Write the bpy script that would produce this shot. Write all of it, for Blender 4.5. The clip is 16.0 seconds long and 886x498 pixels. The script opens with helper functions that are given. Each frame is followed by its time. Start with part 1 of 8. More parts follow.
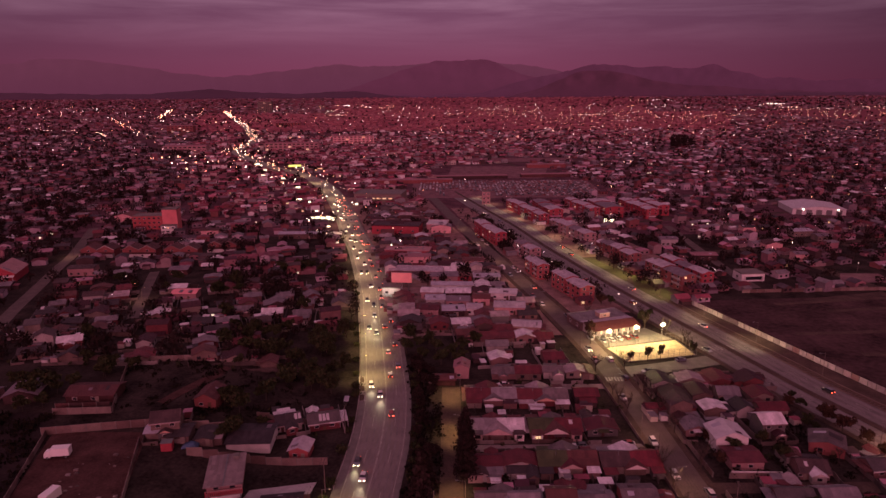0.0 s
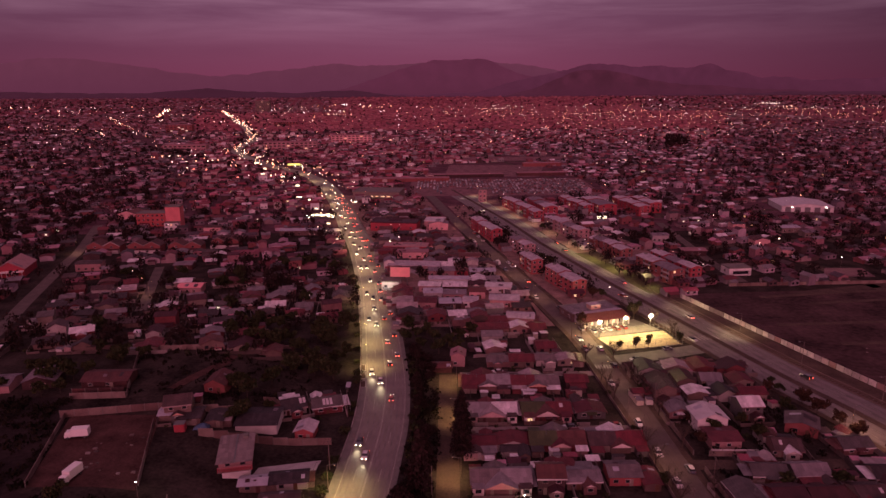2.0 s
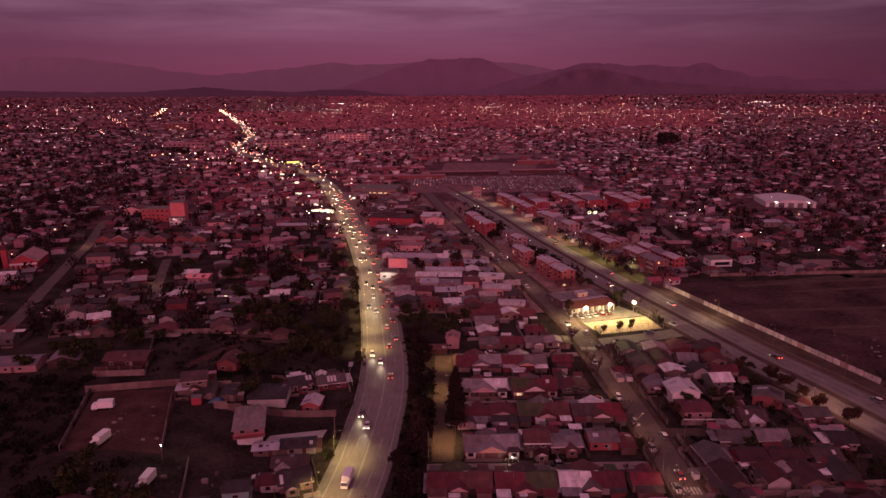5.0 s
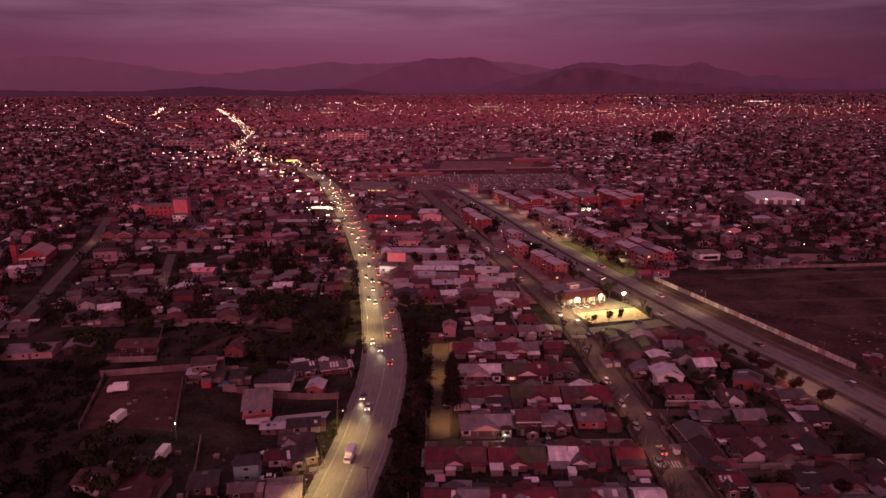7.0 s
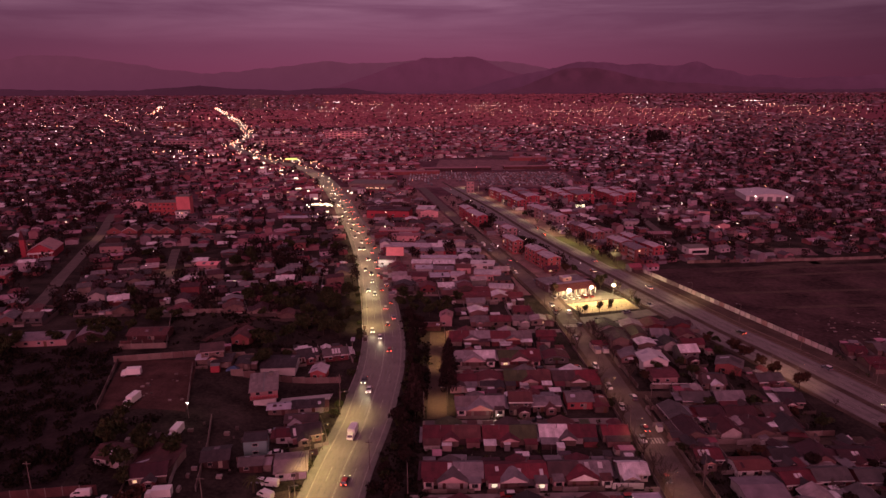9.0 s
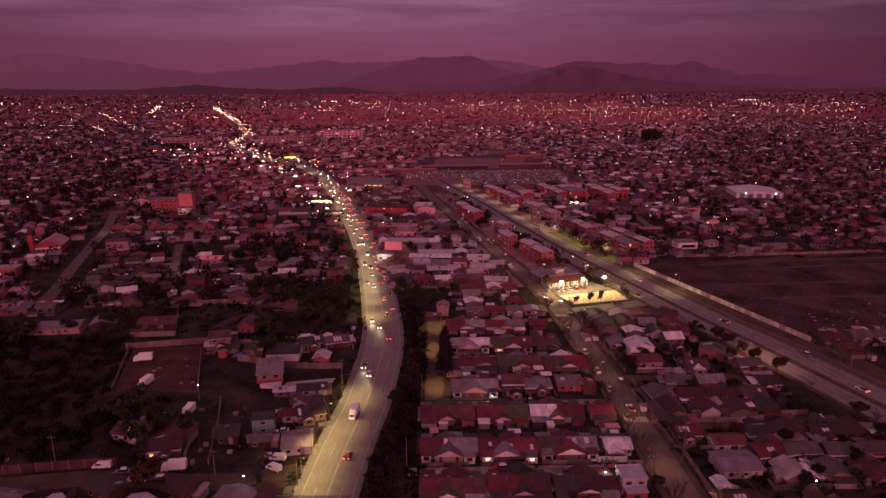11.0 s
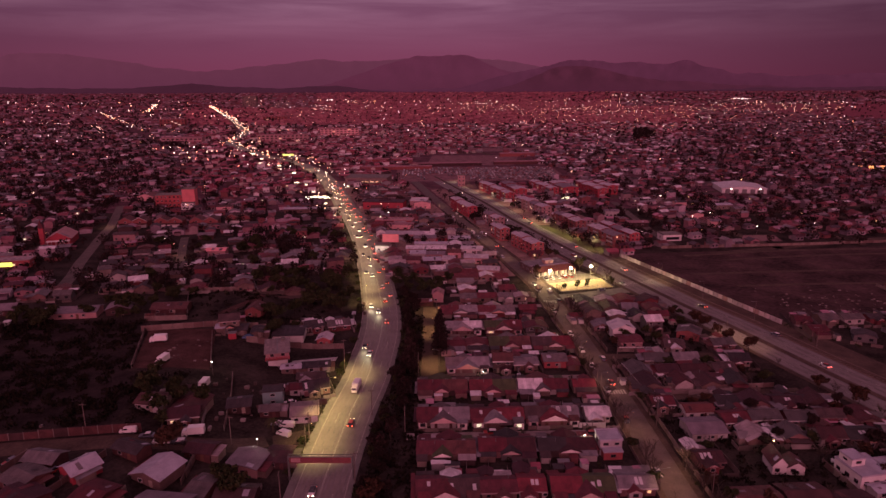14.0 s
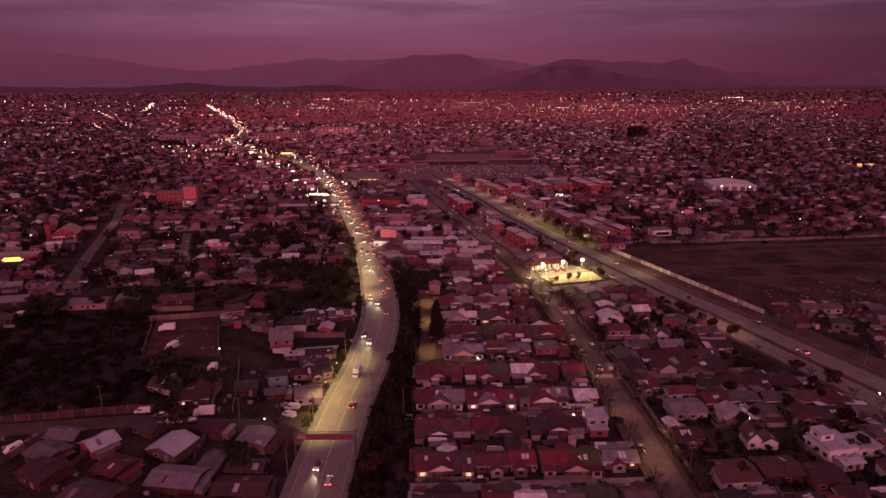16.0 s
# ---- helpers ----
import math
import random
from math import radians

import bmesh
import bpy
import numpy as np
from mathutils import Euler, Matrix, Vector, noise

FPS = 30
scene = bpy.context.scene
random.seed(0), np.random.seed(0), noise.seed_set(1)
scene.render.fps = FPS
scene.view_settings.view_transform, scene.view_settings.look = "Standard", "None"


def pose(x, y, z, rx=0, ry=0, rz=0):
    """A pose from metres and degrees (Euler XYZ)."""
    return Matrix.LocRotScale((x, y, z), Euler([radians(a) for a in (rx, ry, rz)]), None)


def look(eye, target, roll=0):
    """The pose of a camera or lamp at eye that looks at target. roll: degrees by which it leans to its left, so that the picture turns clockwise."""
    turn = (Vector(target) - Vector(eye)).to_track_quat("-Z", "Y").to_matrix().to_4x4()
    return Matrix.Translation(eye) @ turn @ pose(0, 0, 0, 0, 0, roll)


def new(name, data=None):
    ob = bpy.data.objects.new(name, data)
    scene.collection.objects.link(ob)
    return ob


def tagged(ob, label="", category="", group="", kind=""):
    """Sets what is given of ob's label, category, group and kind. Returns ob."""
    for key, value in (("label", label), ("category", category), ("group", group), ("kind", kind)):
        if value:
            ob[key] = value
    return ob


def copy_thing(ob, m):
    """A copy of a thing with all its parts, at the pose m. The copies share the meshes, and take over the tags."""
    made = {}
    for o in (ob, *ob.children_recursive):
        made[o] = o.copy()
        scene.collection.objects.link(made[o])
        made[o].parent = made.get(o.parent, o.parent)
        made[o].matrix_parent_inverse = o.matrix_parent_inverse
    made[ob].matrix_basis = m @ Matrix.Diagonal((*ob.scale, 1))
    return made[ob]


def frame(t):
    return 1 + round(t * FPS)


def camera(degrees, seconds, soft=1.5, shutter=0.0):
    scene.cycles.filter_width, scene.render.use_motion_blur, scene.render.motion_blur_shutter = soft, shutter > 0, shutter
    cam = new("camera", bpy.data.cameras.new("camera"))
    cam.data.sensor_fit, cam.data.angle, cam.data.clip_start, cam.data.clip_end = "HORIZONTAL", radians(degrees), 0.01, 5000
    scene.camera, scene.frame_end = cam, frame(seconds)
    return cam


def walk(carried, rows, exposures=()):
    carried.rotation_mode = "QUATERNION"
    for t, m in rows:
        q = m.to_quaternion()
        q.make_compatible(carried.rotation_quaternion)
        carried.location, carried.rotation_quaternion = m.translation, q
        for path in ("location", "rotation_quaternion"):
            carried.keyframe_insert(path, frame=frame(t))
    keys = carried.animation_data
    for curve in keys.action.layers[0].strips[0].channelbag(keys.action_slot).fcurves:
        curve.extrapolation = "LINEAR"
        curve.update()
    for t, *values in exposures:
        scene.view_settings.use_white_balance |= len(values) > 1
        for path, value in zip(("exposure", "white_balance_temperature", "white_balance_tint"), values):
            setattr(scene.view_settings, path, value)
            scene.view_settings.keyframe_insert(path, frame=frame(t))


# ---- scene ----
cam = camera(68.1, 16.0, soft=1.5)
PATH = [
    (0.0, pose(0.01, 0.00, 104.98, 75.694, 0.290, -0.041)),
    (2.0, pose(0.10, -11.50, 105.77, 75.623, 0.272, -0.274)),
    (4.0, pose(0.22, -23.36, 106.30, 75.558, 0.254, -0.497)),
    (6.0, pose(0.32, -35.49, 106.65, 75.498, 0.236, -0.716)),
    (8.0, pose(0.40, -47.80, 106.87, 75.438, 0.220, -0.940)),
    (10.0, pose(0.43, -60.23, 107.05, 75.378, 0.206, -1.173)),
    (12.0, pose(0.38, -72.69, 107.25, 75.313, 0.195, -1.424)),
    (14.0, pose(0.23, -85.11, 107.54, 75.241, 0.187, -1.699)),
    (16.0, pose(-0.05, -97.41, 107.99, 75.160, 0.183, -2.004)),
]
walk(cam, PATH)


# ---- world: dusk sky, the last glow behind the camera ----
def make_world():
    world = bpy.data.worlds.new("dusk_sky")
    world.use_nodes = True
    scene.world = world
    nt = world.node_tree
    nt.nodes.clear()
    N, L = nt.nodes.new, nt.links.new
    out, bg = N("ShaderNodeOutputWorld"), N("ShaderNodeBackground")
    tc, sep = N("ShaderNodeTexCoord"), N("ShaderNodeSeparateXYZ")
    L(tc.outputs["Generated"], sep.inputs[0])
    # colour by height above the horizon, for the eastern half
    up = N("ShaderNodeValToRGB")
    L(sep.outputs["Z"], up.inputs[0])
    r = up.color_ramp
    r.elements[0].position, r.elements[0].color = 0.0, (0.152, 0.032, 0.07, 1)
    r.elements[1].position, r.elements[1].color = 1.0, (0.34, 0.155, 0.245, 1)
    for p, c in ((0.045, (0.15, 0.0405, 0.082)), (0.085, (0.17, 0.06, 0.11)), (0.16, (0.2, 0.09, 0.145)), (0.4, (0.22, 0.098, 0.15))):
        e = r.elements.new(p)
        e.color = (*c, 1)
    # streaky cloud deck
    mp = N("ShaderNodeMapping")
    mp.inputs["Scale"].default_value = (1.6, 1.6, 16.0)
    L(tc.outputs["Generated"], mp.inputs[0])
    nz = N("ShaderNodeTexNoise")
    nz.inputs["Scale"].default_value = 2.2
    nz.inputs["Detail"].default_value = 7.0
    nz.inputs["Roughness"].default_value = 0.55
    nz.inputs["Distortion"].default_value = 0.4
    L(mp.outputs[0], nz.inputs["Vector"])
    cr = N("ShaderNodeValToRGB")
    cr.color_ramp.elements[0].position, cr.color_ramp.elements[0].color = 0.38, (0.72, 0.66, 0.74, 1)
    cr.color_ramp.elements[1].position, cr.color_ramp.elements[1].color = 0.66, (1.35, 1.6, 1.45, 1)
    L(nz.outputs["Fac"], cr.inputs[0])
    hi = N("ShaderNodeMapRange")
    hi.inputs["From Min"].default_value, hi.inputs["From Max"].default_value = 0.03, 0.12
    L(sep.outputs["Z"], hi.inputs["Value"])
    mul = N("ShaderNodeMix")
    mul.data_type, mul.blend_type = "RGBA", "MULTIPLY"
    L(hi.outputs[0], mul.inputs["Factor"])
    L(up.outputs[0], mul.inputs[6])
    L(cr.outputs[0], mul.inputs[7])
    # brightness falls off to both sides of the view, in place of lens vignetting
    sq = N("ShaderNodeMath")
    sq.operation = "MULTIPLY"
    L(sep.outputs["X"], sq.inputs[0])
    L(sep.outputs["X"], sq.inputs[1])
    side = N("ShaderNodeMapRange")
    side.inputs["From Min"].default_value, side.inputs["From Max"].default_value = 0.0, 0.35
    side.inputs["To Min"].default_value, side.inputs["To Max"].default_value = 1.2, 0.78
    L(sq.outputs[0], side.inputs["Value"])
    thin = N("ShaderNodeVectorMath")
    thin.operation = "SCALE"
    L(mul.outputs[2], thin.inputs[0])
    L(side.outputs[0], thin.inputs["Scale"])
    # the eastern end of the sky has already darkened
    east = N("ShaderNodeMapRange")
    east.inputs["From Min"].default_value, east.inputs["From Max"].default_value = 0.1, 0.6
    east.inputs["To Min"].default_value, east.inputs["To Max"].default_value = 1.0, 0.64
    L(sep.outputs["X"], east.inputs["Value"])
    dusk = N("ShaderNodeVectorMath")
    dusk.operation = "SCALE"
    L(thin.outputs[0], dusk.inputs[0])
    L(east.outputs[0], dusk.inputs["Scale"])
    # western glow
    back = N("ShaderNodeMapRange")
    back.inputs["From Min"].default_value, back.inputs["From Max"].default_value = -0.1, -0.95
    L(sep.outputs["Y"], back.inputs["Value"])
    west = N("ShaderNodeMix")
    west.data_type = "RGBA"
    west.inputs[7].default_value = (0.8, 0.25, 0.32, 1)
    L(back.outputs[0], west.inputs["Factor"])
    L(dusk.outputs[0], west.inputs[6])
    L(west.outputs[2], bg.inputs[0])
    bg.inputs[1].default_value = 1.13
    L(bg.outputs[0], out.inputs[0])


make_world()

sun_data = bpy.data.lights.new("afterglow", "SUN")
sun_data.energy, sun_data.angle, sun_data.color = 0.9, radians(35), (1.0, 0.322, 0.485)
sun = new("afterglow", sun_data)
sun.matrix_world = look((-40, -300, 72), (0, 0, 0))


# ---- materials ----
def mat(name, colours, rough=0.8, scale=1.0, amount=0.25, bump=0.0, random="object", metal=0.0, spread=None, gloss=0.3, waves=0.0, sheets=0.0):
    """Node material: base colour picked out of colours per object or island, with two scales of dirt, and fine relief."""
    m = bpy.data.materials.new(name)
    m.use_nodes = True
    nt = m.node_tree
    N, L = nt.nodes.new, nt.links.new
    b = nt.nodes["Principled BSDF"]
    b.inputs["Roughness"].default_value, b.inputs["Metallic"].default_value = rough, metal
    b.inputs["Specular IOR Level"].default_value = gloss
    tc = N("ShaderNodeTexCoord")
    geo = N("ShaderNodeNewGeometry")
    if len(colours) > 1:
        ramp = N("ShaderNodeValToRGB")
        ramp.color_ramp.interpolation = "CONSTANT"
        n = len(colours)
        while len(ramp.color_ramp.elements) < n:
            ramp.color_ramp.elements.new(0.5)
        for k, c in enumerate(colours):
            ramp.color_ramp.elements[k].position = (spread[k] if spread else k / n)
            ramp.color_ramp.elements[k].color = (*c, 1)
        if random == "object":
            L(N("ShaderNodeObjectInfo").outputs["Random"], ramp.inputs[0])
        else:
            L(geo.outputs["Random Per Island"], ramp.inputs[0])
        col = ramp.outputs[0]
    else:
        rgb = N("ShaderNodeRGB")
        rgb.outputs[0].default_value = (*colours[0], 1)
        col = rgb.outputs[0]
    big, fine = N("ShaderNodeTexNoise"), N("ShaderNodeTexNoise")
    big.inputs["Scale"].default_value, big.inputs["Detail"].default_value = 0.35 * scale, 4
    fine.inputs["Scale"].default_value, fine.inputs["Detail"].default_value = 3.2 * scale, 6
    for t in (big, fine):
        L(geo.outputs["Position"], t.inputs["Vector"])
    mixv = N("ShaderNodeMath")
    mixv.operation = "MULTIPLY_ADD"
    L(big.outputs["Fac"], mixv.inputs[0])
    mixv.inputs[1].default_value = 0.6
    half = N("ShaderNodeMath")
    half.operation = "MULTIPLY"
    half.inputs[1].default_value = 0.4
    L(fine.outputs["Fac"], half.inputs[0])
    L(half.outputs[0], mixv.inputs[2])
    rng = N("ShaderNodeMapRange")
    rng.inputs["From Min"].default_value, rng.inputs["From Max"].default_value = 0.3, 0.7
    rng.inputs["To Min"].default_value, rng.inputs["To Max"].default_value = 1.0 - amount, 1.0 + amount
    L(mixv.outputs[0], rng.inputs["Value"])
    vm = N("ShaderNodeVectorMath")
    vm.operation = "SCALE"
    if sheets:  # each roof sheet has weathered a little differently
        snap, wn, sr, sv = N("ShaderNodeVectorMath"), N("ShaderNodeTexWhiteNoise"), N("ShaderNodeMapRange"), N("ShaderNodeVectorMath")
        snap.operation, sv.operation, wn.noise_dimensions = "SNAP", "SCALE", "4D"
        snap.inputs[1].default_value = (0.98, 2.3, 40.0)
        L(tc.outputs["Object"], snap.inputs[0])
        L(snap.outputs[0], wn.inputs["Vector"])
        L(N("ShaderNodeObjectInfo").outputs["Random"], wn.inputs["W"])
        sr.inputs["To Min"].default_value, sr.inputs["To Max"].default_value = 1.0 - sheets, 1.0 + sheets
        L(wn.outputs["Value"], sr.inputs["Value"])
        L(col, sv.inputs[0])
        L(sr.outputs[0], sv.inputs["Scale"])
        col = sv.outputs[0]
    L(col, vm.inputs[0])
    L(rng.outputs[0], vm.inputs["Scale"])
    L(vm.outputs[0], b.inputs["Base Color"])
    if bump or waves:
        bp = N("ShaderNodeBump")
        bp.inputs["Strength"].default_value = 0.6
        bp.inputs["Distance"].default_value = bump or 0.05
        L(fine.outputs["Fac"], bp.inputs["Height"])
        if waves:
            wv = N("ShaderNodeTexWave")
            wv.inputs["Scale"].default_value = waves
            wv.inputs["Distortion"].default_value = 0.3
            L(tc.outputs["Object"], wv.inputs["Vector"])
            L(wv.outputs["Fac"], bp.inputs["Height"])
        L(bp.outputs[0], b.inputs["Normal"])
    return m


def glow(name, colours, strength, random="object"):
    m = bpy.data.materials.new(name)
    m.use_nodes = True
    nt = m.node_tree
    b = nt.nodes["Principled BSDF"]
    b.inputs["Base Color"].default_value = (0.5, 0.5, 0.5, 1)
    b.inputs["Emission Strength"].default_value = strength
    if len(colours) > 1:
        ramp = nt.nodes.new("ShaderNodeValToRGB")
        ramp.color_ramp.interpolation = "CONSTANT"
        while len(ramp.color_ramp.elements) < len(colours):
            ramp.color_ramp.elements.new(0.5)
        for k, c in enumerate(colours):
            ramp.color_ramp.elements[k].position, ramp.color_ramp.elements[k].color = k / len(colours), (*c, 1)
        src = nt.nodes.new("ShaderNodeObjectInfo").outputs["Random"] if random == "object" else nt.nodes.new("ShaderNodeNewGeometry").outputs["Random Per Island"]
        nt.links.new(src, ramp.inputs[0])
        nt.links.new(ramp.outputs[0], b.inputs["Emission Color"])
    else:
        b.inputs["Emission Color"].default_value = (*colours[0], 1)
    m.cycles.emission_sampling = "NONE"
    return m


MAROON, WINE, RUST, ZINC, PALE, BROWN, SLATE = (0.117, 0.022, 0.031), (0.05, 0.016, 0.023), (0.1, 0.036, 0.036), (0.17, 0.142, 0.158), (0.58, 0.53, 0.56), (0.062, 0.036, 0.038), (0.043, 0.031, 0.035)
CREAM, WHITE, PINK, BRICK, GREY, OCHRE = (0.44, 0.38, 0.34), (0.62, 0.59, 0.59), (0.42, 0.28, 0.28), (0.2, 0.07, 0.076), (0.22, 0.2, 0.21), (0.24, 0.17, 0.15)
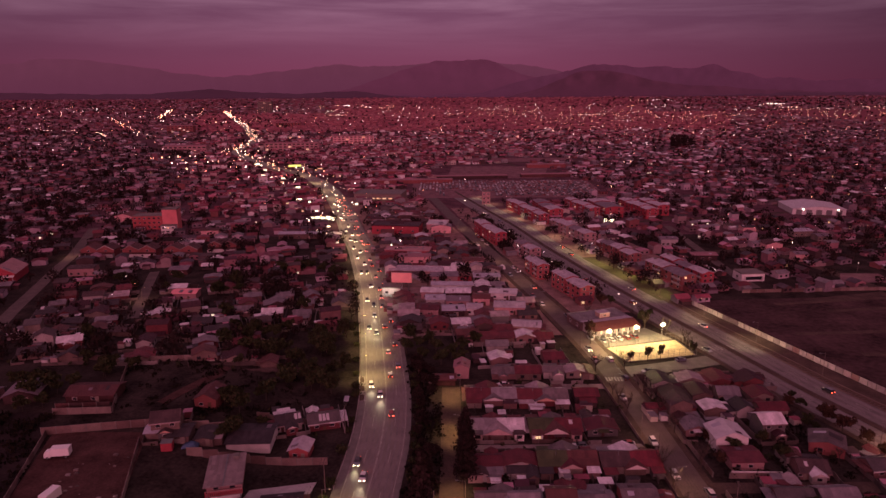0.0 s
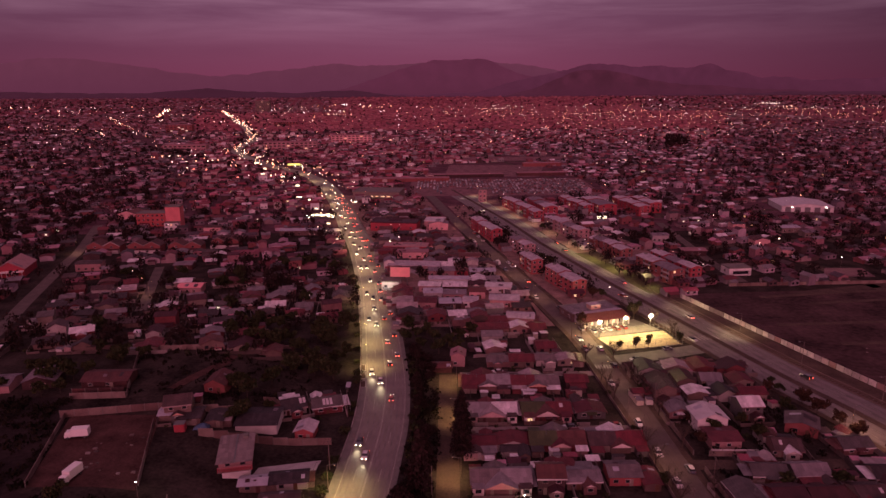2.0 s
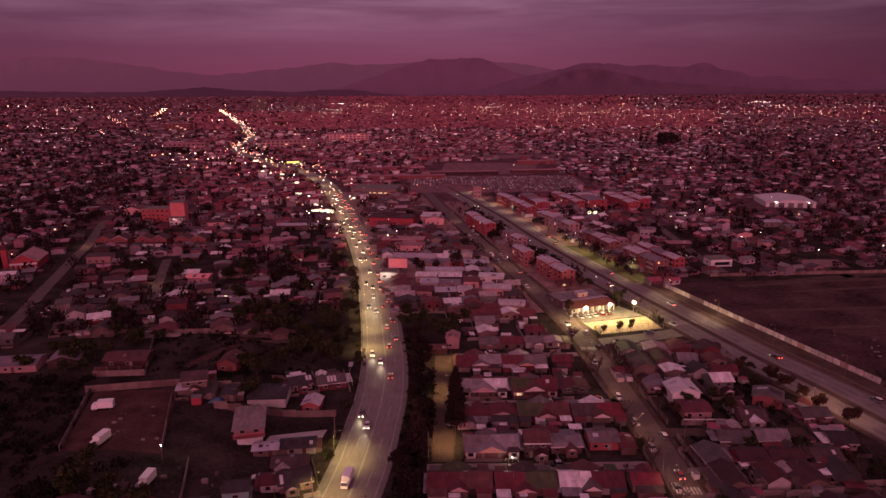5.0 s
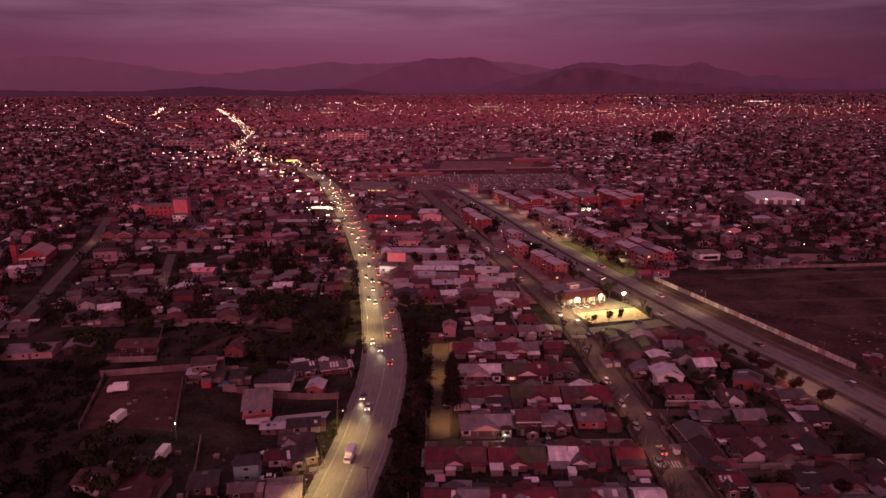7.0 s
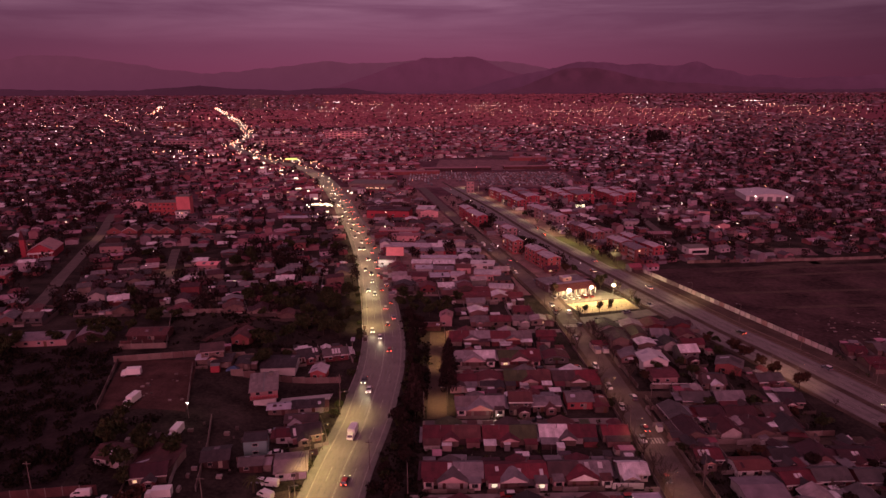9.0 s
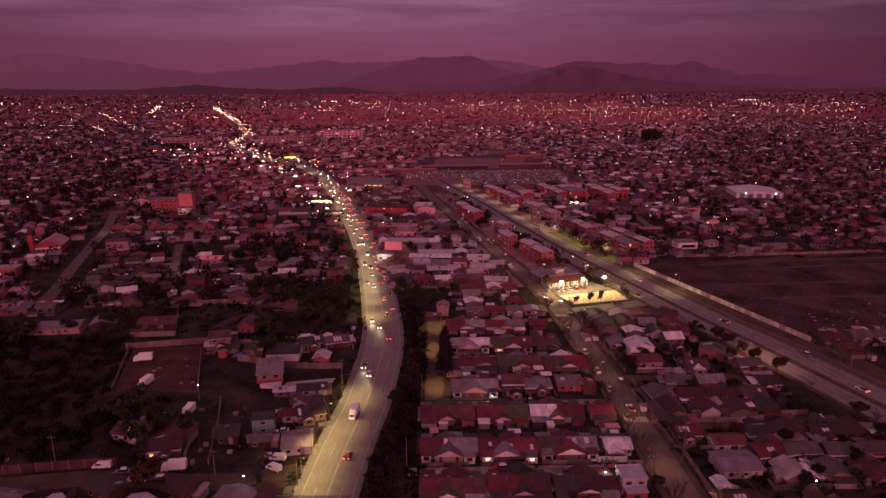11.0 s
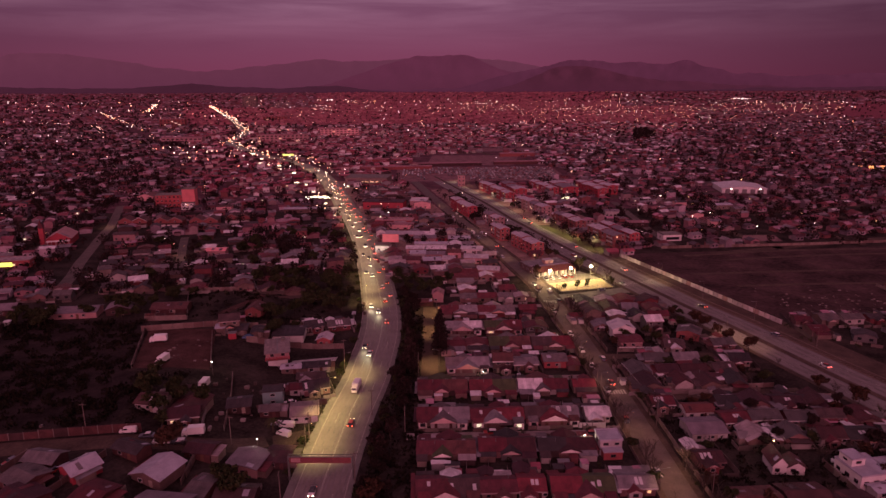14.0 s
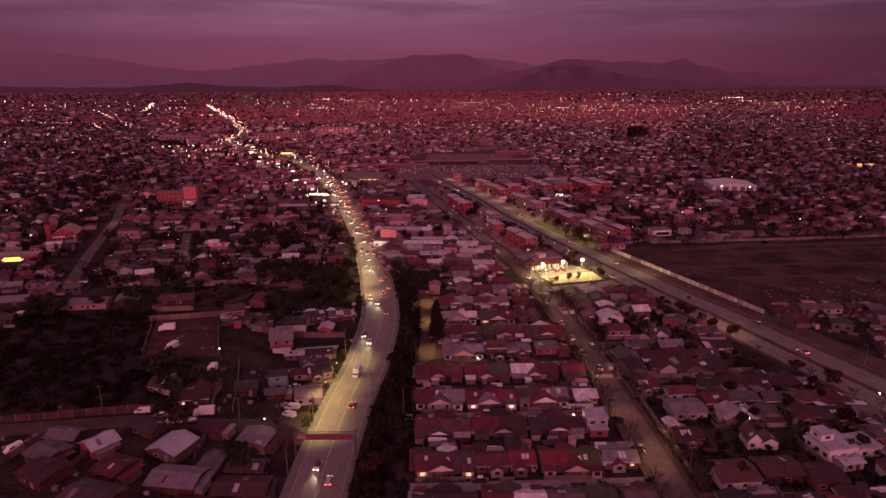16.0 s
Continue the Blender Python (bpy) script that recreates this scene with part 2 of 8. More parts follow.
M = {
    "soil": mat("dark_soil_and_grass", [(0.034, 0.026, 0.023)], 0.95, 0.3, 0.9, 0.1, gloss=0.04),
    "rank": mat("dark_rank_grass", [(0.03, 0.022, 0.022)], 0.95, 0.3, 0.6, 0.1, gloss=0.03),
    "field": mat("dry_waste_field", [(0.06, 0.036, 0.036)], 0.95, 0.14, 0.85, 0.08, gloss=0.05),
    "dirt": mat("packed_dirt", [(0.078, 0.054, 0.045)], 0.95, 0.4, 0.5, 0.06, gloss=0.08),
    "asphalt": mat("worn_asphalt", [(0.178, 0.151, 0.138)], 0.75, 0.6, 0.25, 0.02),
    "asphalt_track": mat("polished_wheel_track", [(0.165, 0.14, 0.134)], 0.66, 0.7, 0.35, 0.01),
    "asphalt_avenue": mat("grey_avenue_asphalt", [(0.138, 0.115, 0.112)], 0.8, 0.5, 0.35, 0.03),
    "asphalt_old": mat("old_asphalt", [(0.1, 0.074, 0.068)], 0.85, 0.6, 0.4, 0.03),
    "concrete": mat("pale_concrete", [(0.15, 0.135, 0.125)], 0.85, 1.0, 0.3, 0.02),
    # paler and pinker than the pavement concrete
    "alley": mat("pale_alley_concrete", [(0.23, 0.175, 0.17)], 0.9, 0.8, 0.4, 0.02),
    "lots": mat("dusty_lots", [(0.21, 0.128, 0.122)], 0.95, 0.5, 0.6, 0.05, gloss=0.05),
    "court": mat("pale_gravel", [(0.19, 0.108, 0.118)], 0.95, 0.4, 0.5, gloss=0.05),
    # far ground: dust colour with a haze tint mixed in
    "lots_far": mat("dusty_streets_haze_tint", [(0.1, 0.0487, 0.062)], 0.95, 0.25, 0.6, gloss=0.05),
    "yard": mat("red_earth", [(0.07, 0.036, 0.033)], 0.95, 0.5, 0.55, 0.06, gloss=0.05),
    "slab": mat("pale_concrete_slab", [(0.36, 0.33, 0.33)], 0.85, 1.0, 0.3, 0.02),
    "paint": mat("road_paint", [(0.34, 0.32, 0.29)], 0.7, 2.0, 0.5),
    "grass": mat("lawn", [(0.07, 0.066, 0.025)], 0.95, 1.0, 0.4, 0.05),
    "roof_red": mat("maroon_roof_sheet", [MAROON, (0.1, 0.024, 0.034), (0.088, 0.017, 0.026), (0.15, 0.024, 0.036), RUST, (0.13, 0.1, 0.106), BROWN, (0.058, 0.062, 0.03), ZINC, (0.1, 0.075, 0.08), PALE], 0.66, 1.0, 0.45, 0, "object", 0.0, [0, .2, .36, .48, .58, .66, .73, .8, .85, .91, .97], waves=2.2, sheets=0.14),
    "roof_east": mat("dark_eastern_roof_sheet", [(0.042, 0.016, 0.021), (0.028, 0.021, 0.024), (0.064, 0.016, 0.021), (0.036, 0.028, 0.03), (0.05, 0.017, 0.021), (0.1, 0.017, 0.027), (0.08, 0.066, 0.07), ZINC], 0.66, 1.0, 0.4, 0, "object", 0.0, [0, .18, .34, .5, .62, .78, .88, .965], waves=2.2, sheets=0.15),
    "roof_mix": mat("mixed_roof_sheet", [MAROON, ZINC, WINE, PALE, BROWN, SLATE, RUST, (0.3, 0.23, 0.245)], 0.62, 1.0, 0.35, 0, "object", 0.0, [0, .2, .36, .5, .57, .7, .82, .9], waves=2.2, sheets=0.16),
    # green is cut in these sheet colours as a magenta haze tint
    "roof_far": mat("far_roof_sheet", [(0.06, 0.0156, 0.0276), SLATE, MAROON, (0.38, 0.172, 0.237), ZINC, PALE, (0.24, 0.0507, 0.0808), (0.07, 0.0406, 0.0551), BROWN], 0.65, 0.6, 0.4, 0, "island", 0.0, [0, .12, .22, .34, .46, .64, .8, .88, .95]),
    "roof_pale": mat("faded_roof_sheet", [(0.24, 0.2, 0.22), MAROON, (0.3, 0.225, 0.24), RUST, PALE, (0.15, 0.115, 0.12), MAROON], 0.62, 1.0, 0.35, 0, "object", 0.0, [0, .26, .42, .62, .68, .76, .9], waves=2.2, sheets=0.14),
    # the dull roof and wall sets carry the magenta haze tint as well
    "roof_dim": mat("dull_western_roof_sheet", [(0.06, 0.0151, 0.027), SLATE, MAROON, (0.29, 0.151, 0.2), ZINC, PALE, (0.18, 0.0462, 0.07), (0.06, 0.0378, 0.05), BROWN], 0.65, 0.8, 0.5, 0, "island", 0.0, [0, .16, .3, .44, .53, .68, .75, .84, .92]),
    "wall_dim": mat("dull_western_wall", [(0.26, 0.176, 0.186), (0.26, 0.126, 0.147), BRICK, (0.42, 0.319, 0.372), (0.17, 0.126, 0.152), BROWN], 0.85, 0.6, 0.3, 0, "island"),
    "gable": mat("pale_gable_boards", [(0.66, 0.57, 0.55), (0.52, 0.34, 0.34), (0.74, 0.68, 0.66), (0.46, 0.33, 0.31), (0.58, 0.34, 0.27)], 0.8, 1.0, 0.22),
    "roof_dark": mat("dull_dark_roof_sheet", [WINE, BROWN, SLATE, (0.075, 0.012, 0.02), (0.1, 0.078, 0.082), (0.13, 0.108, 0.118), SLATE], 0.68, 1.0, 0.4, 0, "object", 0.0, [0, .22, .38, .54, .74, .84, .92], waves=2.2, sheets=0.18),
    "roof_brown": mat("brown_red_roof_sheet", [(0.068, 0.026, 0.028), (0.085, 0.03, 0.032)], 0.7, 1.0, 0.35, waves=2.2, sheets=0.12),
    "wall_rust": mat("dull_red_brick_wall", [(0.064, 0.026, 0.027), (0.086, 0.036, 0.036), (0.05, 0.026, 0.027)], 0.9, 1.4, 0.5, 0.02),
    # wall tones darkened: the shade under porches is put into these colours
    "wall": mat("stucco_wall", [(0.22, 0.17, 0.15), (0.2, 0.11, 0.11), (0.15, 0.04, 0.046), (0.36, 0.32, 0.31), (0.11, 0.098, 0.1), (0.15, 0.1, 0.09), (0.19, 0.1, 0.1), BROWN], 0.88, 1.2, 0.3, 0.01),
    "wall_far": mat("far_stucco_wall", [CREAM, PINK, BRICK, WHITE, GREY, BROWN, GREY, BROWN], 0.85, 0.6, 0.25, 0, "island"),
    "wall_white": mat("white_plaster", [(0.6, 0.57, 0.56)], 0.8, 1.0, 0.18, 0.01),
    "wall_pink": mat("pink_plaster", [(0.35, 0.2, 0.205)], 0.8, 1.0, 0.2, 0.01),
    "salmon": mat("salmon_plaster", [(0.54, 0.165, 0.175)], 0.85, 0.6, 0.2),
    "salmon_dull": mat("dull_red_plaster", [(0.34, 0.075, 0.08)], 0.85, 0.6, 0.25),
    "facade_rose": mat("rose_facade", [(0.62, 0.34, 0.34)], 0.85, 0.6, 0.3),
    "wall_red": mat("red_painted_wall", [(0.32, 0.045, 0.064)], 0.7, 1.0, 0.2, 0.01),
    "wall_orange": mat("orange_red_brick", [(0.32, 0.078, 0.085)], 0.85, 1.0, 0.2, 0.01),
    "wall_brown": mat("dull_brown_brick", [(0.22, 0.07, 0.07)], 0.85, 1.0, 0.2, 0.01),
    "wall_pale": mat("off_white_plaster", [(0.36, 0.33, 0.33)], 0.85, 1.0, 0.25, 0.01),
    "roof_slate": mat("dark_slate_sheet", [(0.035, 0.026, 0.031)], 0.7, 1.0, 0.5, waves=2.2, sheets=0.3),
    "roof_pinkish": mat("dusty_pink_roof", [(0.26, 0.13, 0.15)], 0.8, 0.5, 0.35),
    "wall_blue": mat("pale_teal_wall", [(0.15, 0.24, 0.23)], 0.8, 1.0, 0.2),
    "fence": mat("weathered_fence_wall", [(0.16, 0.11, 0.1), (0.2, 0.15, 0.135), (0.12, 0.075, 0.07)], 0.9, 1.0, 0.35, 0.02),
    "sheet": mat("pale_zinc_sheet", [(0.5, 0.47, 0.49)], 0.5, 1.0, 0.25, waves=2.2),
    "frame": mat("white_frame", [(0.4, 0.36, 0.35), (0.24, 0.19, 0.18), (0.5, 0.46, 0.45), (0.15, 0.1, 0.1)], 0.6, 1.0, 0.2),
    "fascia": mat("pale_fascia_board", [(0.42, 0.37, 0.36), (0.3, 0.22, 0.22), (0.16, 0.1, 0.1), (0.5, 0.46, 0.46)], 0.8, 1.0, 0.3),
    "glass": mat("dark_window_glass", [(0.02, 0.02, 0.025)], 0.12, 1.0, 0.1, gloss=0.6),
    "door": mat("door_paint", [(0.12, 0.06, 0.04), (0.25, 0.2, 0.17), (0.08, 0.03, 0.03)], 0.6, 1.0, 0.2),
    "metal": mat("grey_steel", [(0.18, 0.18, 0.18)], 0.5, 1.0, 0.2, metal=0.6),
    "pole": mat("weathered_pole", [(0.14, 0.11, 0.1)], 0.85, 1.0, 0.3),
    "bark": mat("dark_bark", [(0.06, 0.045, 0.035)], 0.95, 2.0, 0.4, 0.03),
    "leaf": mat("dark_foliage", [(0.035, 0.045, 0.02), (0.028, 0.036, 0.018), (0.05, 0.05, 0.022), (0.04, 0.034, 0.02)], 0.8, 0.8, 0.5, 0, "island", gloss=0.05),
    "leaf_dry": mat("autumn_foliage", [(0.055, 0.03, 0.022), (0.042, 0.026, 0.018), (0.066, 0.034, 0.022)], 0.85, 0.8, 0.4, 0, "island", gloss=0.05),
    # far and outskirt roofs: reddened base colours stand in for aerial haze
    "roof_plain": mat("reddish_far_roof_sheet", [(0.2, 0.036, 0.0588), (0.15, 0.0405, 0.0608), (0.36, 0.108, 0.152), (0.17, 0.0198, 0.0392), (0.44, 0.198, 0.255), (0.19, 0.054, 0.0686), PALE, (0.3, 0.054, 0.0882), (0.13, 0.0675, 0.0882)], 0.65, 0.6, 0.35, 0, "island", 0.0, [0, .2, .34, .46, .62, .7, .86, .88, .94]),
    "roof_plain_dim": mat("hazed_outskirt_roofs", [(0.13, 0.036, 0.056), (0.1, 0.03, 0.046), (0.17, 0.052, 0.075), (0.115, 0.045, 0.06)], 0.7, 0.6, 0.3, 0, "island"),
    # the plain: haze put into low-contrast red roof, wall and ground colours
    "roof_rusty": mat("hazed_far_roofs", [(0.3, 0.08, 0.112), (0.23, 0.062, 0.09), (0.36, 0.115, 0.15), (0.19, 0.045, 0.07), (0.27, 0.09, 0.11)], 0.7, 0.6, 0.3, 0, "island"),
    "wall_rusty": mat("hazed_far_walls", [(0.32, 0.12, 0.14), (0.25, 0.085, 0.105), (0.38, 0.17, 0.18)], 0.85, 0.6, 0.25, 0, "island"),
    "plain_haze": mat("hazed_ground_of_the_plain", [(0.2, 0.06, 0.082)], 0.95, 0.1, 0.4, gloss=0.05),
    # leaf colour reddened by the haze tint
    "leaf_far": mat("far_foliage", [(0.03, 0.0208, 0.0176), (0.022, 0.016, 0.0143), (0.036, 0.0208, 0.0198)], 0.85, 0.4, 0.4, 0, "island", gloss=0.05),
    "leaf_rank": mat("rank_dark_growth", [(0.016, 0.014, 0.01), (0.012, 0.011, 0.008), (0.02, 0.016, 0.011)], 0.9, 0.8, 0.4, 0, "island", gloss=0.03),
    "car": mat("car_paint", [WHITE, (0.35, 0.35, 0.37), (0.03, 0.03, 0.035), (0.3, 0.02, 0.02), WHITE, (0.12, 0.13, 0.16), (0.55, 0.55, 0.56)], 0.3, 1.0, 0.05, gloss=0.6),
    "car_far": mat("distant_car_paint", [(0.3, 0.3, 0.31), (0.12, 0.12, 0.13), (0.03, 0.03, 0.035), (0.2, 0.03, 0.03), (0.45, 0.44, 0.44), (0.06, 0.065, 0.08)], 0.35, 1.0, 0.05, 0, "island"),
    "car_white": mat("white_vehicle_paint", [(0.72, 0.71, 0.7)], 0.35, 1.0, 0.08),
    "tyre": mat("tyre_rubber", [(0.02, 0.02, 0.02)], 0.9, 2.0, 0.2),
    "tail_off": mat("tail_lamp_lens", [(0.3, 0.01, 0.01)], 0.3, 1.0, 0.05),
    "head_off": mat("head_lamp_lens", [(0.5, 0.5, 0.5)], 0.2, 1.0, 0.05),
    "head_on": glow("head_lamp_lit", [(1.0, 0.8, 0.48)], 12.0),
    "tail_on": glow("tail_lamp_lit", [(1.0, 0.08, 0.03)], 8.0),
    "lamp_warm": glow("sodium_lamp", [(1.0, 0.62, 0.22)], 14.0),
    "lamp_dim": glow("dim_sodium_lamp", [(1.0, 0.6, 0.22)], 3.0),
    "lamp_white": glow("white_lamp", [(1.0, 0.9, 0.72)], 16.0),
    "flood": glow("floodlight_face", [(1.0, 0.84, 0.45)], 14.0),
    "window_lit": glow("lit_window", [(1.0, 0.62, 0.3), (1.0, 0.8, 0.55), (1.0, 0.5, 0.2)], 1.0),
    "far_lights": glow("far_street_lights", [(1.0, 0.42, 0.18), (1.0, 0.66, 0.46), (1.0, 0.8, 0.74), (1.0, 0.34, 0.24), (1.0, 0.55, 0.34), (1.0, 0.74, 0.6), (1.0, 0.86, 0.84)], 6.5, "island"),
    "orange_lights": glow("sodium_street_lights", [(1.0, 0.34, 0.2), (1.0, 0.44, 0.24), (1.0, 0.5, 0.34), (1.0, 0.38, 0.22), (1.0, 0.7, 0.58)], 5.0, "island"),
    "road_lights": glow("far_road_lights", [(1.0, 0.6, 0.3), (1.0, 0.72, 0.45), (1.0, 0.42, 0.2), (1.0, 0.85, 0.62), (1.0, 0.2, 0.12), (1.0, 0.34, 0.18), (1.0, 0.88, 0.76)], 8.5, "island"),
    "yellow_sign": glow("yellow_lit_canopy", [(0.85, 0.9, 0.12)], 1.6),
    "shop_glow": glow("lit_shop_front", [(1.0, 0.85, 0.55)], 3.0),
    "orange_arch": glow("orange_lit_arch", [(1.0, 0.34, 0.07)], 1.8),
    "panel_pink": mat("faded_red_billboard", [(0.75, 0.27, 0.29)], 0.6, 1.0, 0.12),
}


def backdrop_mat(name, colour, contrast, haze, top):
    """Hazy distance glowing faintly in sky-like colours: haze painted as emission, thickest below."""
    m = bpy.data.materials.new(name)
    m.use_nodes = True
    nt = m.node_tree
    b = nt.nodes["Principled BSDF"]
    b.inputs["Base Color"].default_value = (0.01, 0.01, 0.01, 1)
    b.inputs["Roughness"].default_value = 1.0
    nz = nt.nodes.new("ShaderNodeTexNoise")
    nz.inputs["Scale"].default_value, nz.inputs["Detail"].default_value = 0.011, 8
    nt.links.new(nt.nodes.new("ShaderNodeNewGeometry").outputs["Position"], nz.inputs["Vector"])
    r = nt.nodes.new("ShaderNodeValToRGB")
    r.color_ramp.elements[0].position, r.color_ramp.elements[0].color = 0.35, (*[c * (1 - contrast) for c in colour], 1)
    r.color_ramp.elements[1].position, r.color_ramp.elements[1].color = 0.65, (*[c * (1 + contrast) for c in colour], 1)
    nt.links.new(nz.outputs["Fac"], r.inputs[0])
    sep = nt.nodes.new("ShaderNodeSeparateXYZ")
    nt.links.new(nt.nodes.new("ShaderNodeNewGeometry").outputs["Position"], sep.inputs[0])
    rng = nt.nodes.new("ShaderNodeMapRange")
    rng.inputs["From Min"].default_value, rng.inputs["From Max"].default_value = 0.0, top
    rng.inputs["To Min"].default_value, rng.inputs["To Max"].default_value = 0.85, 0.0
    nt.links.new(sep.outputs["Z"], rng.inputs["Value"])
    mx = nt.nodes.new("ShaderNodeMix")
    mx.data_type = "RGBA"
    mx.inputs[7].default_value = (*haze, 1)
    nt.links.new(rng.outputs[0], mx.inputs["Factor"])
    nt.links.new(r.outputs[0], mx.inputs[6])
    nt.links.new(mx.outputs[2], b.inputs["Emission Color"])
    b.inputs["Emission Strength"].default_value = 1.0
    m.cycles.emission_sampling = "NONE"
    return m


# ---- mesh helpers ----
def smooth(v):
    v = min(1.0, max(0.0, v))
    return v * v * (3 - 2 * v)


def ground_z(x, y):
    """The low rise west of the main road."""
    return 6.5 * smooth((-42 - x) / 50) * (1 - smooth((y - 190) / 140))


class Geo:
    """Gathers corners and faces of one mesh."""

    def __init__(self):
        self.v, self.f, self.m = [], [], []

    def add(self, verts, faces, mi=0, place=None):
        o = len(self.v)
        if place is not None:
            verts = [tuple(place @ Vector(p)) for p in verts]
        self.v += verts
        self.f += [tuple(o + k for k in f) for f in faces]
        self.m += [mi] * len(faces)
        return self

    def box(self, x0, y0, z0, x1, y1, z1, mi=0, place=None):
        v = [(x0, y0, z0), (x1, y0, z0), (x1, y1, z0), (x0, y1, z0), (x0, y0, z1), (x1, y0, z1), (x1, y1, z1), (x0, y1, z1)]
        return self.add(v, [(3, 2, 1, 0), (4, 5, 6, 7), (0, 1, 5, 4), (1, 2, 6, 5), (2, 3, 7, 6), (3, 0, 4, 7)], mi, place)

    def body(self, w, d, h, rise, x=0, y=0, z=0, axis="x", mi=0, place=None):
        """Walls with gable ends; ridge along axis."""
        a, b = w / 2, d / 2
        v = [(x - a, y - b, z), (x + a, y - b, z), (x + a, y + b, z), (x - a, y + b, z), (x - a, y - b, z + h), (x + a, y - b, z + h), (x + a, y + b, z + h), (x - a, y + b, z + h)]
        if axis == "x":
            v += [(x - a, y, z + h + rise), (x + a, y, z + h + rise)]
            f = [(0, 1, 5, 4), (2, 3, 7, 6), (1, 2, 6, 9, 5), (3, 0, 4, 8, 7)]
        else:
            v += [(x, y - b, z + h + rise), (x, y + b, z + h + rise)]
            f = [(1, 2, 6, 5), (3, 0, 4, 7), (0, 1, 5, 8, 4), (2, 3, 7, 9, 6)]
        return self.add(v, f, mi, place)

    def gable(self, w, d, h, rise, x=0, y=0, z=0, axis="x", over=0.45, thick=0.14, mi=0, place=None, ends=None):
        """Two pitched slabs in one closed piece."""
        if axis == "x":
            a, b = w / 2 + (over if ends is None else ends), d / 2
            k = rise / b
            b2 = b + over
            prof = [(-b2, h - k * over), (0, h + rise), (b2, h - k * over)]
            low = [(x - a, y + p, z + q) for p, q in prof] + [(x + a, y + p, z + q) for p, q in prof]
        else:
            a, b = d / 2 + over, w / 2
            k = rise / b
            b2 = b + over
            prof = [(-b2, h - k * over), (0, h + rise), (b2, h - k * over)]
            low = [(x + p, y + a, z + q) for p, q in prof] + [(x + p, y - a, z + q) for p, q in prof]
        v = low + [(p, q, r + thick) for p, q, r in low]
        f = [(6, 9, 10, 7), (7, 10, 11, 8), (0, 1, 4, 3), (1, 2, 5, 4), (0, 3, 9, 6), (2, 8, 11, 5), (0, 6, 7, 1), (1, 7, 8, 2), (3, 4, 10, 9), (4, 5, 11, 10)]
        return self.add(v, [t[::-1] for t in f], mi, place)

    def slope(self, x0, y0, x1, y1, za, zb, thick=0.12, mi=0, place=None):
        """A single-pitch slab: za at y0, zb at y1."""
        v = [(x0, y0, za), (x1, y0, za), (x1, y1, zb), (x0, y1, zb)]
        v += [(p, q, r + thick) for p, q, r in v]
        return self.add(v, [(3, 2, 1, 0), (4, 5, 6, 7), (0, 1, 5, 4), (1, 2, 6, 5), (2, 3, 7, 6), (3, 0, 4, 7)], mi, place)

    def tube(self, a, b, ra, rb, n=6, mi=0, place=None):
        a, b = Vector(a), Vector(b)
        q = (b - a).to_track_quat("Z", "Y")
        v = []
        for c, r in ((a, ra), (b, rb)):
            v += [tuple(c + q @ Vector((r * math.cos(6.2832 * k / n), r * math.sin(6.2832 * k / n), 0))) for k in range(n)]
        f = [(k, (k + 1) % n, n + (k + 1) % n, n + k) for k in range(n)] + [tuple(range(n))[::-1], tuple(range(n, 2 * n))]
        return self.add(v, f, mi, place)

    def ball(self, c, r, mi=0, sq=1.0):
        x, y, z = c
        return self.add([(x + r, y, z), (x - r, y, z), (x, y + r, z), (x, y - r, z), (x, y, z + r * sq), (x, y, z - r * sq)],
                        [(0, 2, 4), (2, 1, 4), (1, 3, 4), (3, 0, 4), (2, 0, 5), (1, 2, 5), (3, 1, 5), (0, 3, 5)], mi)

    def pediment(self, w, d, z, rise, x=0, y=0, mi=0):
        """The triangular end of a gable, d deep along y, standing on z."""
        v = [(x - w / 2, y - d / 2, z), (x + w / 2, y - d / 2, z), (x, y - d / 2, z + rise), (x - w / 2, y + d / 2, z), (x + w / 2, y + d / 2, z), (x, y + d / 2, z + rise)]
        return self.add(v, [(0, 1, 2), (5, 4, 3), (1, 4, 5, 2), (3, 0, 2, 5), (0, 3, 4, 1)], mi)

    def mesh(self, name, mats):
        me = bpy.data.meshes.new(name)
        me.from_pydata(self.v, [], self.f)
        for m in (mats if isinstance(mats, (list, tuple)) else [mats]):
            me.materials.append(m)
        me.polygons.foreach_set("material_index", self.m)
        me.update()
        return me


def part(name, geo, material, parent, label=""):
    ob = new(name, geo.mesh(name, material))
    ob.parent = parent
    return tagged(ob, label) if label else ob


def thing(name, label, category, group="", m=None):
    ob = tagged(new(name), label, category, group)
    if m is not None:
        ob.matrix_basis = m
    return ob


def one(name, geo, material, label, category, group="", kind=""):
    return tagged(new(name, geo.mesh(name, material)), label, category, group, kind)


def at(x, y, turn=0.0, up=0.0):
    return pose(x, y, ground_z(x, y) + up, 0, 0, turn)


# ---- large structure: ground, roads, mountains ----
def resample(pts, step):
    out = []
    P = [Vector((*p, 0)) for p in pts]
    for k in range(len(P) - 1):
        p0, p1, p2, p3 = P[max(k - 1, 0)], P[k], P[k + 1], P[min(k + 2, len(P) - 1)]
        n = max(1, int((p2 - p1).length / step))
        for j in range(n):
            t = j / n
            q = 0.5 * (2 * p1 + (p2 - p0) * t + (2 * p0 - 5 * p1 + 4 * p2 - p3) * t * t + (3 * p1 - p0 - 3 * p2 + p3) * t ** 3)
            out.append((q.x, q.y))
    out.append(tuple(pts[-1]))
    return out


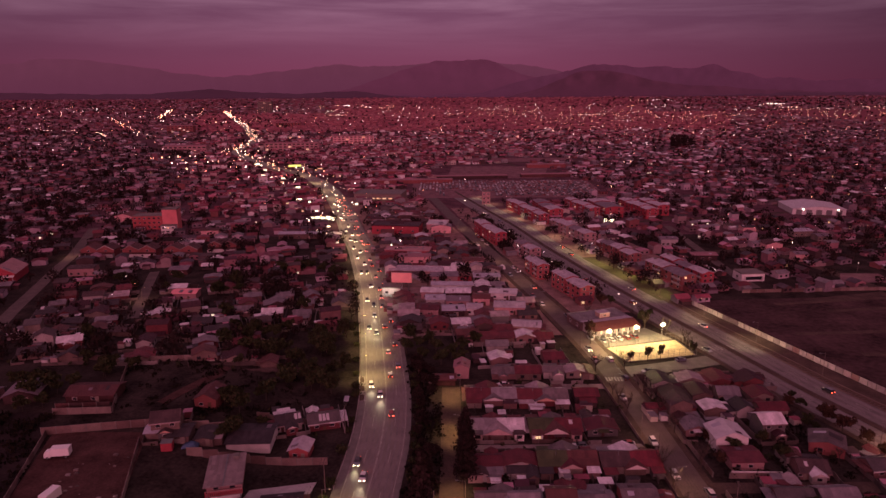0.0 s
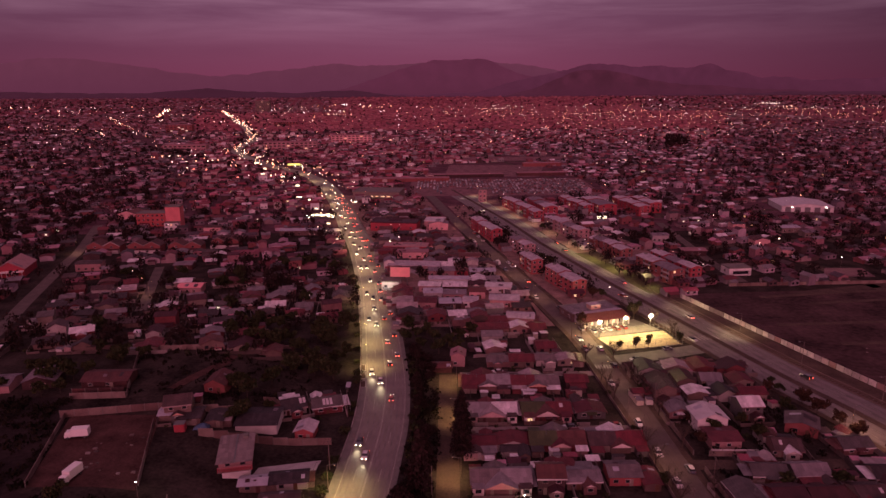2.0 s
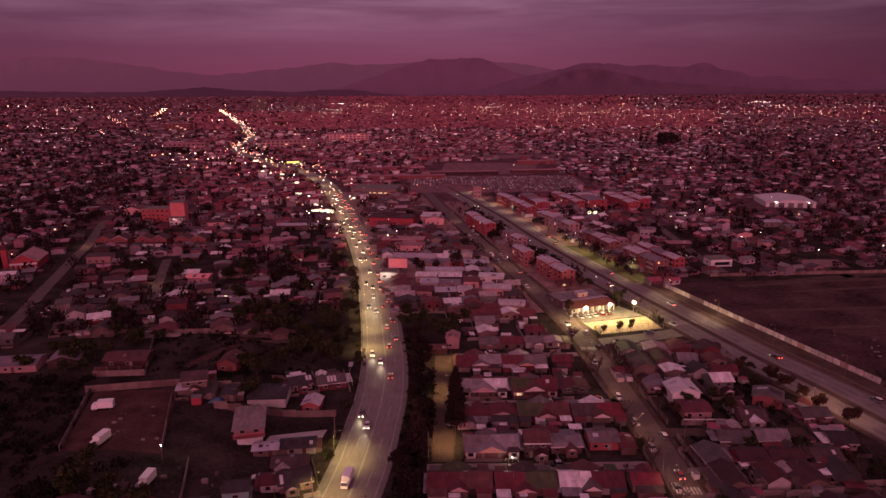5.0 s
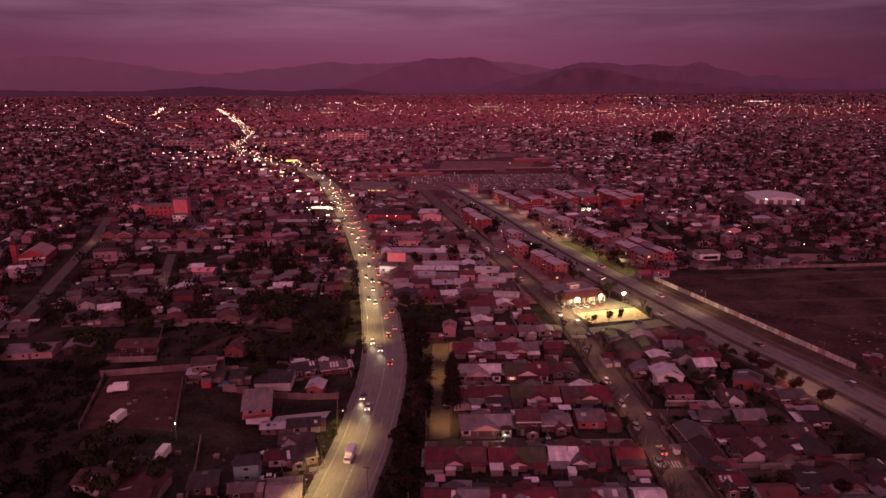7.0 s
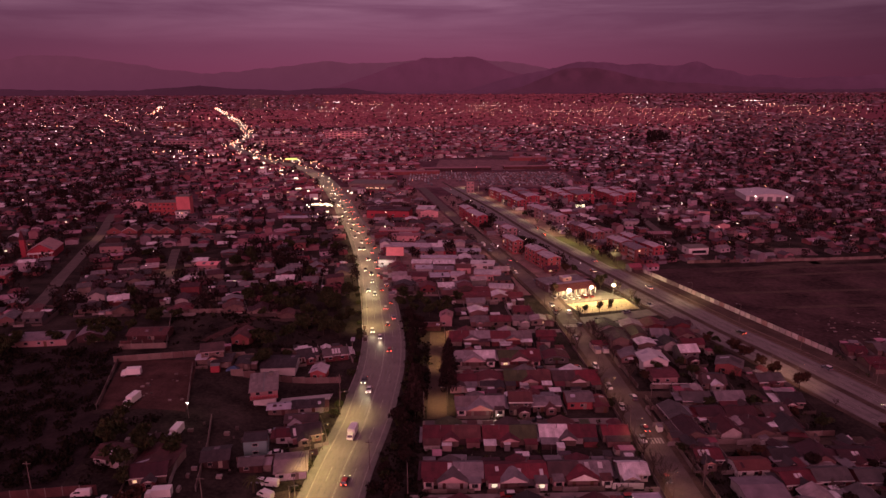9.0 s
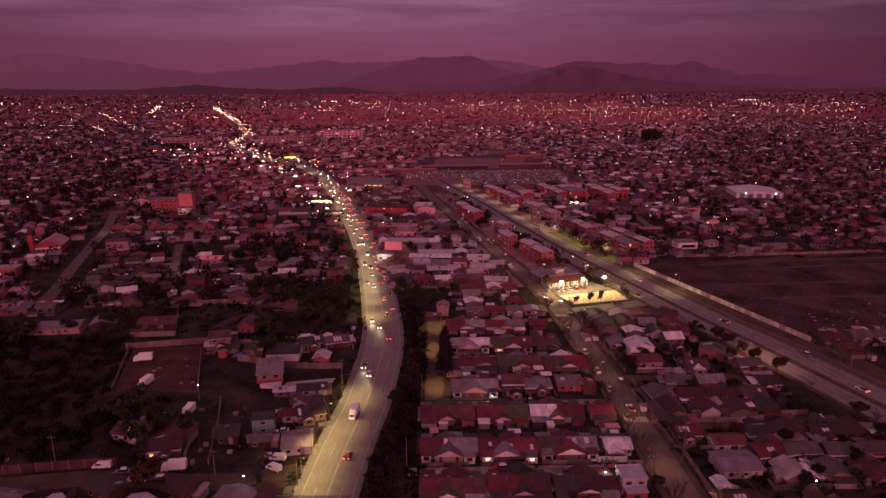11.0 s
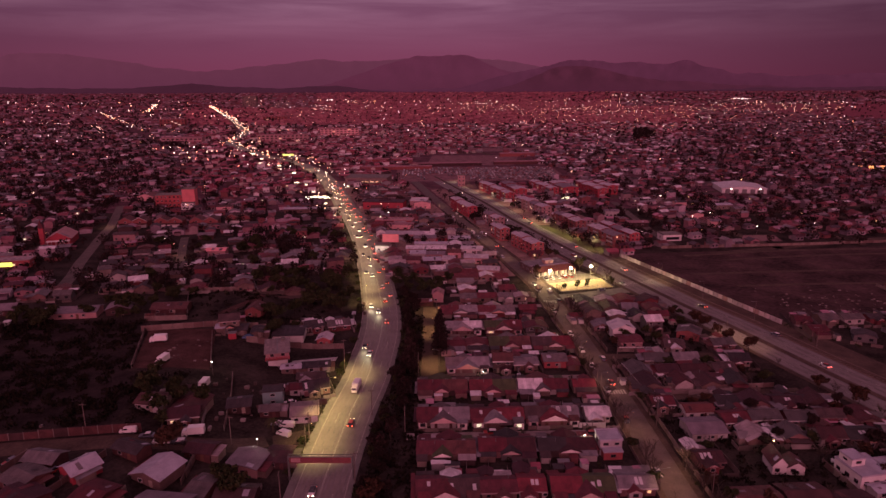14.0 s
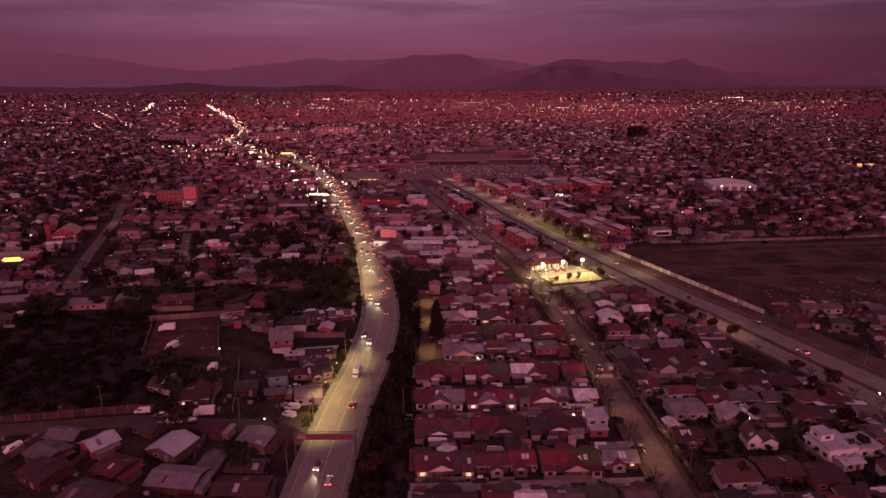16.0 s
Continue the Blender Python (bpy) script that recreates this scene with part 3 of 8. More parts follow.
def normals(line):
    out = []
    for k in range(len(line)):
        a, b = line[max(k - 1, 0)], line[min(k + 1, len(line) - 1)]
        dx, dy = b[0] - a[0], b[1] - a[1]
        n = math.hypot(dx, dy) or 1
        out.append((dy / n, -dx / n))  # to the right of travel
    return out


def ribbon(geo, line, left, right, top, low=-0.3, mi=0):
    """A slab along a line, from left to right of it (metres, right positive), its top above the ground."""
    v = []
    for (x, y), (nx, ny) in zip(line, normals(line)):
        for off in (left, right):
            p, q = x + nx * off, y + ny * off
            z = ground_z(p, q)
            v += [(p, q, z + top), (p, q, z + low)]
    f = []
    for k in range(len(line) - 1):
        a, b = 4 * k, 4 * k + 4
        f += [(a, a + 2, b + 2, b), (a + 1, a, b, b + 1), (a + 2, a + 3, b + 3, b + 2)]
    return geo.add(v, f, mi)


def along(line, start, gap, jitter=0.0):
    """Points and headings at even steps along a line."""
    acc, want, out = 0.0, start, []
    for a, b in zip(line, line[1:]):
        n = math.hypot(b[0] - a[0], b[1] - a[1])
        while n and want <= acc + n:
            t = (want - acc) / n
            out.append((a[0] + (b[0] - a[0]) * t, a[1] + (b[1] - a[1]) * t, math.degrees(math.atan2(b[1] - a[1], b[0] - a[0]))))
            want += gap * (1 + random.uniform(-jitter, jitter))
        acc += n
    return out


def sideways(x, y, head, off):
    """A point off metres to the right of a heading."""
    a = radians(head)
    return x + math.sin(a) * off, y - math.cos(a) * off


MAIN = resample([(-29.6, 20), (-29, 54), (-27.6, 82), (-25, 111), (-21.8, 134), (-20, 158), (-19, 180), (-20, 207), (-22.6, 230), (-26, 258), (-30, 286), (-34.5, 320), (-44.5, 373), (-53, 414), (-65.5, 464), (-80, 528), (-101, 610), (-123, 679), (-150, 742), (-182, 795), (-214, 832), (-262, 912), (-304, 987), (-330, 1060), (-351, 1231), (-394, 1367), (-484, 1636), (-580, 1883), (-786, 2428)], 6)
STREET_B = resample([(67.5, 20), (67.4, 60), (67.2, 110), (66, 160), (64.6, 193), (62.3, 225), (60.2, 246), (56.2, 270), (51.5, 296), (42.5, 340), (35, 376), (7, 514), (-7, 591), (-19, 640)], 6)
AVENUE = resample([(182, 20), (160, 105), (151.5, 131), (142, 162), (134.5, 186), (126, 209), (117.5, 237), (109.5, 263), (98.5, 300), (90.5, 326), (81, 362), (75, 386), (67.5, 414), (53, 482), (36, 547), (12, 640)], 6)
CROSS_W = resample([(-170, 77), (-126, 81.5), (-84, 86.3), (-62, 89.3), (-47, 94), (-34, 99)], 5)
CHURCH_RD = resample([(-184, 238), (-192, 262), (-208, 306), (-228, 376), (-234, 400), (-262, 480)], 8)
WEST_LANE = resample([(-141, 280), (-159, 338), (-166, 362)], 6)
EAST_LANE = resample([(163, 326), (162, 358), (164, 410), (167, 478)], 8)
CROSS_E = resample([(71.5, 119), (132, 121)], 5)
CROSS_E2 = resample([(72, 153), (127, 153)], 5)
CROSS_P = resample([(66, 224.5), (85, 229.3), (106, 236)], 5)
ALLEYS = [58, 96, 135, 173, 213]
LEFT_FAR = resample([(-440, 1030), (-524, 1184), (-640, 1383), (-801, 1660), (-1000, 2000)], 20)
ROADS = [(MAIN, 9.5), (STREET_B, 7.5), (AVENUE, 13), (CROSS_W, 5), (CHURCH_RD, 5), (WEST_LANE, 3.5), (CROSS_E, 4), (CROSS_E2, 3.5), (CROSS_P, 4), (EAST_LANE, 3.5), (LEFT_FAR, 9)]

GRID_TURN = 14.5
CG, SG = math.cos(radians(GRID_TURN)), math.sin(radians(GRID_TURN))


def grid_to_world(u, v):
    return u * CG - v * SG, u * SG + v * CG


M["kerb"] = mat("worn_kerb", [(0.15, 0.105, 0.09)], 0.9, 1.0, 0.4)


def build_ground():
    xs = [-4600, -3000, -1800, -1000, -600, -400, -300] + list(range(-220, 221, 8)) + [300, 400, 600, 1000, 1800, 3000, 4600]
    ys = [-600, -300, -100] + list(range(0, 361, 8)) + [450, 600, 800, 1100, 1500, 2000, 2700, 3500, 4650]
    g = Geo()
    W = len(xs)
    v = [(x, y, ground_z(x, y)) for y in ys for x in xs]
    f = [(j * W + i, j * W + i + 1, (j + 1) * W + i + 1, (j + 1) * W + i) for j in range(len(ys) - 1) for i in range(W - 1)]
    g.add(v, f)
    # haze-tinted ground colours beyond 450 m and 1500 m
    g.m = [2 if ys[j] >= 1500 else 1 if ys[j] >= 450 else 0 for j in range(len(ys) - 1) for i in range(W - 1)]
    one("ground", g, [M["soil"], M["lots_far"], M["plain_haze"]], "dark soil and rough grass between the houses", "ground", kind="structure")

    def strip(name, pieces, material, label, cat="road"):
        g = Geo()
        for line, a, b, top in pieces:
            ribbon(g, line, a, b, top)
        return one(name, g, material, label, cat, kind="structure")

    strip("road_main", [(MAIN, -7.2, 7.2, 0.06)], M["asphalt"], "four-lane asphalt road lit by street lamps")
    strip("pavement_main", [(MAIN[:110], -9.4, -7.2, 0.2), (MAIN[:110], 7.2, 8.6, 0.2)], M["concrete"], "concrete pavement along the main road", "pavement")
    strip("road_side", [(STREET_B, -4.1, 4.1, 0.05)], M["asphalt_old"], "worn grey asphalt side street")
    strip("pavement_side", [(STREET_B[:60], -6.2, -4.1, 0.17), (STREET_B[:60], 4.1, 5.9, 0.17)], M["dirt"], "narrow concrete pavement of the side street", "pavement")
    strip("road_avenue", [(AVENUE, -11, -1.2, 0.06), (AVENUE, 1.2, 11.5, 0.06)], M["asphalt_avenue"], "wide dual avenue of grey asphalt")
    strip("trim_median", [(AVENUE, -1.2, 1.2, 0.2)], M["dirt"], "low dirt median of the avenue", "kerb")
    strip("road_cross", [(CROSS_W, -3.6, 3.6, 0.05), (CROSS_E, -3, 3, 0.05), (CROSS_E2, -2.4, 2.4, 0.05)], M["dirt"], "unpaved dusty cross streets")
    strip("road_corner", [(CROSS_P, -4.2, 4.2, 0.08)], M["concrete"], "pale worn street beside the sports pitch")
    strip("road_west", [(CHURCH_RD, -3.2, 3.2, 0.05), (WEST_LANE, -2.6, 2.6, 0.05), (EAST_LANE, -2.8, 2.8, 0.06)], M["asphalt_old"], "worn street of the western quarter")
    tracks = []
    for a, b in (((150, 262), (330, 262)), ((165, 240), (300, 236)), ((180, 290), (330, 300)), ((160, 300), (300, 312))):
        tracks.append((resample([a, ((a[0] + b[0]) / 2, (a[1] + b[1]) / 2 + 4), b], 8), -1.6, 1.6, 0.03 + 0.012 * len(tracks)))
    strip("ground_tracks", tracks, M["dirt"], "dirt tracks worn across the waste field", "track")
    g = Geo()
    for y in ALLEYS:
        ribbon(g, resample([({58: -4, 96: -6, 135: -3, 173: 7, 213: 7}[y], y), ({58: 61, 96: 61, 135: 60.4, 173: 59, 213: 57}[y], y + 0.3)], 6), -1.9, 1.9, 0.05)
    one("road_alley", g, M["alley"], "narrow concrete alleys between house rows", "road", kind="structure")
    # faint lane lines
    g = Geo()
    for off in (-0.15, 0.15):
        ribbon(g, MAIN[:120], off - 0.06, off + 0.06, 0.075, 0.06)
    for off in (-3.5, 3.5):
        for k in range(0, 118, 3):
            ribbon(g, MAIN[k:k + 2], off - 0.07, off + 0.07, 0.075, 0.06)
    for off in (-6.8, 6.8):
        ribbon(g, MAIN[:120], off - 0.06, off + 0.06, 0.075, 0.06)
    for off in (-7.6, -4.4, 4.4, 7.8):
        for k in range(0, 90, 2):
            ribbon(g, AVENUE[k:k + 2], off - 0.07, off + 0.07, 0.075, 0.06)
    for y0, xa, xb in ((121.5, 62.9, 70.6), (217.5, 58.8, 67.2)):
        for k in range(8):
            x = xa + (xb - xa) * k / 8
            g.box(x, y0, 0.05, x + 0.6, y0 + 3.2, 0.066)
    for k in range(9):  # zebra across the avenue
        x, y = 103.5 + 1.6 * k, 246 + 0.25 * k
        g.box(-0.3, -2.2, 0.062, 0.3, 2.2, 0.078, 0, pose(x, y, 0, 0, 0, 18))
    one("road_marking", g, M["paint"], "worn white lane lines and zebra crossings", "road marking", kind="structure")
    # wheel tracks polished into the lanes
    g = Geo()
    for lane in (-5.25, -1.8, 1.8, 5.25):
        for side in (-0.8, 0.8):
            ribbon(g, MAIN[:120], lane + side - 0.28, lane + side + 0.28, 0.068, 0.05)
    for lane in (-9.2, -5.9, -2.9, 2.9, 6.1, 9.6):
        ribbon(g, AVENUE[:100], lane - 0.9, lane + 0.9, 0.068, 0.05)
    one("road_wear", g, M["asphalt_track"], "darker wheel tracks worn along the lanes", "road", kind="structure")
    # bare earth: truck yard, verge with rails, footpath, fields
    yard = Geo()
    n = 8
    v = []
    for j in range(n + 1):
        for i in range(n + 1):
            x, y = -105.5 - 8.5 * j / n + 27.5 * i / n, 135 + 37 * j / n
            v.append((x, y, ground_z(x, y) + 0.06))
    yard.add(v, [(j * (n + 1) + i, j * (n + 1) + i + 1, (j + 1) * (n + 1) + i + 1, (j + 1) * (n + 1) + i) for j in range(n) for i in range(n)])
    rank = Geo()
    n = 16
    v = []
    for j in range(n + 1):
        for i in range(n + 1):
            y = 94 + 90 * j / n
            x = -205 + (205 - (95 if y < 128 else 107.5 + (y - 135) * 0.23)) * i / n
            v.append((x, y, ground_z(x, y) + 0.045))
    rank.add(v, [(j * (n + 1) + i, j * (n + 1) + i + 1, (j + 1) * (n + 1) + i + 1, (j + 1) * (n + 1) + i) for j in range(n) for i in range(n)])
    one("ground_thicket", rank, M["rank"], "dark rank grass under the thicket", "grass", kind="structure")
    one("ground_yard", yard, M["yard"], "bare earth yard with tyre tracks", "yard", kind="structure")
    strip("ground_verge", [(AVENUE[:60], 11.5, 27, 0.04), (AVENUE[:60], -13.2, -11, 0.16)], M["dirt"], "bare earth verge beside the avenue", "verge")
    g = Geo()  # the waste field behind the whitewashed wall
    n = 14
    v = [(119 + (159 - 119) * j / n + 5 + (330 - 119 - 40 * j / n) * i / n, 306 - 122 * j / n + (14 * i / n if j == 0 else 0), 0.015) for j in range(n + 1) for i in range(n + 1)]
    g.add(v, [(j * (n + 1) + i, (j + 1) * (n + 1) + i, (j + 1) * (n + 1) + i + 1, j * (n + 1) + i + 1) for j in range(n) for i in range(n)])
    one("ground_field", g, M["field"], "bare brown waste field with dry grass", "field", kind="structure")
    strip("ground_path", [(resample([(1.6, 138), (1.8, 150), (2.0, 162), (2.2, 184), (2.5, 213)], 5), -3.2, 3.2, 0.035)], M["dirt"], "trodden dirt path beside the ditch", "path")
    slab = Geo().add([(-52.5, 146.6, ground_z(-52.5, 146.6) + 0.1), (-35.5, 150.5, 0.1), (-34.6, 156.5, 0.1), (-51.5, 152, ground_z(-51.5, 152) + 0.1)], [(0, 1, 2, 3)])
    one("ground_slab", slab, M["slab"], "pale bare concrete slab beside the workshop", "slab", kind="structure")
    field = Geo()
    field.add([(4, 735, 0.1), (112, 728, 0.1), (134, 834, 0.1), (12, 838, 0.1)], [(0, 1, 2, 3)])
    field.add([(20, 884, 0.1), (176, 884, 0.1), (182, 930, 0.1), (30, 930, 0.1)], [(0, 1, 2, 3)])
    field.add([(-30, 604, 0.1), (156, 604, 0.1), (156, 714, 0.1), (-32, 714, 0.1)], [(0, 1, 2, 3)])
    field.add([(212, 335, 0.06), (240, 334, 0.06), (243, 351, 0.06), (222, 352, 0.06)], [(0, 1, 2, 3)])
    one("ground_court", field, M["court"], "pale gravel court and car park", "court", kind="structure")
    far = Geo()
    for k in range(26):
        v0 = 250 + 95 * k
        ribbon(far, resample([grid_to_world(-900 if v0 > 700 else -380, v0), grid_to_world(-150 if v0 < 1000 else 1500, v0)], 60), -3, 3, 0.05)
        ribbon(far, resample([grid_to_world(250, v0), grid_to_world(1100, v0)], 60), -3, 3, 0.05)
    for k in range(-16, 26):
        u = 60 * k
        if u < -150 or u > 260:
            ribbon(far, resample([grid_to_world(u, 240), grid_to_world(u, 2400)], 60), -3, 3, 0.05)
    one("road_far", far, M["dirt"], "dusty residential streets of the far quarters", "road", kind="structure")
    lots = Geo()

    def lot(line_a, off_a, line_b, off_b, y0, y1):
        """Bare plots between two roads."""
        v = []
        ys = list(range(y0, y1 + 1, 12))
        for y in ys:
            for line, off in ((line_a, off_a), (line_b, off_b)):
                k = min(range(len(line)), key=lambda j: abs(line[j][1] - y))
                v.append((line[k][0] + off, y, 0.03))
        lots.add(v, [(2 * k, 2 * k + 1, 2 * k + 3, 2 * k + 2) for k in range(len(ys) - 1)])

    lot(MAIN, 9, STREET_B, -6.5, 262, 620)
    lot(STREET_B, 6.5, AVENUE, -13.5, 290, 560)
    lot(AVENUE, 12, AVENUE, 60, 325, 560)
    one("ground_lots", lots, M["lots"], "dusty bare plots between the buildings", "ground", kind="structure")
    kerb = Geo()
    for off in (11.5, 15.0):
        ribbon(kerb, AVENUE[:46], off - 0.22, off + 0.22, 0.28)
    one("trim_kerb", kerb, M["kerb"], "pale kerbs beside the railway bed", "kerb", kind="structure")
    path = Geo()
    ribbon(path, resample([(-90, 190), (-86, 200), (-80, 214), (-79, 221)], 4), -1.8, 1.8, 0.06)
    one("ground_footpath", path, M["yard"], "trodden earth path between gardens", "path", kind="structure")
    med = Geo()
    v = [(84.5, 388, 0.12), (91, 386, 0.12), (104, 352, 0.12), (98.6, 338, 0.12), (104.5, 352, 0.12), (113.5, 346, 0.12), (117, 309, 0.12), (106.5, 306.5, 0.12), (100.5, 328, 0.12)]
    med.add(v, [(3, 2, 1, 0), (8, 7, 6, 5, 4)])
    one("ground_lawn", med, M["grass"], "lamp-lit lawn strip beside the avenue", "lawn", kind="structure")


build_ground()


def ridge(name, y, bumps, base, colour, contrast, haze, rough, label, seed):
    """A mountain range: a rough slope that rises to a crest given by broad bumps."""
    g = Geo()
    nx, nz = 420, 10
    rnd = Vector((seed * 17.3, seed * 5.1, 0))
    v = []
    for i in range(nx + 1):
        x = -3900 + 7800 * i / nx
        h = base + sum(a * math.exp(-((x - c) / (wl if x < c else wr)) ** 2) for c, a, wl, wr in bumps)
        h += rough * (noise.fractal(Vector((x * 0.0045, 0, 0)) + rnd, 0.75, 2.2, 7))
        for j in range(nz + 1):
            t = j / nz
            dz = rough * 0.5 * noise.fractal(Vector((x * 0.006, t * 2, 3)) + rnd, 0.9, 2.0, 4) * t * (1 - t) * 4
            v.append((x, y - 45 * (1 - t), max(-2.0, h * t ** 0.85 + dz) if t > 0 else -2.0))
    g.add(v, [(i * (nz + 1) + j, (i + 1) * (nz + 1) + j, (i + 1) * (nz + 1) + j + 1, i * (nz + 1) + j + 1) for i in range(nx) for j in range(nz)])
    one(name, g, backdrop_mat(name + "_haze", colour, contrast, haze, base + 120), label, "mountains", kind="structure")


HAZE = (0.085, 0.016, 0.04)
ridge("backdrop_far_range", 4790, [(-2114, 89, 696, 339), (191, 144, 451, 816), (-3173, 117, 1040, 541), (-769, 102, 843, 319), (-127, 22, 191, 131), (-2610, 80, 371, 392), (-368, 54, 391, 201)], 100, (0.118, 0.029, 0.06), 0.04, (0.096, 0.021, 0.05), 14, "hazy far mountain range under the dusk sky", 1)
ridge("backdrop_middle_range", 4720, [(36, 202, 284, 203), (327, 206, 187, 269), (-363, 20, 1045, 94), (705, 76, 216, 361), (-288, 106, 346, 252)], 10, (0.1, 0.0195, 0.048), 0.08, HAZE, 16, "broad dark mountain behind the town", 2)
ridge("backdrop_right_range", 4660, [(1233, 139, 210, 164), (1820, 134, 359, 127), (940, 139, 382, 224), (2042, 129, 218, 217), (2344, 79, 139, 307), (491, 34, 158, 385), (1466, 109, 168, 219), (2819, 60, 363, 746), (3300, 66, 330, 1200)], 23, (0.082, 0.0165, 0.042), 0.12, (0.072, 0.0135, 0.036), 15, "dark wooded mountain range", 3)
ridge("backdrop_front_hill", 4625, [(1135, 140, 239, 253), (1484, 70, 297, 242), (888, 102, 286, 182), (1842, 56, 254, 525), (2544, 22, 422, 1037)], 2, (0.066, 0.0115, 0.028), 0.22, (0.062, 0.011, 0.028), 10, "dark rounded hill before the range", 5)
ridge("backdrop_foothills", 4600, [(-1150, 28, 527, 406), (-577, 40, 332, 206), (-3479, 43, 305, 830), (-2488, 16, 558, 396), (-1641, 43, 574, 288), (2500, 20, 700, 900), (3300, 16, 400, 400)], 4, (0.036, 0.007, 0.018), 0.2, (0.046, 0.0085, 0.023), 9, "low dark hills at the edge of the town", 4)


# ---- houses ----
def window(parent, x, y, z, w, h, face="-y", lit=False, plain=False):
    """A framed window proud of its wall; its pane is a sub-part, or the second material of a plain one."""
    g = Geo()
    t = 0.09
    if face in ("-y", "+y"):
        s = -1 if face == "-y" else 1
        a, b = sorted((y, y + s * 0.1))
        g.box(x - w / 2, a, z, x + w / 2, b, z + t).box(x - w / 2, a, z + h - t, x + w / 2, b, z + h)
        g.box(x - w / 2, a, z + t, x - w / 2 + t, b, z + h - t).box(x + w / 2 - t, a, z + t, x + w / 2, b, z + h - t)
        a, b = sorted((y, y + s * 0.05))
        p = Geo().box(x - w / 2 + t, a, z + t, x + w / 2 - t, b, z + h - t)
    else:
        s = -1 if face == "-x" else 1
        a, b = sorted((x, x + s * 0.1))
        g.box(a, y - w / 2, z, b, y + w / 2, z + t).box(a, y - w / 2, z + h - t, b, y + w / 2, z + h)
        g.box(a, y - w / 2, z + t, b, y - w / 2 + t, z + h - t).box(a, y + w / 2 - t, z + t, b, y + w / 2, z + h - t)
        a, b = sorted((x, x + s * 0.05))
        p = Geo().box(a, y - w / 2 + t, z + t, b, y + w / 2 - t, z + h - t)
    if plain:
        g.m = [0] * len(g.f)
        g.add(p.v, p.f, 1)
        return part("window", g, [M["frame"], M["window_lit"] if lit else M["glass"]], parent)
    win = part("window", g, M["frame"], parent)
    part("pane", p, M["window_lit"] if lit else M["glass"], win, "lit window pane" if lit else "")
    return win


def house(seed, roof, label, group, two=False):
    """A small house with pitched roof, porch gable, lean-to, windows and door; front to -y."""
    R = random.Random(seed)
    w, d = R.uniform(6.8, 9.6), R.uniform(5.8, 7.4)
    h, rise = (5.0 if two else R.uniform(2.4, 2.8)), R.uniform(1.1, 1.9)
    axis = "x" if R.random() < 0.72 else "y"
    ob = thing("house", label, "house", group)
    part("wall", Geo().body(w, d, h, rise, axis=axis), M["wall"], ob)
    rf = Geo().gable(w, d, h, rise, axis=axis)
    if axis == "x":
        rf.box(-w / 2 - 0.45, -0.14, h + rise + 0.08, w / 2 + 0.45, 0.14, h + rise + 0.2)
    else:
        rf.box(-0.14, -d / 2 - 0.45, h + rise + 0.08, 0.14, d / 2 + 0.45, h + rise + 0.2)
    if axis == "x":  # pale fascia boards under the eaves
        for s in (-1, 1):
            rf.box(-w / 2 - 0.45, s * (d / 2 + 0.47) - 0.03, h - 0.45, w / 2 + 0.45, s * (d / 2 + 0.47) + 0.03, h - 0.06, 1)
    else:
        for s in (-1, 1):
            rf.box(s * (w / 2 + 0.47) - 0.03, -d / 2 - 0.45, h - 0.4, s * (w / 2 + 0.47) + 0.03, d / 2 + 0.45, h - 0.08, 1)
    part("roof", rf, [M[roof], M["fascia"]], ob)
    px, pw, pd = R.uniform(-w / 4, w / 4), R.uniform(2.8, 4.0), R.uniform(1.6, 2.8)
    if axis == "x" and R.random() < 0.8:
        depth = d / 2 + pd
        part("porch_wall", Geo().box(px - pw / 2, -d / 2 - pd, 0, px + pw / 2, -d / 2, 2.3), M["wall"], ob)
        part("porch_gable", Geo().pediment(pw, pd, 2.3, pw * 0.24, px, -d / 2 - pd / 2), M["gable"], ob, "pale boarded gable")
        part("porch_roof", Geo().gable(pw, pd + d * 0.3, 2.35, pw * 0.24, px, -d / 2 - pd / 2 + d * 0.15, 0, "y", 0.35), M[roof], ob)
        window(ob, px, -depth, 0.9, 1.5, 1.1, "-y", R.random() < 0.06, plain=True)
        sx = -1 if px > 0 else 1
        part("door", Geo().box(px + sx * (pw / 2 + 0.5), -d / 2 - 0.06, 0, px + sx * (pw / 2 + 1.4), -d / 2, 2.05), M["door"], ob)
        window(ob, px + sx * (pw / 2 + 2.3), -d / 2, 0.95, 1.2, 1.0, "-y", R.random() < 0.1, plain=True)
    else:
        window(ob, -w / 4, -d / 2, 0.95, 1.5, 1.1, "-y", R.random() < 0.06, plain=True)
        window(ob, w / 4, -d / 2, 0.95, 1.5, 1.1, "-y", plain=True)
        part("door", Geo().box(-0.45, -d / 2 - 0.06, 0, 0.45, -d / 2, 2.05), M["door"], ob)
        part("canopy", Geo().slope(-1.6, -d / 2 - 1.5, 1.6, -d / 2, 2.15, 2.4), M[roof], ob)
    if two:
        for x in (-w / 4, w / 4):
            window(ob, x, -d / 2, 3.4, 1.4, 1.1, plain=True)
    # rear lean-to
    lw, ld = R.uniform(0.45, 0.95) * w, R.uniform(2.2, 4.2)
    lx = R.uniform(-(w - lw) / 2, (w - lw) / 2)
    lean = part("lean_to", Geo().box(lx - lw / 2, d / 2, 0, lx + lw / 2, d / 2 + ld, 1.95), M["wall"], ob)
    part("lean_to_roof", Geo().slope(lx - lw / 2 - 0.3, d / 2 + ld + 0.35, lx + lw / 2 + 0.3, d / 2 + 0.3, 1.98, 2.45), M["roof_mix"], lean)
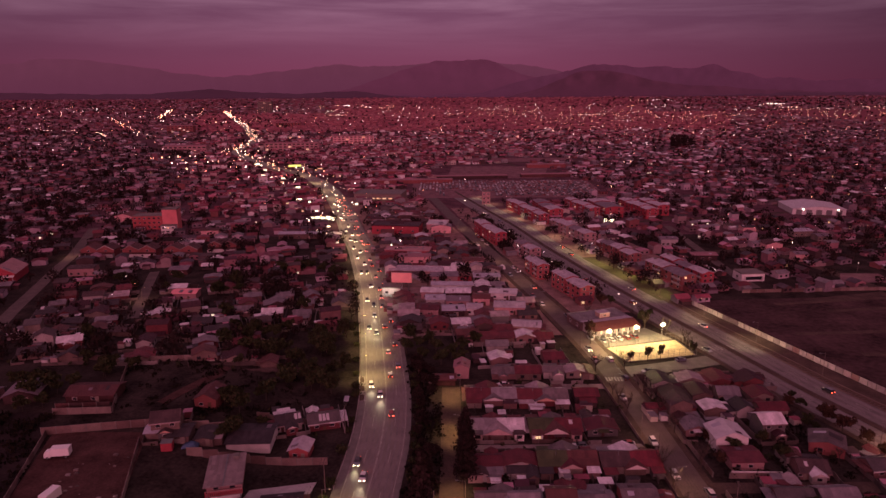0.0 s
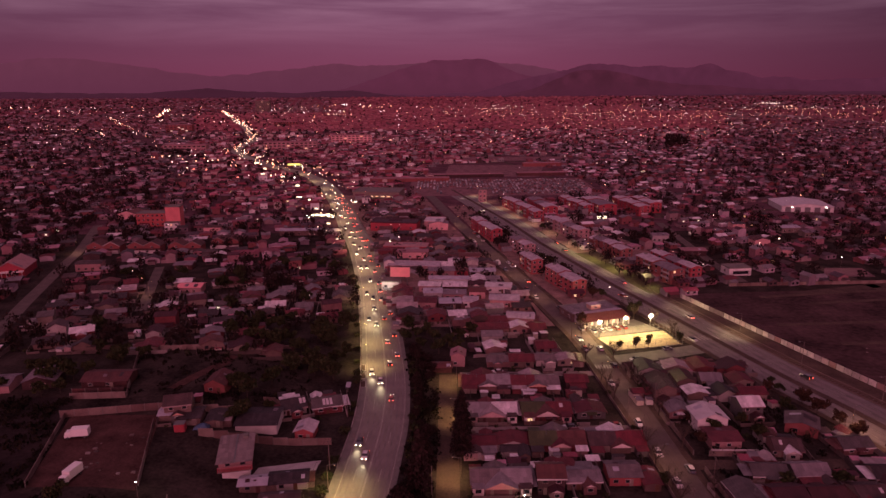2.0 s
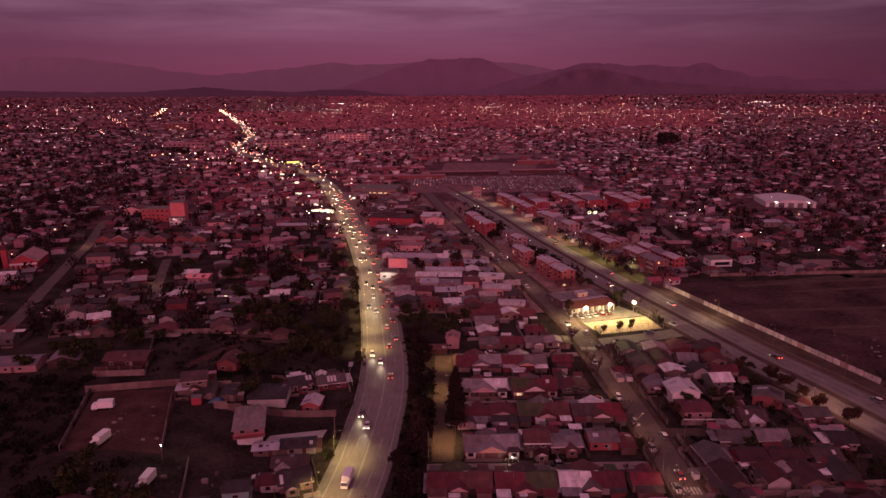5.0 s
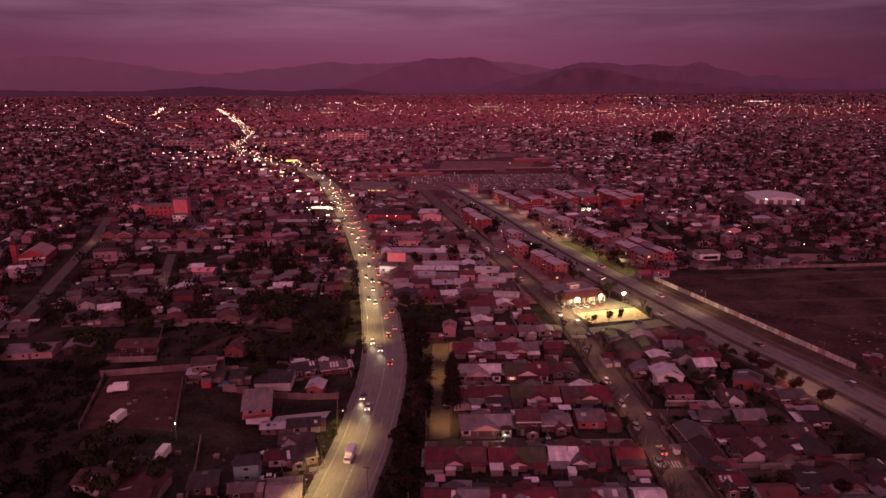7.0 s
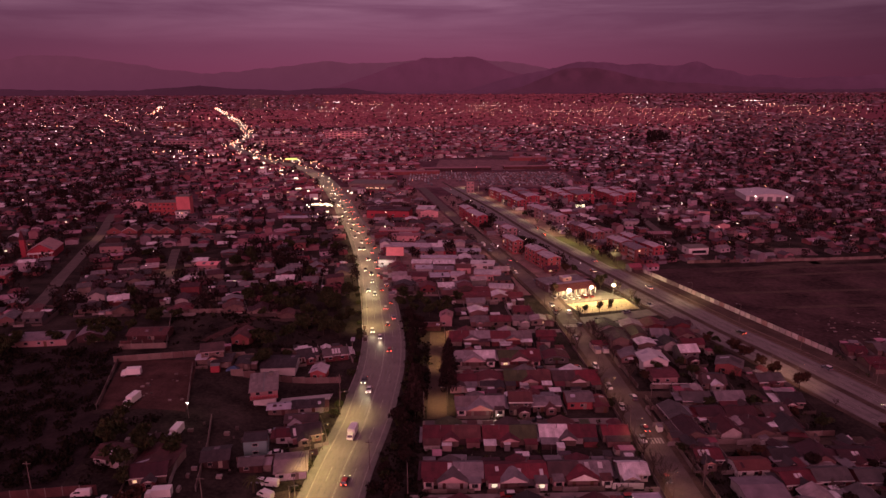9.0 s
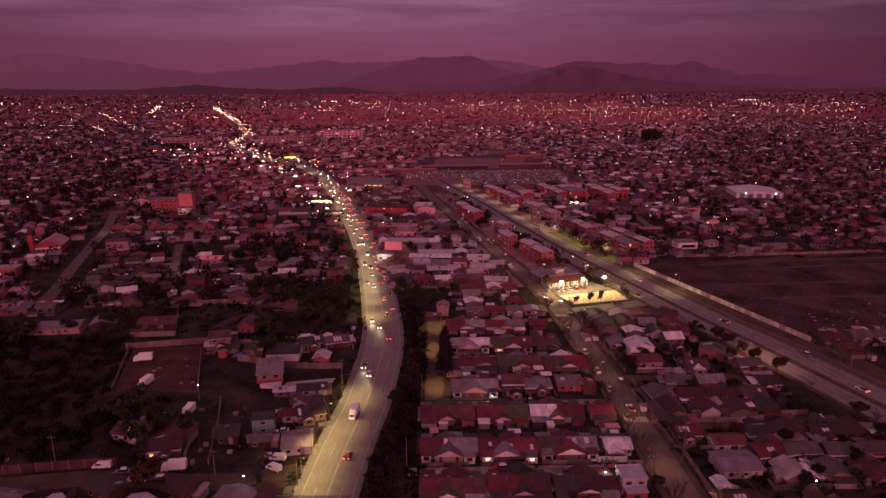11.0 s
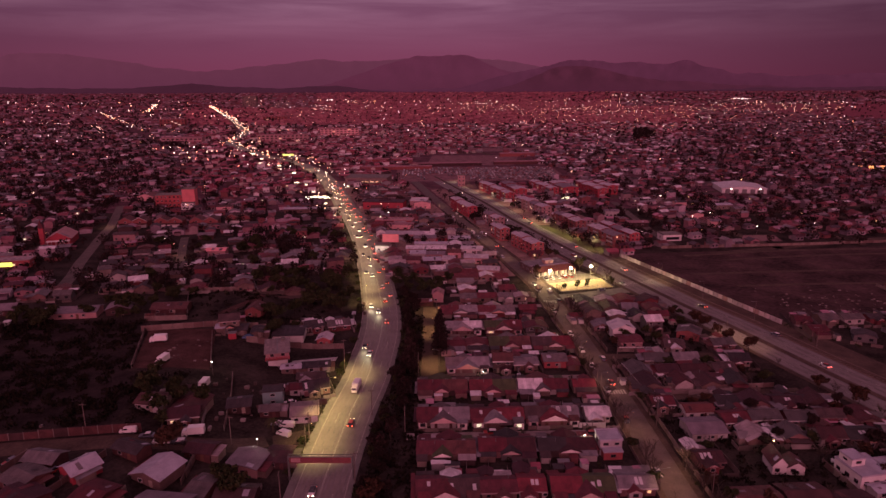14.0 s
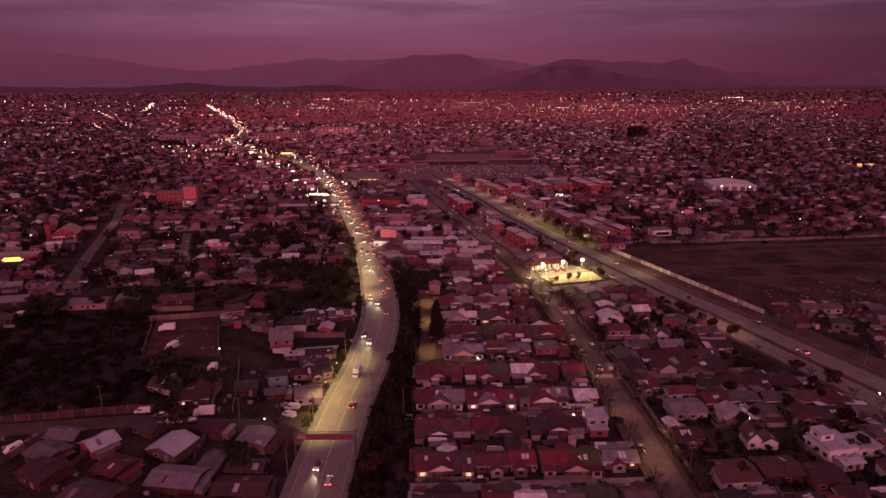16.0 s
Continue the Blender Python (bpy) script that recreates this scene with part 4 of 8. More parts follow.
    if R.random() < 0.6:  # cross wing with a roof of its own
        ww, wd, wx = R.uniform(3.0, 4.4), R.uniform(3.0, 5.5), R.choice((-1, 1)) * w * 0.3
        part("wing", Geo().body(ww, wd, 2.2, 0.8, wx, d / 2 + ld * 0.2 + wd / 2 + 0.1, 0, "y"), M["wall"], ob)
        part("wing_roof", Geo().gable(ww, wd, 2.22, 0.8, wx, d / 2 + ld * 0.2 + wd / 2 + 0.1, 0, "y", 0.3), M["roof_mix"], ob)
    # side carport on some
    if R.random() < 0.5:
        s = R.choice((-1, 1))
        x0, x1 = sorted((s * (w / 2), s * (w / 2 + 2.7)))
        g = Geo().slope(x0, -d / 2, x1, d / 2 * R.uniform(0.2, 1), 2.2, 2.35)
        for x in (x0 + 0.15, x1 - 0.15):
            g.tube((x, -d / 2 + 0.2, 0), (x, -d / 2 + 0.2, 2.2), 0.06, 0.06, 5)
        part("carport", g, M["roof_mix"], ob)
    # pale roof sheets laid over leaks
    if R.random() < 0.45 and axis == "x":
        k = rise / (d / 2)
        x0 = R.uniform(-w / 2, w / 4)
        ya, yb = -d / 2 * R.uniform(0.5, 0.95), -d / 2 * R.uniform(0.05, 0.3)
        n = R.choice((1, 2, 3))
        for q in range(n):
            a = x0 + q * 1.15
            part("roof_sheet", Geo().slope(a, ya, a + 0.85, yb, h + rise + k * ya + 0.16, h + rise + k * yb + 0.16, 0.03), M["sheet"], ob, "pale replaced roof sheet")
    if R.random() < 0.35:
        part("flue", Geo().tube((w * 0.3, d * 0.12, h), (w * 0.3, d * 0.12, h + rise + 0.9), 0.11, 0.11, 6).tube((w * 0.3, d * 0.12, h + rise + 0.9), (w * 0.3, d * 0.12, h + rise + 1.1), 0.2, 0.06, 6), M["metal"], ob, "thin metal stove flue")
    return ob


def duplex(seed, roof="roof_red"):
    """A pair of semi-detached houses under one long roof in two colours, with a wide pale gable and two bays; front to -y."""
    R = random.Random(seed)
    w, d, h, rise = R.uniform(15.4, 16.8), R.uniform(7.2, 8.2), R.uniform(2.4, 2.7), R.uniform(1.5, 2.0)
    ob = thing("semi_detached_house", "pair of low houses under a two-coloured sheet roof", "house", "houses in the rows")
    part("wall", Geo().body(w, d, h, rise), M["wall"], ob)
    for s, q in ((-1, 0.4), (1, 0.4)):
        hw = w / 2 + q
        part("roof", Geo().gable(hw, d, h, rise, s * hw / 2, 0, 0, "x", 0.5, ends=0.0), M[roof], ob)
    for front in (True, False):
        s = -1 if front else 1
        gw, gd = (R.uniform(6.8, 8.8), R.uniform(1.8, 2.8)) if front else (R.uniform(5.0, 7.0), R.uniform(1.2, 2.0))
        gx, gr = R.uniform(-1.2, 1.2), (R.uniform(1.6, 2.0) if front else R.uniform(1.1, 1.4))
        y = s * (d / 2 + gd / 2)
        part("gable", Geo().pediment(gw, gd, 2.25, gr, gx, y), M["gable"], ob, "pale boarded gable")
        part("porch", Geo().box(gx - gw / 2 + 0.15, min(y - s * gd / 2, y + s * (gd / 2 - 0.7)), 0, gx + gw / 2 - 0.15, max(y - s * gd / 2, y + s * (gd / 2 - 0.7)), 2.25), M["wall"], ob)
        inner = d * 0.36
        part("gable_roof", Geo().gable(gw, gd + inner, 2.33, gr, gx, y - s * inner / 2, 0, "y", 0.16), M[roof], ob)
        if front:
            for k in (-1, 1):
                part("door", Geo().box(gx + k * gw * 0.28 - 0.45, -d / 2 - gd + 0.64, 0, gx + k * gw * 0.28 + 0.45, -d / 2 - gd + 0.7, 2.05), M["door"], ob)
    for s in (-1, 1):
        bw, bd = R.uniform(2.6, 3.2), R.uniform(1.6, 2.8)
        bx = s * (w / 2 - bw / 2 - R.uniform(0.1, 0.6))
        part("bay", Geo().box(bx - bw / 2, -d / 2 - bd, 0, bx + bw / 2, -d / 2, 2.3), M["gable"], ob, "pale front room")
        part("bay_roof", Geo().slope(bx - bw / 2 - 0.2, -d / 2 - bd - 0.3, bx + bw / 2 + 0.2, -d / 2 + 0.6, 2.32, 2.75), M["roof_red"], ob)
        window(ob, bx, -d / 2 - bd, 0.8, 1.7, 1.3, "-y", R.random() < 0.14)
        lw, ld = R.uniform(2.6, 5.0), R.uniform(1.8, 3.4)
        lx = s * (w / 2 - lw / 2)
        lean = part("lean_to", Geo().box(lx - lw / 2, d / 2, 0, lx + lw / 2, d / 2 + ld, 1.95), M["wall"], ob)
        part("lean_to_roof", Geo().slope(lx - lw / 2 - 0.25, d / 2 + ld + 0.3, lx + lw / 2 + 0.25, d / 2 + 0.4, 1.98, 2.4), M["roof_mix"], lean)
    s = R.choice((-1, 1))
    a, b = sorted((s * (w / 2 + 0.42), s * (w / 2 + R.uniform(1.3, 1.7))))
    part("side_roof", Geo().slope(a, -d / 2 - R.uniform(-1, 2), b, d / 2 + R.uniform(0, 2.5), 2.1, 2.3), M["roof_mix"], ob, "narrow sheet roof over the side passage")
    part("front_wall", Geo().box(-w / 2, -9.0 + 2.0, 0, w / 2 - 3.2, -9.0 + 2.18, R.uniform(0.9, 1.5)), M["fence"], ob, "low front garden wall")
    if R.random() < 0.6:
        x0, q = R.uniform(-w / 2, 0), R.uniform(3.0, 5.5)
        part("carport", Geo().slope(x0, -d / 2 - 3.2, x0 + q, -d / 2 - 0.5, 2.05, 2.3), M["roof_mix"], ob, "sheet carport roof before the front")
    k = rise / (d / 2)
    for _ in range(R.choice((0, 1, 2, 3))):
        x0, ya = R.uniform(-w / 2, w / 2 - 1), -d / 2 * R.uniform(0.5, 0.9)
        yb = ya + R.uniform(1.0, 2.2)
        part("roof_sheet", Geo().slope(x0, ya, x0 + R.uniform(0.8, 1.4), yb, h + rise + k * ya + 0.16, h + rise + k * min(yb, -0.1) + 0.16, 0.03), M["sheet"], ob, "pale replaced roof sheet")
    part("flue", Geo().tube((w * 0.2, 1.2, h), (w * 0.2, 1.2, h + rise + 0.8), 0.1, 0.1, 6), M["metal"], ob, "thin metal stove flue")
    return ob


TAKEN = []  # (x, y, radius) of single buildings and open spots


def on_road(x, y, extra):
    for line, half in ROADS:
        lim = (half + extra) ** 2
        for k in range(0, len(line)):
            p = line[k]
            if abs(p[1] - y) < half + extra + 12 and (p[0] - x) ** 2 + (p[1] - y) ** 2 < lim:
                return True
    return False


def free(x, y, r):
    return all((x - a) ** 2 + (y - b) ** 2 > (c + r) ** 2 for a, b, c in TAKEN)


def keep(x, y, r):
    TAKEN.append((x, y, r))


# single buildings and open places that houses leave clear
for spot in ((-3, 343, 7), (5, 343, 6), (11, 343, 5), (20, 341, 6), (28, 341, 6), (-22, 381, 7), (-12, 381, 7), (-29.5, 357, 6), (17.5, 373, 8), (-2, 461, 7), (-77, 445, 8), (-106, 446, 7), (-96, 446, 7), (-87, 446, 7), (-104, 511, 8), (-92, 511, 8), (157, 385, 8), (209, 406, 7), (213, 380, 6), (216, 455, 7), (148, 421, 7), (248, 446, 9), (256, 433, 7), (227, 347, 17), (-129.6, 314, 8), (-204, 358, 10), (-165, 454, 8), (-216, 400, 9), (-190, 400, 9), (-164, 400, 9), (-142, 412, 9), (-150, 359, 7), (-249, 507, 8)):
    keep(*spot)
for spot in ((-135, 194, 9), (-113, 193, 10), (-153, 190, 12), (-75, 194, 8), (-184, 195, 9), (-98, 212, 13), (-86, 206, 10), (-126, 212, 12), (-148, 212, 8)):
    keep(*spot)
# the yard west of the street
for spot in ((-97, 202, 17), (-85, 190, 9), (-62, 203, 10), (-68, 215, 8), (-56, 146, 8), (-41, 168, 6), (-44, 151, 9), (-66, 160, 9), (-70, 150, 8), (-96, 150, 20), (-108, 158, 10), (-52, 118, 6), (84, 168, 11), (112, 172, 9), (83, 252, 22), (69, 274, 15), (66, 262, 10)):
    keep(*spot)
# east side and far blocks
for spot in ((-20, 324, 9), (-203, 470, 14), (-225, 505, 12), (-240, 350, 14), (290, 520, 34), (300, 535, 30), (165, 340, 9), (122, 68, 10), (101, 75, 6), (85, 58, 7), (98, 60, 7), (109, 57, 7), (131, 57, 7), (86, 95, 8), (88.5, 106.5, 6)):
    keep(*spot)
# the western plaza
for spot in ((54, 87, 5), (-112, 56, 13), (-132, 62, 18), (-108, 74, 8), (-90, 68, 9), (-72, 64, 9), (-66, 54, 8), (-50, 56, 9), (-51, 80.5, 8), (-120, 120, 30), (-150, 140, 34), (-150, 100, 20), (-100, 105, 14), (-128, 150, 18)):
    keep(*spot)
# the lanes and the far park
for spot in ((50, 146, 4.5), (-98, 510, 14), (-60, 605, 26), (-10, 245, 16), (-2, 225, 10), (6.6, 223, 4), (-44, 225, 14), (-50, 250, 14), (-240, 284, 14), (60, 780, 75), (70, 670, 90), (0, 670, 40), (60, 905, 28), (105, 905, 28), (145, 905, 28)):
    keep(*spot)
# the terrace and the big halls
for spot in ((-5.5, 315, 6), (7.5, 315.5, 7), (-4, 304, 6), (7, 303, 6), (18.5, 304.5, 5), (-7, 290, 6), (4.5, 289.5, 6), (14.5, 291, 5), (-3, 327, 5), (5, 327, 5), (12, 327, 5), (31, 313, 8), (31, 292, 8), (36, 268, 7), (195, 278, 36), (250, 282, 42), (310, 288, 40), (160, 290, 24)):
    keep(*spot)

PROTO = [house(110 + k, "roof_red", "single-storey house with maroon sheet roof and porch", "houses in the rows") for k in range(8)]
PAIRS = [duplex(150 + k) for k in range(8)]
PAIRS_PALE = [duplex(170 + k, "roof_pale") for k in range(4)]
PAIRS_DARK = [duplex(180 + k, "roof_east") for k in range(4)]
PROTO_MIX = [house(200 + k, "roof_mix", "small house with patched sheet roof and lean-to", "houses in the quarter", k == 3) for k in range(12)]
PROTO_EAST = [house(270 + k, "roof_east", "small house with a dark sheet roof and sheds", "houses in the quarter") for k in range(8)]
PROTO_DARK = [house(240 + k, "roof_dark", "small house with a dull dark sheet roof", "houses in the quarter", k == 2) for k in range(10)]
for p in PROTO + PROTO_MIX + PROTO_DARK + PROTO_EAST + PAIRS + PAIRS_PALE + PAIRS_DARK:
    p.matrix_basis = pose(0, -2000, 0)
SINGLES = []


def put_house(protos, x, y, turn, R):
    k = R.randrange(len(protos))
    SINGLES.append((protos[k], x, y, turn))
    keep(x, y, 4.9)


GAPS = []
R = random.Random(5)
# rows between the main road and the side street
for a in ALLEYS:
    for side in (1, -1):
        y = a + side * 9.4
        x = (5.6 if y < 130 else 16.2) + R.uniform(-0.5, 0.5)
        end = 60.6 if y < 130 else 59.2 if y < 172 else 57.6 if y < 200 else 55.4
        while x < end:
            turn = (0 if side > 0 else 180) + R.uniform(-2, 2)
            if R.random() < 0.2 and x + 8 < end and free(x, y, 6.0):  # two single houses side by side
                for dx in (-4.3, 4.6):
                    put_house(PROTO if R.random() < 0.75 else PROTO_MIX, x + dx, y + R.uniform(-1.2, 1.2), turn + R.uniform(-2, 2), R)
                x += R.uniform(17.6, 18.4)
            elif x + 7.4 < end and free(x, y, 6.0):
                kinds = PAIRS_PALE if R.random() < (0.7 if y > 195 else 0.08) else PAIRS_DARK if y < 92 and R.random() < 0.6 else PAIRS
                SINGLES.append((kinds[R.randrange(len(kinds))], x, y + R.uniform(-0.5, 0.5), turn))
                keep(x - 4, y, 4.5), keep(x + 4, y, 4.5)
                x += R.uniform(17.2, 17.8)
            else:
                if free(min(x - 3, end - 4.6), y, 2.6):
                    put_house(PROTO, min(x - 3, end - 4.6), y, turn, R)
                elif free(end - 2.8, y, 0.2) and (end - 3.2, y) not in GAPS:
                    GAPS.append((end - 3.2, y))
                x += 10.5
for a in ALLEYS:  # single houses in the gaps that are left
    for side in (1, -1):
        y = a + side * 9.4
        x = 1.5 if y < 130 else 12.0
        while x < (56 if y < 130 else 52):
            if free(x, y, 3.7):
                SINGLES.append((PROTO[R.randrange(len(PROTO))], x, y, (0 if side > 0 else 180) + R.uniform(-3, 3)))
                keep(x, y, 4.6)
            x += 0.4
# quarter east of the side street
for y in (44, 55, 66, 78, 90, 101, 112, 127, 137, 146, 160, 171, 182, 193, 204, 215, 224):
    x = 79.6 if y < 180 else 76.5
    while x < 150:
        if not on_road(x, y, 2.8) and x < 152 - (y - 60) * 0.28 and free(x, y, 4.4):
            put_house(PROTO_MIX if R.random() < 0.22 else PROTO_EAST, x + R.uniform(-1, 1), y + R.uniform(-1, 1), R.choice((0, 0, 180, 90, -90)) + R.uniform(-6, 6), R)
        x += R.uniform(9.4, 11)
# shacks beyond the verge
for y in range(98, 240, 11):
    x = 186.0 - (y - 105) * 0.24
    while x < 275:
        if not on_road(x, y, 16) and free(x, y, 4.6) and R.random() < 0.88 and (y < 192 or (x > 190 and y < 206 and R.random() < 0.6) or x > 240):
            put_house(PROTO_DARK, x + R.uniform(-2, 2), y + R.uniform(-2, 2), R.choice((0, 90, 180, -20)) + R.uniform(-9, 9), R)
        x += R.uniform(10, 14)
# west of the main road
for y in range(46, 330, 14):
    x = -38.0
    while x > -190:
        if not on_road(x, y, 5) and free(x, y, 5.0) and R.random() < (0.85 if y > 175 else 0.5 if y > 135 else 0.25):
            put_house(PROTO_MIX if y > 225 and R.random() < 0.8 else PROTO_DARK, x + R.uniform(-2, 2), y + R.uniform(-2, 2), R.choice((14, 14, -166, 104)) + R.uniform(-9, 9), R)
        x -= R.uniform(11.5, 15)
# middle quarter beyond the ditch
for y in range(236, 560, 12):
    x = -36 - max(0, y - 300) * 0.25 + 22
    while x < 60 - (y - 230) * 0.2:
        if not on_road(x, y, 5) and free(x, y, 5.2) and R.random() < 0.85:
            put_house(PROTO_MIX, x + R.uniform(-1, 1), y + R.uniform(-1, 1), R.choice((4, 4, 184, 94)) + R.uniform(-5, 5), R)
        x += R.uniform(10, 12.5)

for y in range(256, 420, 9):  # small workshops and houses crowd the plots by the two roads
    x = -22 - max(0, y - 300) * 0.25
    while x < 58 - (y - 250) * 0.22:
        if free(x, y, 3.4) and not on_road(x, y, 3.5):
            SINGLES.append((PROTO_MIX[R.randrange(len(PROTO_MIX))], x, y, R.choice((4, 184, 94, -6))))
            keep(x, y, 4.0)
        x += 1.5

SINGLES.sort(key=lambda s: s[2] + abs(s[1]) * 0.3)
NEAR = 116
EXTRA = SINGLES[NEAR:]
used = set()
for p, x, y, turn in SINGLES[:NEAR]:
    if p not in used:
        used.add(p)
        p.matrix_basis = at(x, y, turn)
    else:
        copy_thing(p, at(x, y, turn))
def simple_house(g, R, x, y, turn, big=1.0):
    """One house of the joined far quarters: walls, pitched roof, lean-to and window slabs."""
    m = at(x, y, turn)
    w, d, h, rise = R.uniform(5.6, 9.4) * big, R.uniform(5.0, 7.2) * big, R.uniform(2.4, 3.1) * (2.0 if R.random() < 0.12 else 1), R.uniform(0.6, 1.3)
    axis = "x" if R.random() < 0.7 else "y"
    g.body(w, d, h, rise, axis=axis, mi=0, place=m)
    g.gable(w, d, h, rise, axis=axis, mi=1, place=m)
    if R.random() < 0.7:
        lw = R.uniform(0.4, 0.95) * w
        g.box(-lw / 2, d / 2, 0, lw / 2, d / 2 + 3, 1.9, 0, m)
        g.slope(-lw / 2 - 0.2, d / 2 + 3.2, lw / 2 + 0.2, d / 2 + 0.3, 1.95, 2.4, 0.12, 1, m)
    for sx in (-0.25, 0.25):
        g.box(sx * w - 0.7, -d / 2 - 0.06, 0.9, sx * w + 0.7, -d / 2, 2.0, 3 if R.random() < 0.05 else 2, m)


def small_house(R, x, y, turn, wall, roof):
    """A farther house: walls with windows and lean-to, and its roofs as a part."""
    w, d, h, rise = R.uniform(6.2, 9.4), R.uniform(5.4, 7.2), R.uniform(2.4, 3.0) * (1.9 if R.random() < 0.1 else 1), R.uniform(0.9, 1.6)
    axis = "x" if R.random() < 0.7 else "y"
    g, r = Geo().body(w, d, h, rise, axis=axis), Geo().gable(w, d, h, rise, axis=axis)
    if R.random() < 0.7:
        lw = R.uniform(0.4, 0.95) * w
        g.box(-lw / 2, d / 2, 0, lw / 2, d / 2 + 3, 1.9)
        r.slope(-lw / 2 - 0.2, d / 2 + 3.2, lw / 2 + 0.2, d / 2 + 0.3, 1.95, 2.4)
    if axis == "x" and R.random() < 0.6:
        pw, px = R.uniform(2.8, 4.2), R.uniform(-w / 4, w / 4)
        g.box(px - pw / 2, -d / 2 - 1.8, 0, px + pw / 2, -d / 2, 2.2).pediment(pw, 1.8, 2.2, pw * 0.25, px, -d / 2 - 0.9, 3)
        r.gable(pw, 3.4, 2.22, pw * 0.25, px, -d / 2 - 0.1, 0, "y", 0.3)
    else:
        for sx in (-0.25, 0.25):
            g.box(sx * w - 0.7, -d / 2 - 0.06, 0.9, sx * w + 0.7, -d / 2, 2.0, 2 if R.random() < 0.06 else 1)
    ob = one("house", g, [M[wall], M["glass"], M["window_lit"], M["gable"]], "small low house with a patched sheet roof", "house", "houses in the quarter")
    ob.matrix_basis = at(x, y, turn)
    part("roof", r, M[roof], ob)


def far_quarters():
    R = random.Random(11)
    near, west, east, far, edge, plain, rim = (Geo() for _ in range(7))

    # wide view angles on both sides, where house colours are picked dimmer
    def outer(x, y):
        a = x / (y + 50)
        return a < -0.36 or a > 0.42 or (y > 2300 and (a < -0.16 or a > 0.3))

    for p, x, y, turn in EXTRA:
        kind = "roof_east" if p in PROTO_EAST else "roof_dark" if p in PROTO_DARK else "roof_pale" if p in PAIRS_PALE else "roof_red" if p in PROTO + PAIRS + PAIRS_DARK else "roof_mix"
        if p in PAIRS + PAIRS_PALE + PAIRS_DARK:
            small_house(R, x - 4.3, y, turn, "wall", kind)
            small_house(R, x + 4.3, y, turn, "wall", kind)
        else:
            small_house(R, x, y, turn, "wall", kind)
    count = 0
    v = 240.0
    while v < 2500:
        step = 12.5 if v < 1300 else 22
        u = -1500.0
        while u < 1500:
            x, y = grid_to_world(u, v)
            ok = y > 215 and abs(x) < 0.74 * (y + 100) + 30 and (v - 250 + 6) % 95 > 11
            if ok and (x < 60 or y > 300 or x > 150) and not (-190 < x < -30 and y < 330) and not (x < 60 - (y - 230) * 0.2 and x > -36 - max(0, y - 300) * 0.25 and y < 560):
                if R.random() < 0.74 and free(x, y, 4) and not on_road(x, y, 5):
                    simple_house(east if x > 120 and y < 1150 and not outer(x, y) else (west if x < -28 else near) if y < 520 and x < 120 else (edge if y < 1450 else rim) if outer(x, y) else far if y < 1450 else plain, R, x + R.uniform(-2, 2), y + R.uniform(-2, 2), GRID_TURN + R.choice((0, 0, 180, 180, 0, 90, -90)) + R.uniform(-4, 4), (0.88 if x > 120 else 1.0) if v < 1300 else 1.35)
                    count += 1
            u += R.uniform(8.6, 11.6) * (1.0 if v < 1300 else 1.7)
        v += step
    y = 2450
    while y < 4570:
        for _ in range(150 if y < 3000 else 70):
            x = R.uniform(-0.74, 0.74) * (y + 100)
            simple_house(rim if outer(x, y) else plain, R, x, y + R.uniform(-15, 15), R.uniform(0, 90), 1.7)
        y += 34
    mats = [M["wall_far"], M["roof_far"], M["glass"], M["window_lit"]]
    one("nearer_quarter", near, mats, "dense low houses with red and grey sheet roofs", "houses", kind="stuff")
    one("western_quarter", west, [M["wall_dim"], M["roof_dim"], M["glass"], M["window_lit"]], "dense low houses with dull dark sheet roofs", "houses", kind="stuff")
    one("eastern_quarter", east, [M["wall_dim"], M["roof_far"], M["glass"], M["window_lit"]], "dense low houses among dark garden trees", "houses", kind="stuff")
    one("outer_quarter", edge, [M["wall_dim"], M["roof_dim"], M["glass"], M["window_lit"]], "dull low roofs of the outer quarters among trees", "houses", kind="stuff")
    one("far_quarter", far, [M["wall_far"], M["roof_plain"], M["glass"], M["window_lit"]], "low far roofs at dusk, reddened for haze", "houses", kind="stuff")
    # haze-coloured sets; their window slabs take the hazed colours too
    one("plain_quarter", plain, [M["wall_rusty"], M["roof_rusty"], M["wall_rusty"], M["window_lit"]], "endless roofs of the far plain in haze-tinted red", "houses", kind="stuff")
    one("rim_quarter", rim, [M["wall_dim"], M["roof_plain_dim"], M["roof_plain_dim"], M["window_lit"]], "dull haze-tinted roofs at the rim of the plain", "houses", kind="stuff")


far_quarters()
for p in PROTO + PROTO_MIX + PROTO_DARK + PROTO_EAST + PAIRS + PAIRS_PALE + PAIRS_DARK:
    if p not in used:
        for o in (*p.children_recursive, p):
            bpy.data.objects.remove(o)


